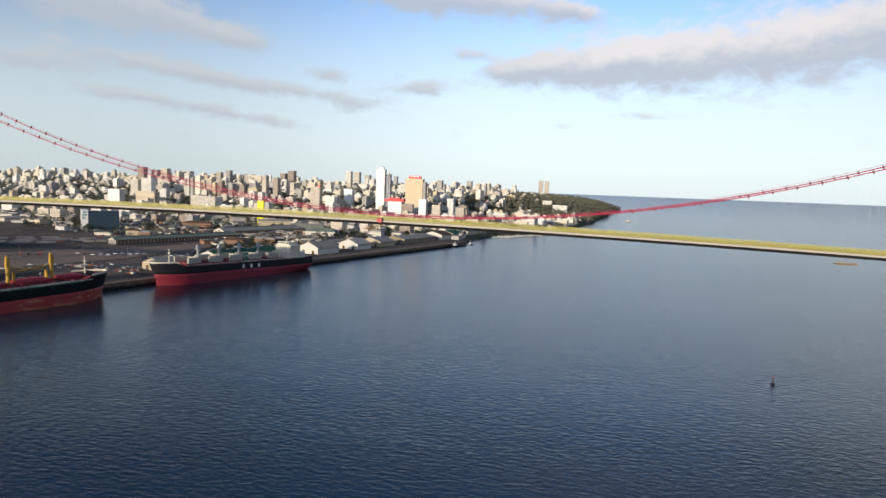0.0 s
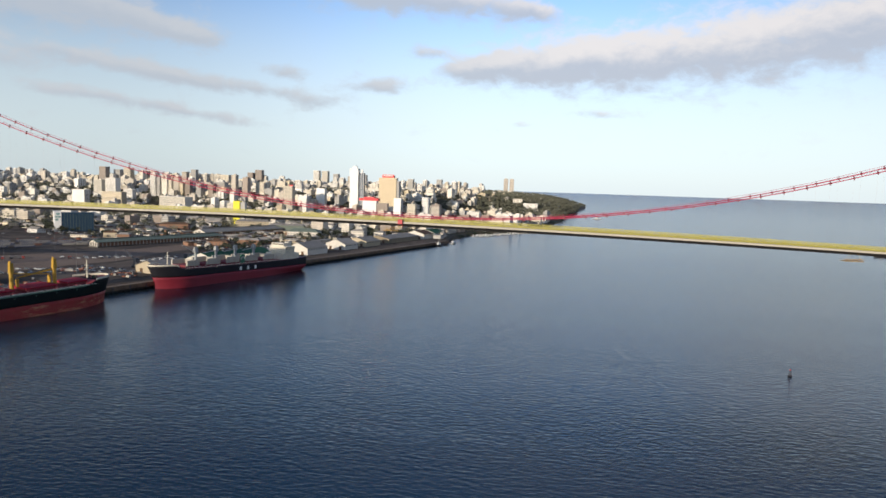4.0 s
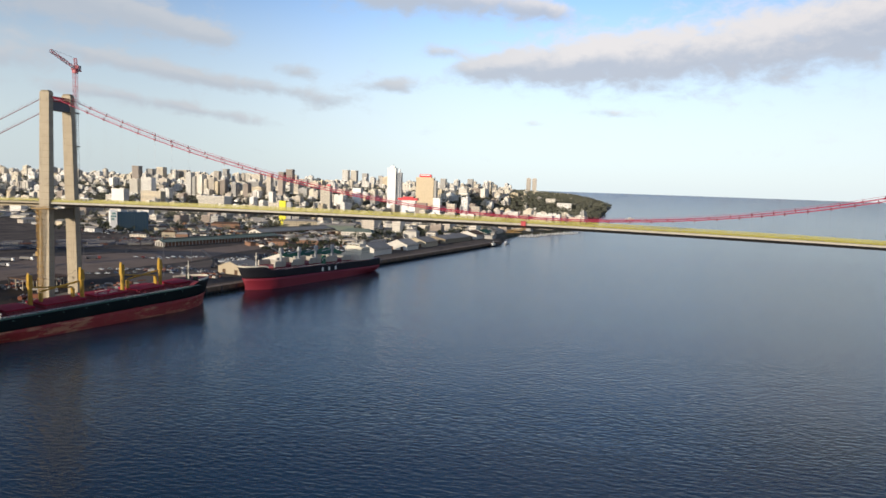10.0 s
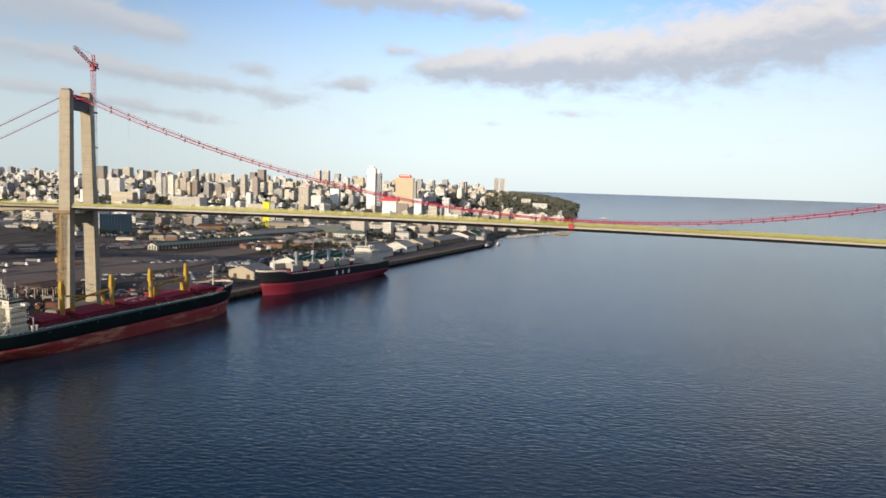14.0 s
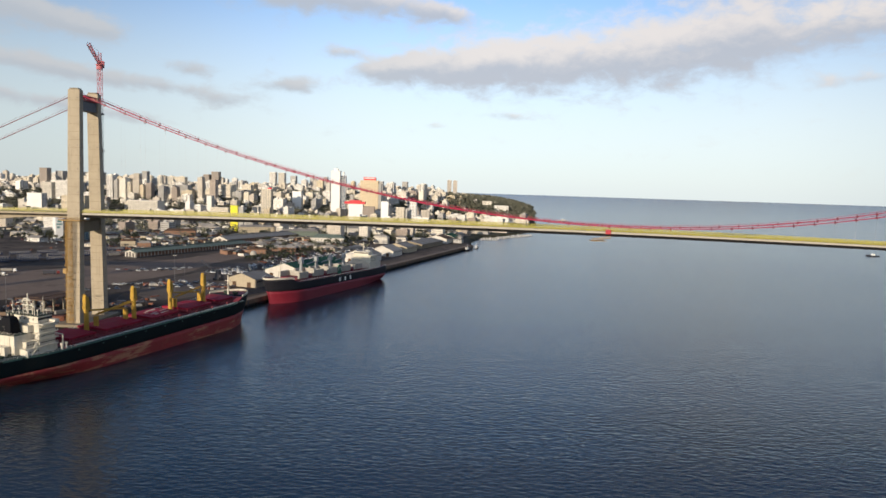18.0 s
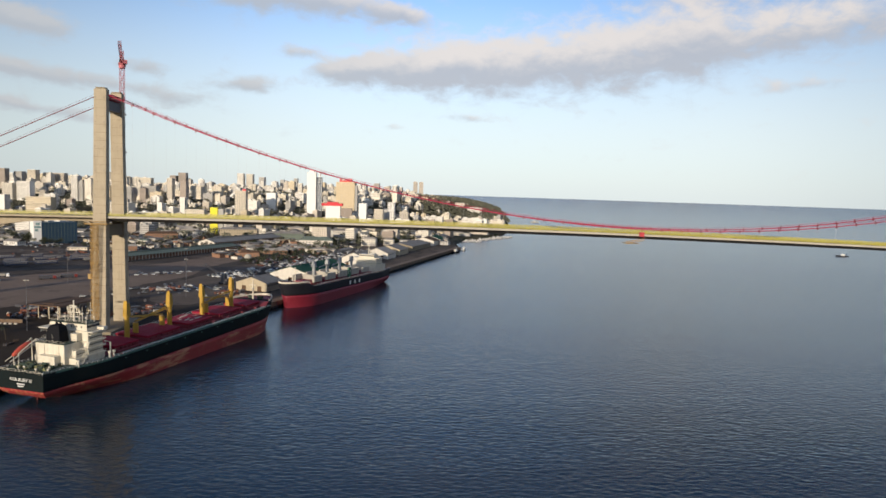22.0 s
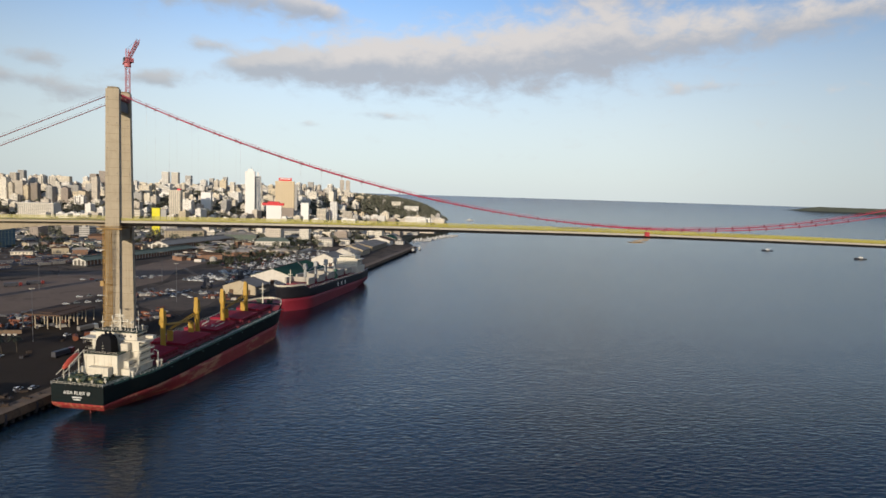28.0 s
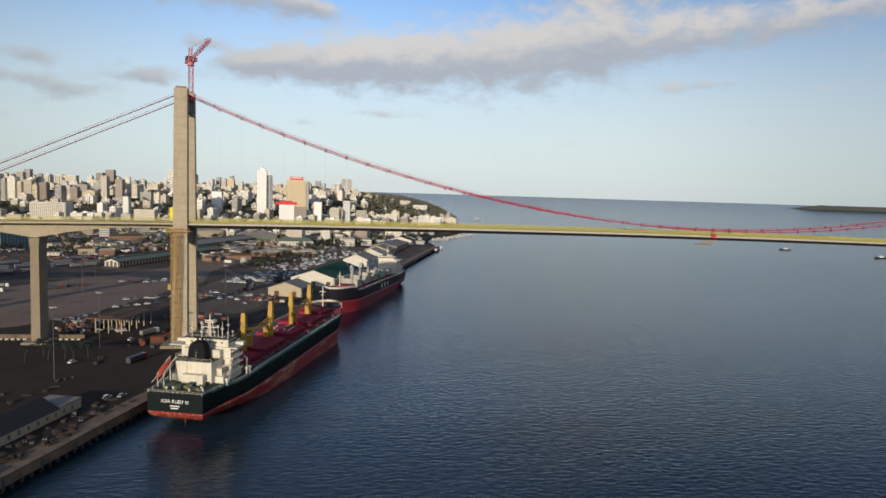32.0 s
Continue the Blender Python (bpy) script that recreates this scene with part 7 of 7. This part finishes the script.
while ay < 3080:       # the wooded bluff of the headland
    back = 5.0
    while back < 250 + .16 * (ay - 1560):
        ax, by = coast_x(ay) - back + random.uniform(-6, 6), ay + random.uniform(-7, 7)
        if random.random() < .86:
            tree_spots.append((ax, by, land_z(ax, by), True))
        back += 15 if ay < 2300 else 19
    ay += 15 if ay < 2300 else 21
shore_rnd = random.Random(15)
yy = 1120.0
while yy < 1640:       # low pale houses along the shore road
    yy += shore_rnd.uniform(14, 30)
    for back in (shore_rnd.uniform(30, 55), shore_rnd.uniform(65, 110)):
        if shore_rnd.random() < .75:
            ax = coast_x(yy) - back
            far_block(ax, yy, land_z(ax, yy), QUAY_TURN + shore_rnd.uniform(-30, 30), shore_rnd.uniform(9, 20), shore_rnd.uniform(8, 12), shore_rnd.choice((1, 1, 2, 2, 3)))
for ob in [p[1] for p in protos] + lows:
    if ob not in used:
        ax = -420 - 35 * len(used) % 300
        put(ob, pose(ax, 1420, land_z(ax, 1420), 0, 0, QUAY_TURN))
distant = thing("distant_town", "pale blocks of flats crowding the hill behind the port", "town", kind="stuff")
for wl, mt in zip(far_walls, TOWN_WALLS):
    part("block_mass", wl, mt, distant, kind="stuff")
part("glass_mass", far_glass_recess, WINDOW, distant, kind="stuff")

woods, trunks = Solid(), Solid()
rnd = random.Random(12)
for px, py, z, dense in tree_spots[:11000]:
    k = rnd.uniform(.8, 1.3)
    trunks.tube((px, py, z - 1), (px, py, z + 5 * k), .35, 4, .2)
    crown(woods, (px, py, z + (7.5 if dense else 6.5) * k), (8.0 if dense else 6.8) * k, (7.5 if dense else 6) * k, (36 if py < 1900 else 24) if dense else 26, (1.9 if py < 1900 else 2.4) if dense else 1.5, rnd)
wood = thing("town_trees", "green trees between the houses and on the headland, haze painted pale", "trees", kind="stuff")
# far haze is painted into this pale grey-green leaf colour
part("leaf_mass", woods, material("hazy_leaf", (0.145, 0.145, 0.105), 0.8, spec=0.2, vary=0.3, scale=0.05, grain=0.5, per_object=0.4), wood, kind="stuff")
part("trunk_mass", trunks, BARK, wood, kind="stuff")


def landmark(name, label, x, y, z, w, d, h, turn, wall, floors, style, crown_fn=None, win=None):
    b = thing(name, label, "building", pose(x, y, z, 0, 0, turn))
    part("wall", Solid().box(-w / 2, w / 2, -d / 2, d / 2, -6, h), wall, b)
    fh = (h - 3) / floors
    for f in range(floors):
        s = Solid()
        z0 = 3 + f * fh
        for ax, half, run in ((1, d / 2, w), (-1, d / 2, w), (2, w / 2, d), (-2, w / 2, d)):
            if style == "white_slab" and ax in (-1, -2) or style == "blank" and abs(ax) == 2:
                continue
            bays = max(2, int(run / 4))
            for q in range(bays):
                u0, u1 = -run / 2 + run * (q + .2) / bays, -run / 2 + run * (q + .8) / bays
                k = (half + .08) * (1 if ax > 0 else -1)
                p = [(u0, k, z0 + .9), (u1, k, z0 + .9), (u1, k, z0 + fh - .5), (u0, k, z0 + fh - .5)] if abs(ax) == 1 else [(k, u0, z0 + .9), (k, u1, z0 + .9), (k, u1, z0 + fh - .5), (k, u0, z0 + fh - .5)]
                s.quadset(p, [(0, 1, 2, 3) if ax in (-1, 2) else (3, 2, 1, 0)])
        if s.v:
            part("glazed_storey", s, win or WINDOW, b, kind="stuff")
    part("parapet", Solid().box(-w / 2 - .3, w / 2 + .3, -d / 2 - .3, d / 2 + .3, h, h + 1.2), wall, b)
    return b


TAN = material("tan_cladding", (0.66, 0.54, 0.36), 0.7, vary=0.12, scale=0.05)
SIGN_RED = material("sign_red", (0.62, 0.02, 0.03), 0.5, vary=0.08)
SIGN_YELLOW = material("yellow_cladding", (0.75, 0.68, 0.02), 0.6, vary=0.06, scale=0.1)
wt = landmark("white_office_tower", "tall white slab tower with a gridded side wing", -71, 1270, 6, 22, 18, 122, 0, BRIGHT_WHITE, 32, "white_slab")
part("grid_wing", Solid().box(11.1, 24, -4, 12, -6, 112), material("blue_grey_grid", (0.10, 0.12, 0.15), 0.6, spec=.15, vary=.15, scale=.1), wt, "blue-grey glazed wing")
for f in range(30):
    part("wing_floor", Solid().box(11.0, 24.1, -4.12, 12.1, 3.8 * f, 3.8 * f + .6), BRIGHT_WHITE, wt)
for x in (17.5, 23.6):
    part("wing_fin", Solid().box(x, x + .7, -4.5, -4.0, 0, 114), BRIGHT_WHITE, wt)
part("plant_room", Solid().box(-5, 6, -5, 5, 123, 129), BRIGHT_WHITE, wt)
part("wing_plant_room", Solid().box(16, 20, 0, 6, 112, 121), BRIGHT_WHITE, wt)
part("aerial", Solid().tube((2, 0, 129), (2, 0, 134), .4, 6, .1), STEEL_DARK, wt)
rb = landmark("tan_office_block", "broad tan office block with a red sign on the roof", 8, 1310, 9, 46, 22, 98, 0, TAN, 26, "blank", win=material("tan_window", (0.46, 0.36, 0.23), 0.4))
# grey wall colour gives this bay the look of the shaded side
part("side_wall", Solid().box(23.1, 30, -9, 11, -6, 92), TOWN_WALLS[3], rb, "side bay with its shade put in as grey")
part("roof_house", Solid().box(-15, 16, -7, 7, 98, 106), TAN, rb)
part("roof_sign", Solid().box(-15, 16, -7.6, -7.1, 100, 107.5), SIGN_RED, rb, "red rooftop sign board with pale bars")
part("sign_bars", Solid().box(-12, 13, -7.8, -7.65, 103.8, 106.0), PAINT_WHITE, rb)
rh = landmark("hotel_block", "white hotel with a bright red roof fascia", -8, 1185, 6, 34, 18, 44, 0, BRIGHT_WHITE, 12, "white_slab")
part("red_fascia", Solid().box(-26, 22, -9.6, 9.6, 45.2, 51).box(-14, 12, -9, 9, 51, 54), SIGN_RED, rh, "bright red roof fascia")
part("dark_wing", Solid().box(17.2, 44, -7, 9, -6, 40), TOWN_WALLS[6], rh)
yb = landmark("yellow_block", "bright yellow clad building", -177, 818, 5, 13, 12, 45, 4, SIGN_YELLOW, 11, "white_slab")
part("dark_wing", Solid().box(6.6, 16, -4, 6, -5, 44), TOWN_WALLS[3], yb)
landmark("white_flats", "tall white flats with vertical window strips", -235, 1240, 6, 26, 16, 72, -6, TOWN_WALLS[0], 20, "plain")
part("red_roof_house", Solid().box(-232, -224, 1237, 1243, 79, 83), SIGN_RED, None)
tagged(bpy.data.objects["red_roof_house"], label="red lift house on the flats", category="roof house")
landmark("white_flats", "white block of flats", -185, 1350, 8, 24, 16, 66, -6, BRIGHT_WHITE, 18, "white_slab")
landmark("white_flats", "white slab of flats", 62, 1180, 6, 18, 14, 52, -8, BRIGHT_WHITE, 14, "white_slab")
landmark("white_flats", "white slab of flats near the shore", 100, 1160, 6, 20, 14, 40, -8, TOWN_WALLS[0], 12, "plain")
landmark("white_flats", "long white flats near the shore", 128, 1190, 6, 16, 14, 56, -8, BRIGHT_WHITE, 15, "plain")


def town_block(label, x, y, w, d, top, wall, style="plain", turn=-8):
    z = land_z(x, y)
    return landmark("apartment_slab", label, x, y, z, w, d, top - z, turn, wall, max(2, round((top - z) / 3.4)), style)


CREAM, WHITE, BEIGE, GREY, OCHRE, PALE, BROWN = TOWN_WALLS
town_block("white block of flats with a shaded end wall", -749, 1150, 38, 18, 54, WHITE, "white_slab")
tb = town_block("yellowish block of flats with balcony bands", -658, 1150, 60, 18, 51, OCHRE)
for f in range(11):
    part("balcony_band", Solid().box(-30, 30, -10.4, -9.1, 5 + 3.7 * f, 6.3 + 3.7 * f), CREAM, tb)
town_block("tall pale block on the slope", -871, 1400, 28, 18, 78, PALE)
town_block("white square block on the slope", -830, 1400, 36, 20, 84, WHITE, "blank")
town_block("brown residential tower on the plateau", -1063, 1700, 26, 20, 120, BROWN)
town_block("grey residential tower on the plateau", -1030, 1730, 25, 20, 112, GREY)
town_block("cream residential tower on the plateau", -973, 1700, 26, 20, 118, CREAM)
town_block("long brownish slab on the plateau", -925, 1735, 66, 20, 111, BEIGE)
town_block("broad pale slab of flats", -579, 1480, 33, 20, 79, PALE, "blank")
town_block("broad grey slab of flats", -545, 1500, 34, 20, 81, GREY, "blank")
town_block("tall brown tower on the skyline", -606, 1850, 20, 18, 116, BROWN)
town_block("tall brown tower on the skyline", -579, 1858, 25, 18, 126, BROWN)
town_block("slim white block", -342, 1150, 12, 14, 60, WHITE, "white_slab")
town_block("cream offices with even windows", -272, 1020, 40, 18, 38, CREAM)
town_block("white tower on the skyline", -451, 2100, 23, 18, 134, WHITE)
town_block("pale tower on the skyline", -421, 2112, 24, 18, 133, PALE)
town_block("slim dark tower on the skyline", -235, 2000, 13, 14, 121, GREY)
town_block("grey tower on the skyline", -374, 2100, 20, 18, 123, GREY)
town_block("slim pale block", 25, 1500, 14, 14, 65, PALE)
town_block("tall grey tower near the headland", 55, 1900, 18, 16, 112, GREY)
town_block("long pale factory hall with flat roof", -492, 1150, 74, 30, 44, PALE, "blank")
town_block("grey tower on the skyline", -791, 1800, 18, 16, 120, GREY)
town_block("twin-stepped brownish tower", -770, 1700, 18, 16, 111, BEIGE)
town_block("long block with a broken roofline", -660, 1760, 38, 18, 105, CREAM)
town_block("slim glassy tower", -263, 1900, 13, 14, 114, GREY)
town_block("slim pale tower", -170, 1700, 13, 14, 103, PALE)
town_block("grey tower behind the offices", -7, 1700, 17, 16, 109, GREY)
town_block("broad cream block on the slope", -415, 1500, 38, 18, 86, CREAM)
town_block("low brick-red offices", 159, 1150, 20, 14, 42, BEIGE)
town_block("white hotel on the bluff", 372, 1700, 44, 14, 45, WHITE)
town_block("pale house on the bluff", 330, 1760, 30, 12, 57, PALE)
for k, (dx, h) in enumerate(((0, 83), (35, 82))):
    # the pale window colour carries the haze in front of these far towers
    tw = landmark("twin_tower", "slim brownish twin residential tower on the hill", 192 + dx, 3756 + 14 * k, 40, 26, 20, h + 22, 0, TOWN_WALLS[2], 22, "plain", win=material("hazy_window", (0.32, 0.29, 0.26), 0.4))
    part("top_house", Solid().box(-5, 5, -5, 5, h + 22, h + 26), TOWN_WALLS[2], tw)

# ---------------------------------------------------------------- on the water
BOAT_WHITE = material("boat_white", (0.62, 0.60, 0.56), 0.4, vary=0.06)


def make_boat(L, cabin=True):
    b = thing("motor_boat", "white motor boat at the marina", "boat", group="boats at the marina")
    s = Solid()
    secs = []
    for k in range(7):
        t = k / 6
        w = L * .16 * (1 - max(0, t - .45) ** 2 / .32)
        secs.append([(L * (t - .5), -w, .9 + .3 * t), (L * (t - .5), -w * .6, -.3), (L * (t - .5), w * .6, -.3), (L * (t - .5), w, .9 + .3 * t)])
    s.sweep(secs)
    part("hull", s, BOAT_WHITE, b)
    part("cabin", Solid().frustum((-L * .25, L * .15, -L * .11, L * .11), .9, (-L * .2, L * .05, -L * .09, L * .09), 2.6), BOAT_WHITE, b)
    part("windscreen", Solid().box(-L * .19, L * .09, -L * .112, L * .112, 1.6, 2.1), GLASS_DARK, b)
    return b


boats = [make_boat(7), make_boat(9.5), make_boat(6)]
random.seed(41)
i = 0
pier_s = thing("marina_jetty", "pale floating jetties with moored boats", "jetty", pose(0, 0, 0), kind="structure")
for r in range(7):
    yy = 846 + 27 * r
    xs = coast_x(yy) + 4
    part("pontoon", Solid().box(xs, xs + 36, yy, yy + 2, -.2, .7), PALE_STONE, pier_s)
    for c in range(6):
        for side in (-6.0, 8.0):
            if random.random() < .72:
                m = pose(xs + 5 + 5.4 * c, yy + side, 0, 0, 0, (90 if side > 0 else -90) + random.uniform(-4, 4))
                if i < 3:
                    boats[i].matrix_basis = m
                else:
                    copy_thing(boats[random.randrange(3)], m)
                i += 1


def make_workboat(name, label, x, y, turn, L, mat):
    b = thing(name, label, "boat", pose(x, y, 0, 0, 0, turn))
    s = Solid()
    secs = []
    for k in range(8):
        t = k / 7
        w = L * .15 * (1 - max(0, t - .5) ** 2 / .27)
        secs.append([(L * (t - .5), -w, L * .07 + L * .05 * t * t), (L * (t - .5), -w * .7, -.4), (L * (t - .5), w * .7, -.4), (L * (t - .5), w, L * .07 + L * .05 * t * t)])
    s.sweep(secs)
    part("hull", s, mat, b)
    part("wheelhouse", Solid().frustum((-L * .2, L * .12, -L * .09, L * .09), L * .06, (-L * .16, L * .08, -L * .08, L * .08), L * .2), BOAT_WHITE, b)
    part("mast", Solid().tube((0, 0, L * .2), (0, 0, L * .38), L * .012, 6, L * .005), RAIL_PALE, b)
    return b


make_workboat("tug_boat", "dark tug lying at the quay end", 246, 618, 62, 24, HULL_BLACK2)
make_workboat("tug_boat", "white pilot boat at the quay end", 262, 668, 70, 20, BOAT_WHITE)
make_workboat("fishing_boat", "dark fishing boat out on the bay", 944, 752, 160, 20, HULL_BLACK2)
make_workboat("fishing_boat", "dark trawler under way on the bay", 1016, 604, 175, 22, HULL_BLACK2)
make_workboat("ferry", "small pale ferry off the headland", 584, 1815, 20, 30, BOAT_WHITE)
buoy = thing("buoy", "small dark channel buoy floating in the bay", "buoy", pose(530, -48, 0))
part("float", Solid().tube((0, 0, -.4), (0, 0, .7), 1.2, 12, 1.0), HULL_BLACK2, buoy)
part("cage", lattice(Solid(), (0, 0, .7), (0, 0, 3.2), .8, .9, .08), STEEL_DARK, buoy)
part("top_mark", Solid().tube((0, 0, 3.2), (0, 0, 3.9), .5, 8, .1), HULL_RED, buoy)

# the wooded far shore across the bay
far = Solid()
secs = []
for k in range(25):
    t = k / 24
    a = radians(36.2 + 12 * t)
    r = 4700.0
    bx, by = 117 + r * math.sin(a), -413 + r * math.cos(a)
    h = lift(bx, by)
    top = 26 * sstep(0, .22, t) * (1 + .12 * noise.noise((k * .7, 0, 0)))
    secs.append([(bx, by, h - 6), (bx + 6, by + 8, h + top), (bx + 60, by + 70, h + top * .8 + 1), (bx + 90, by + 100, h - 6)])
far.sweep(secs)
single("far_shore", far, material("far_woods", (0.05, 0.06, 0.05), 0.9, vary=0.3, scale=0.02, grain=0.1), "low dark wooded shore across the bay", "shore", kind="structure")
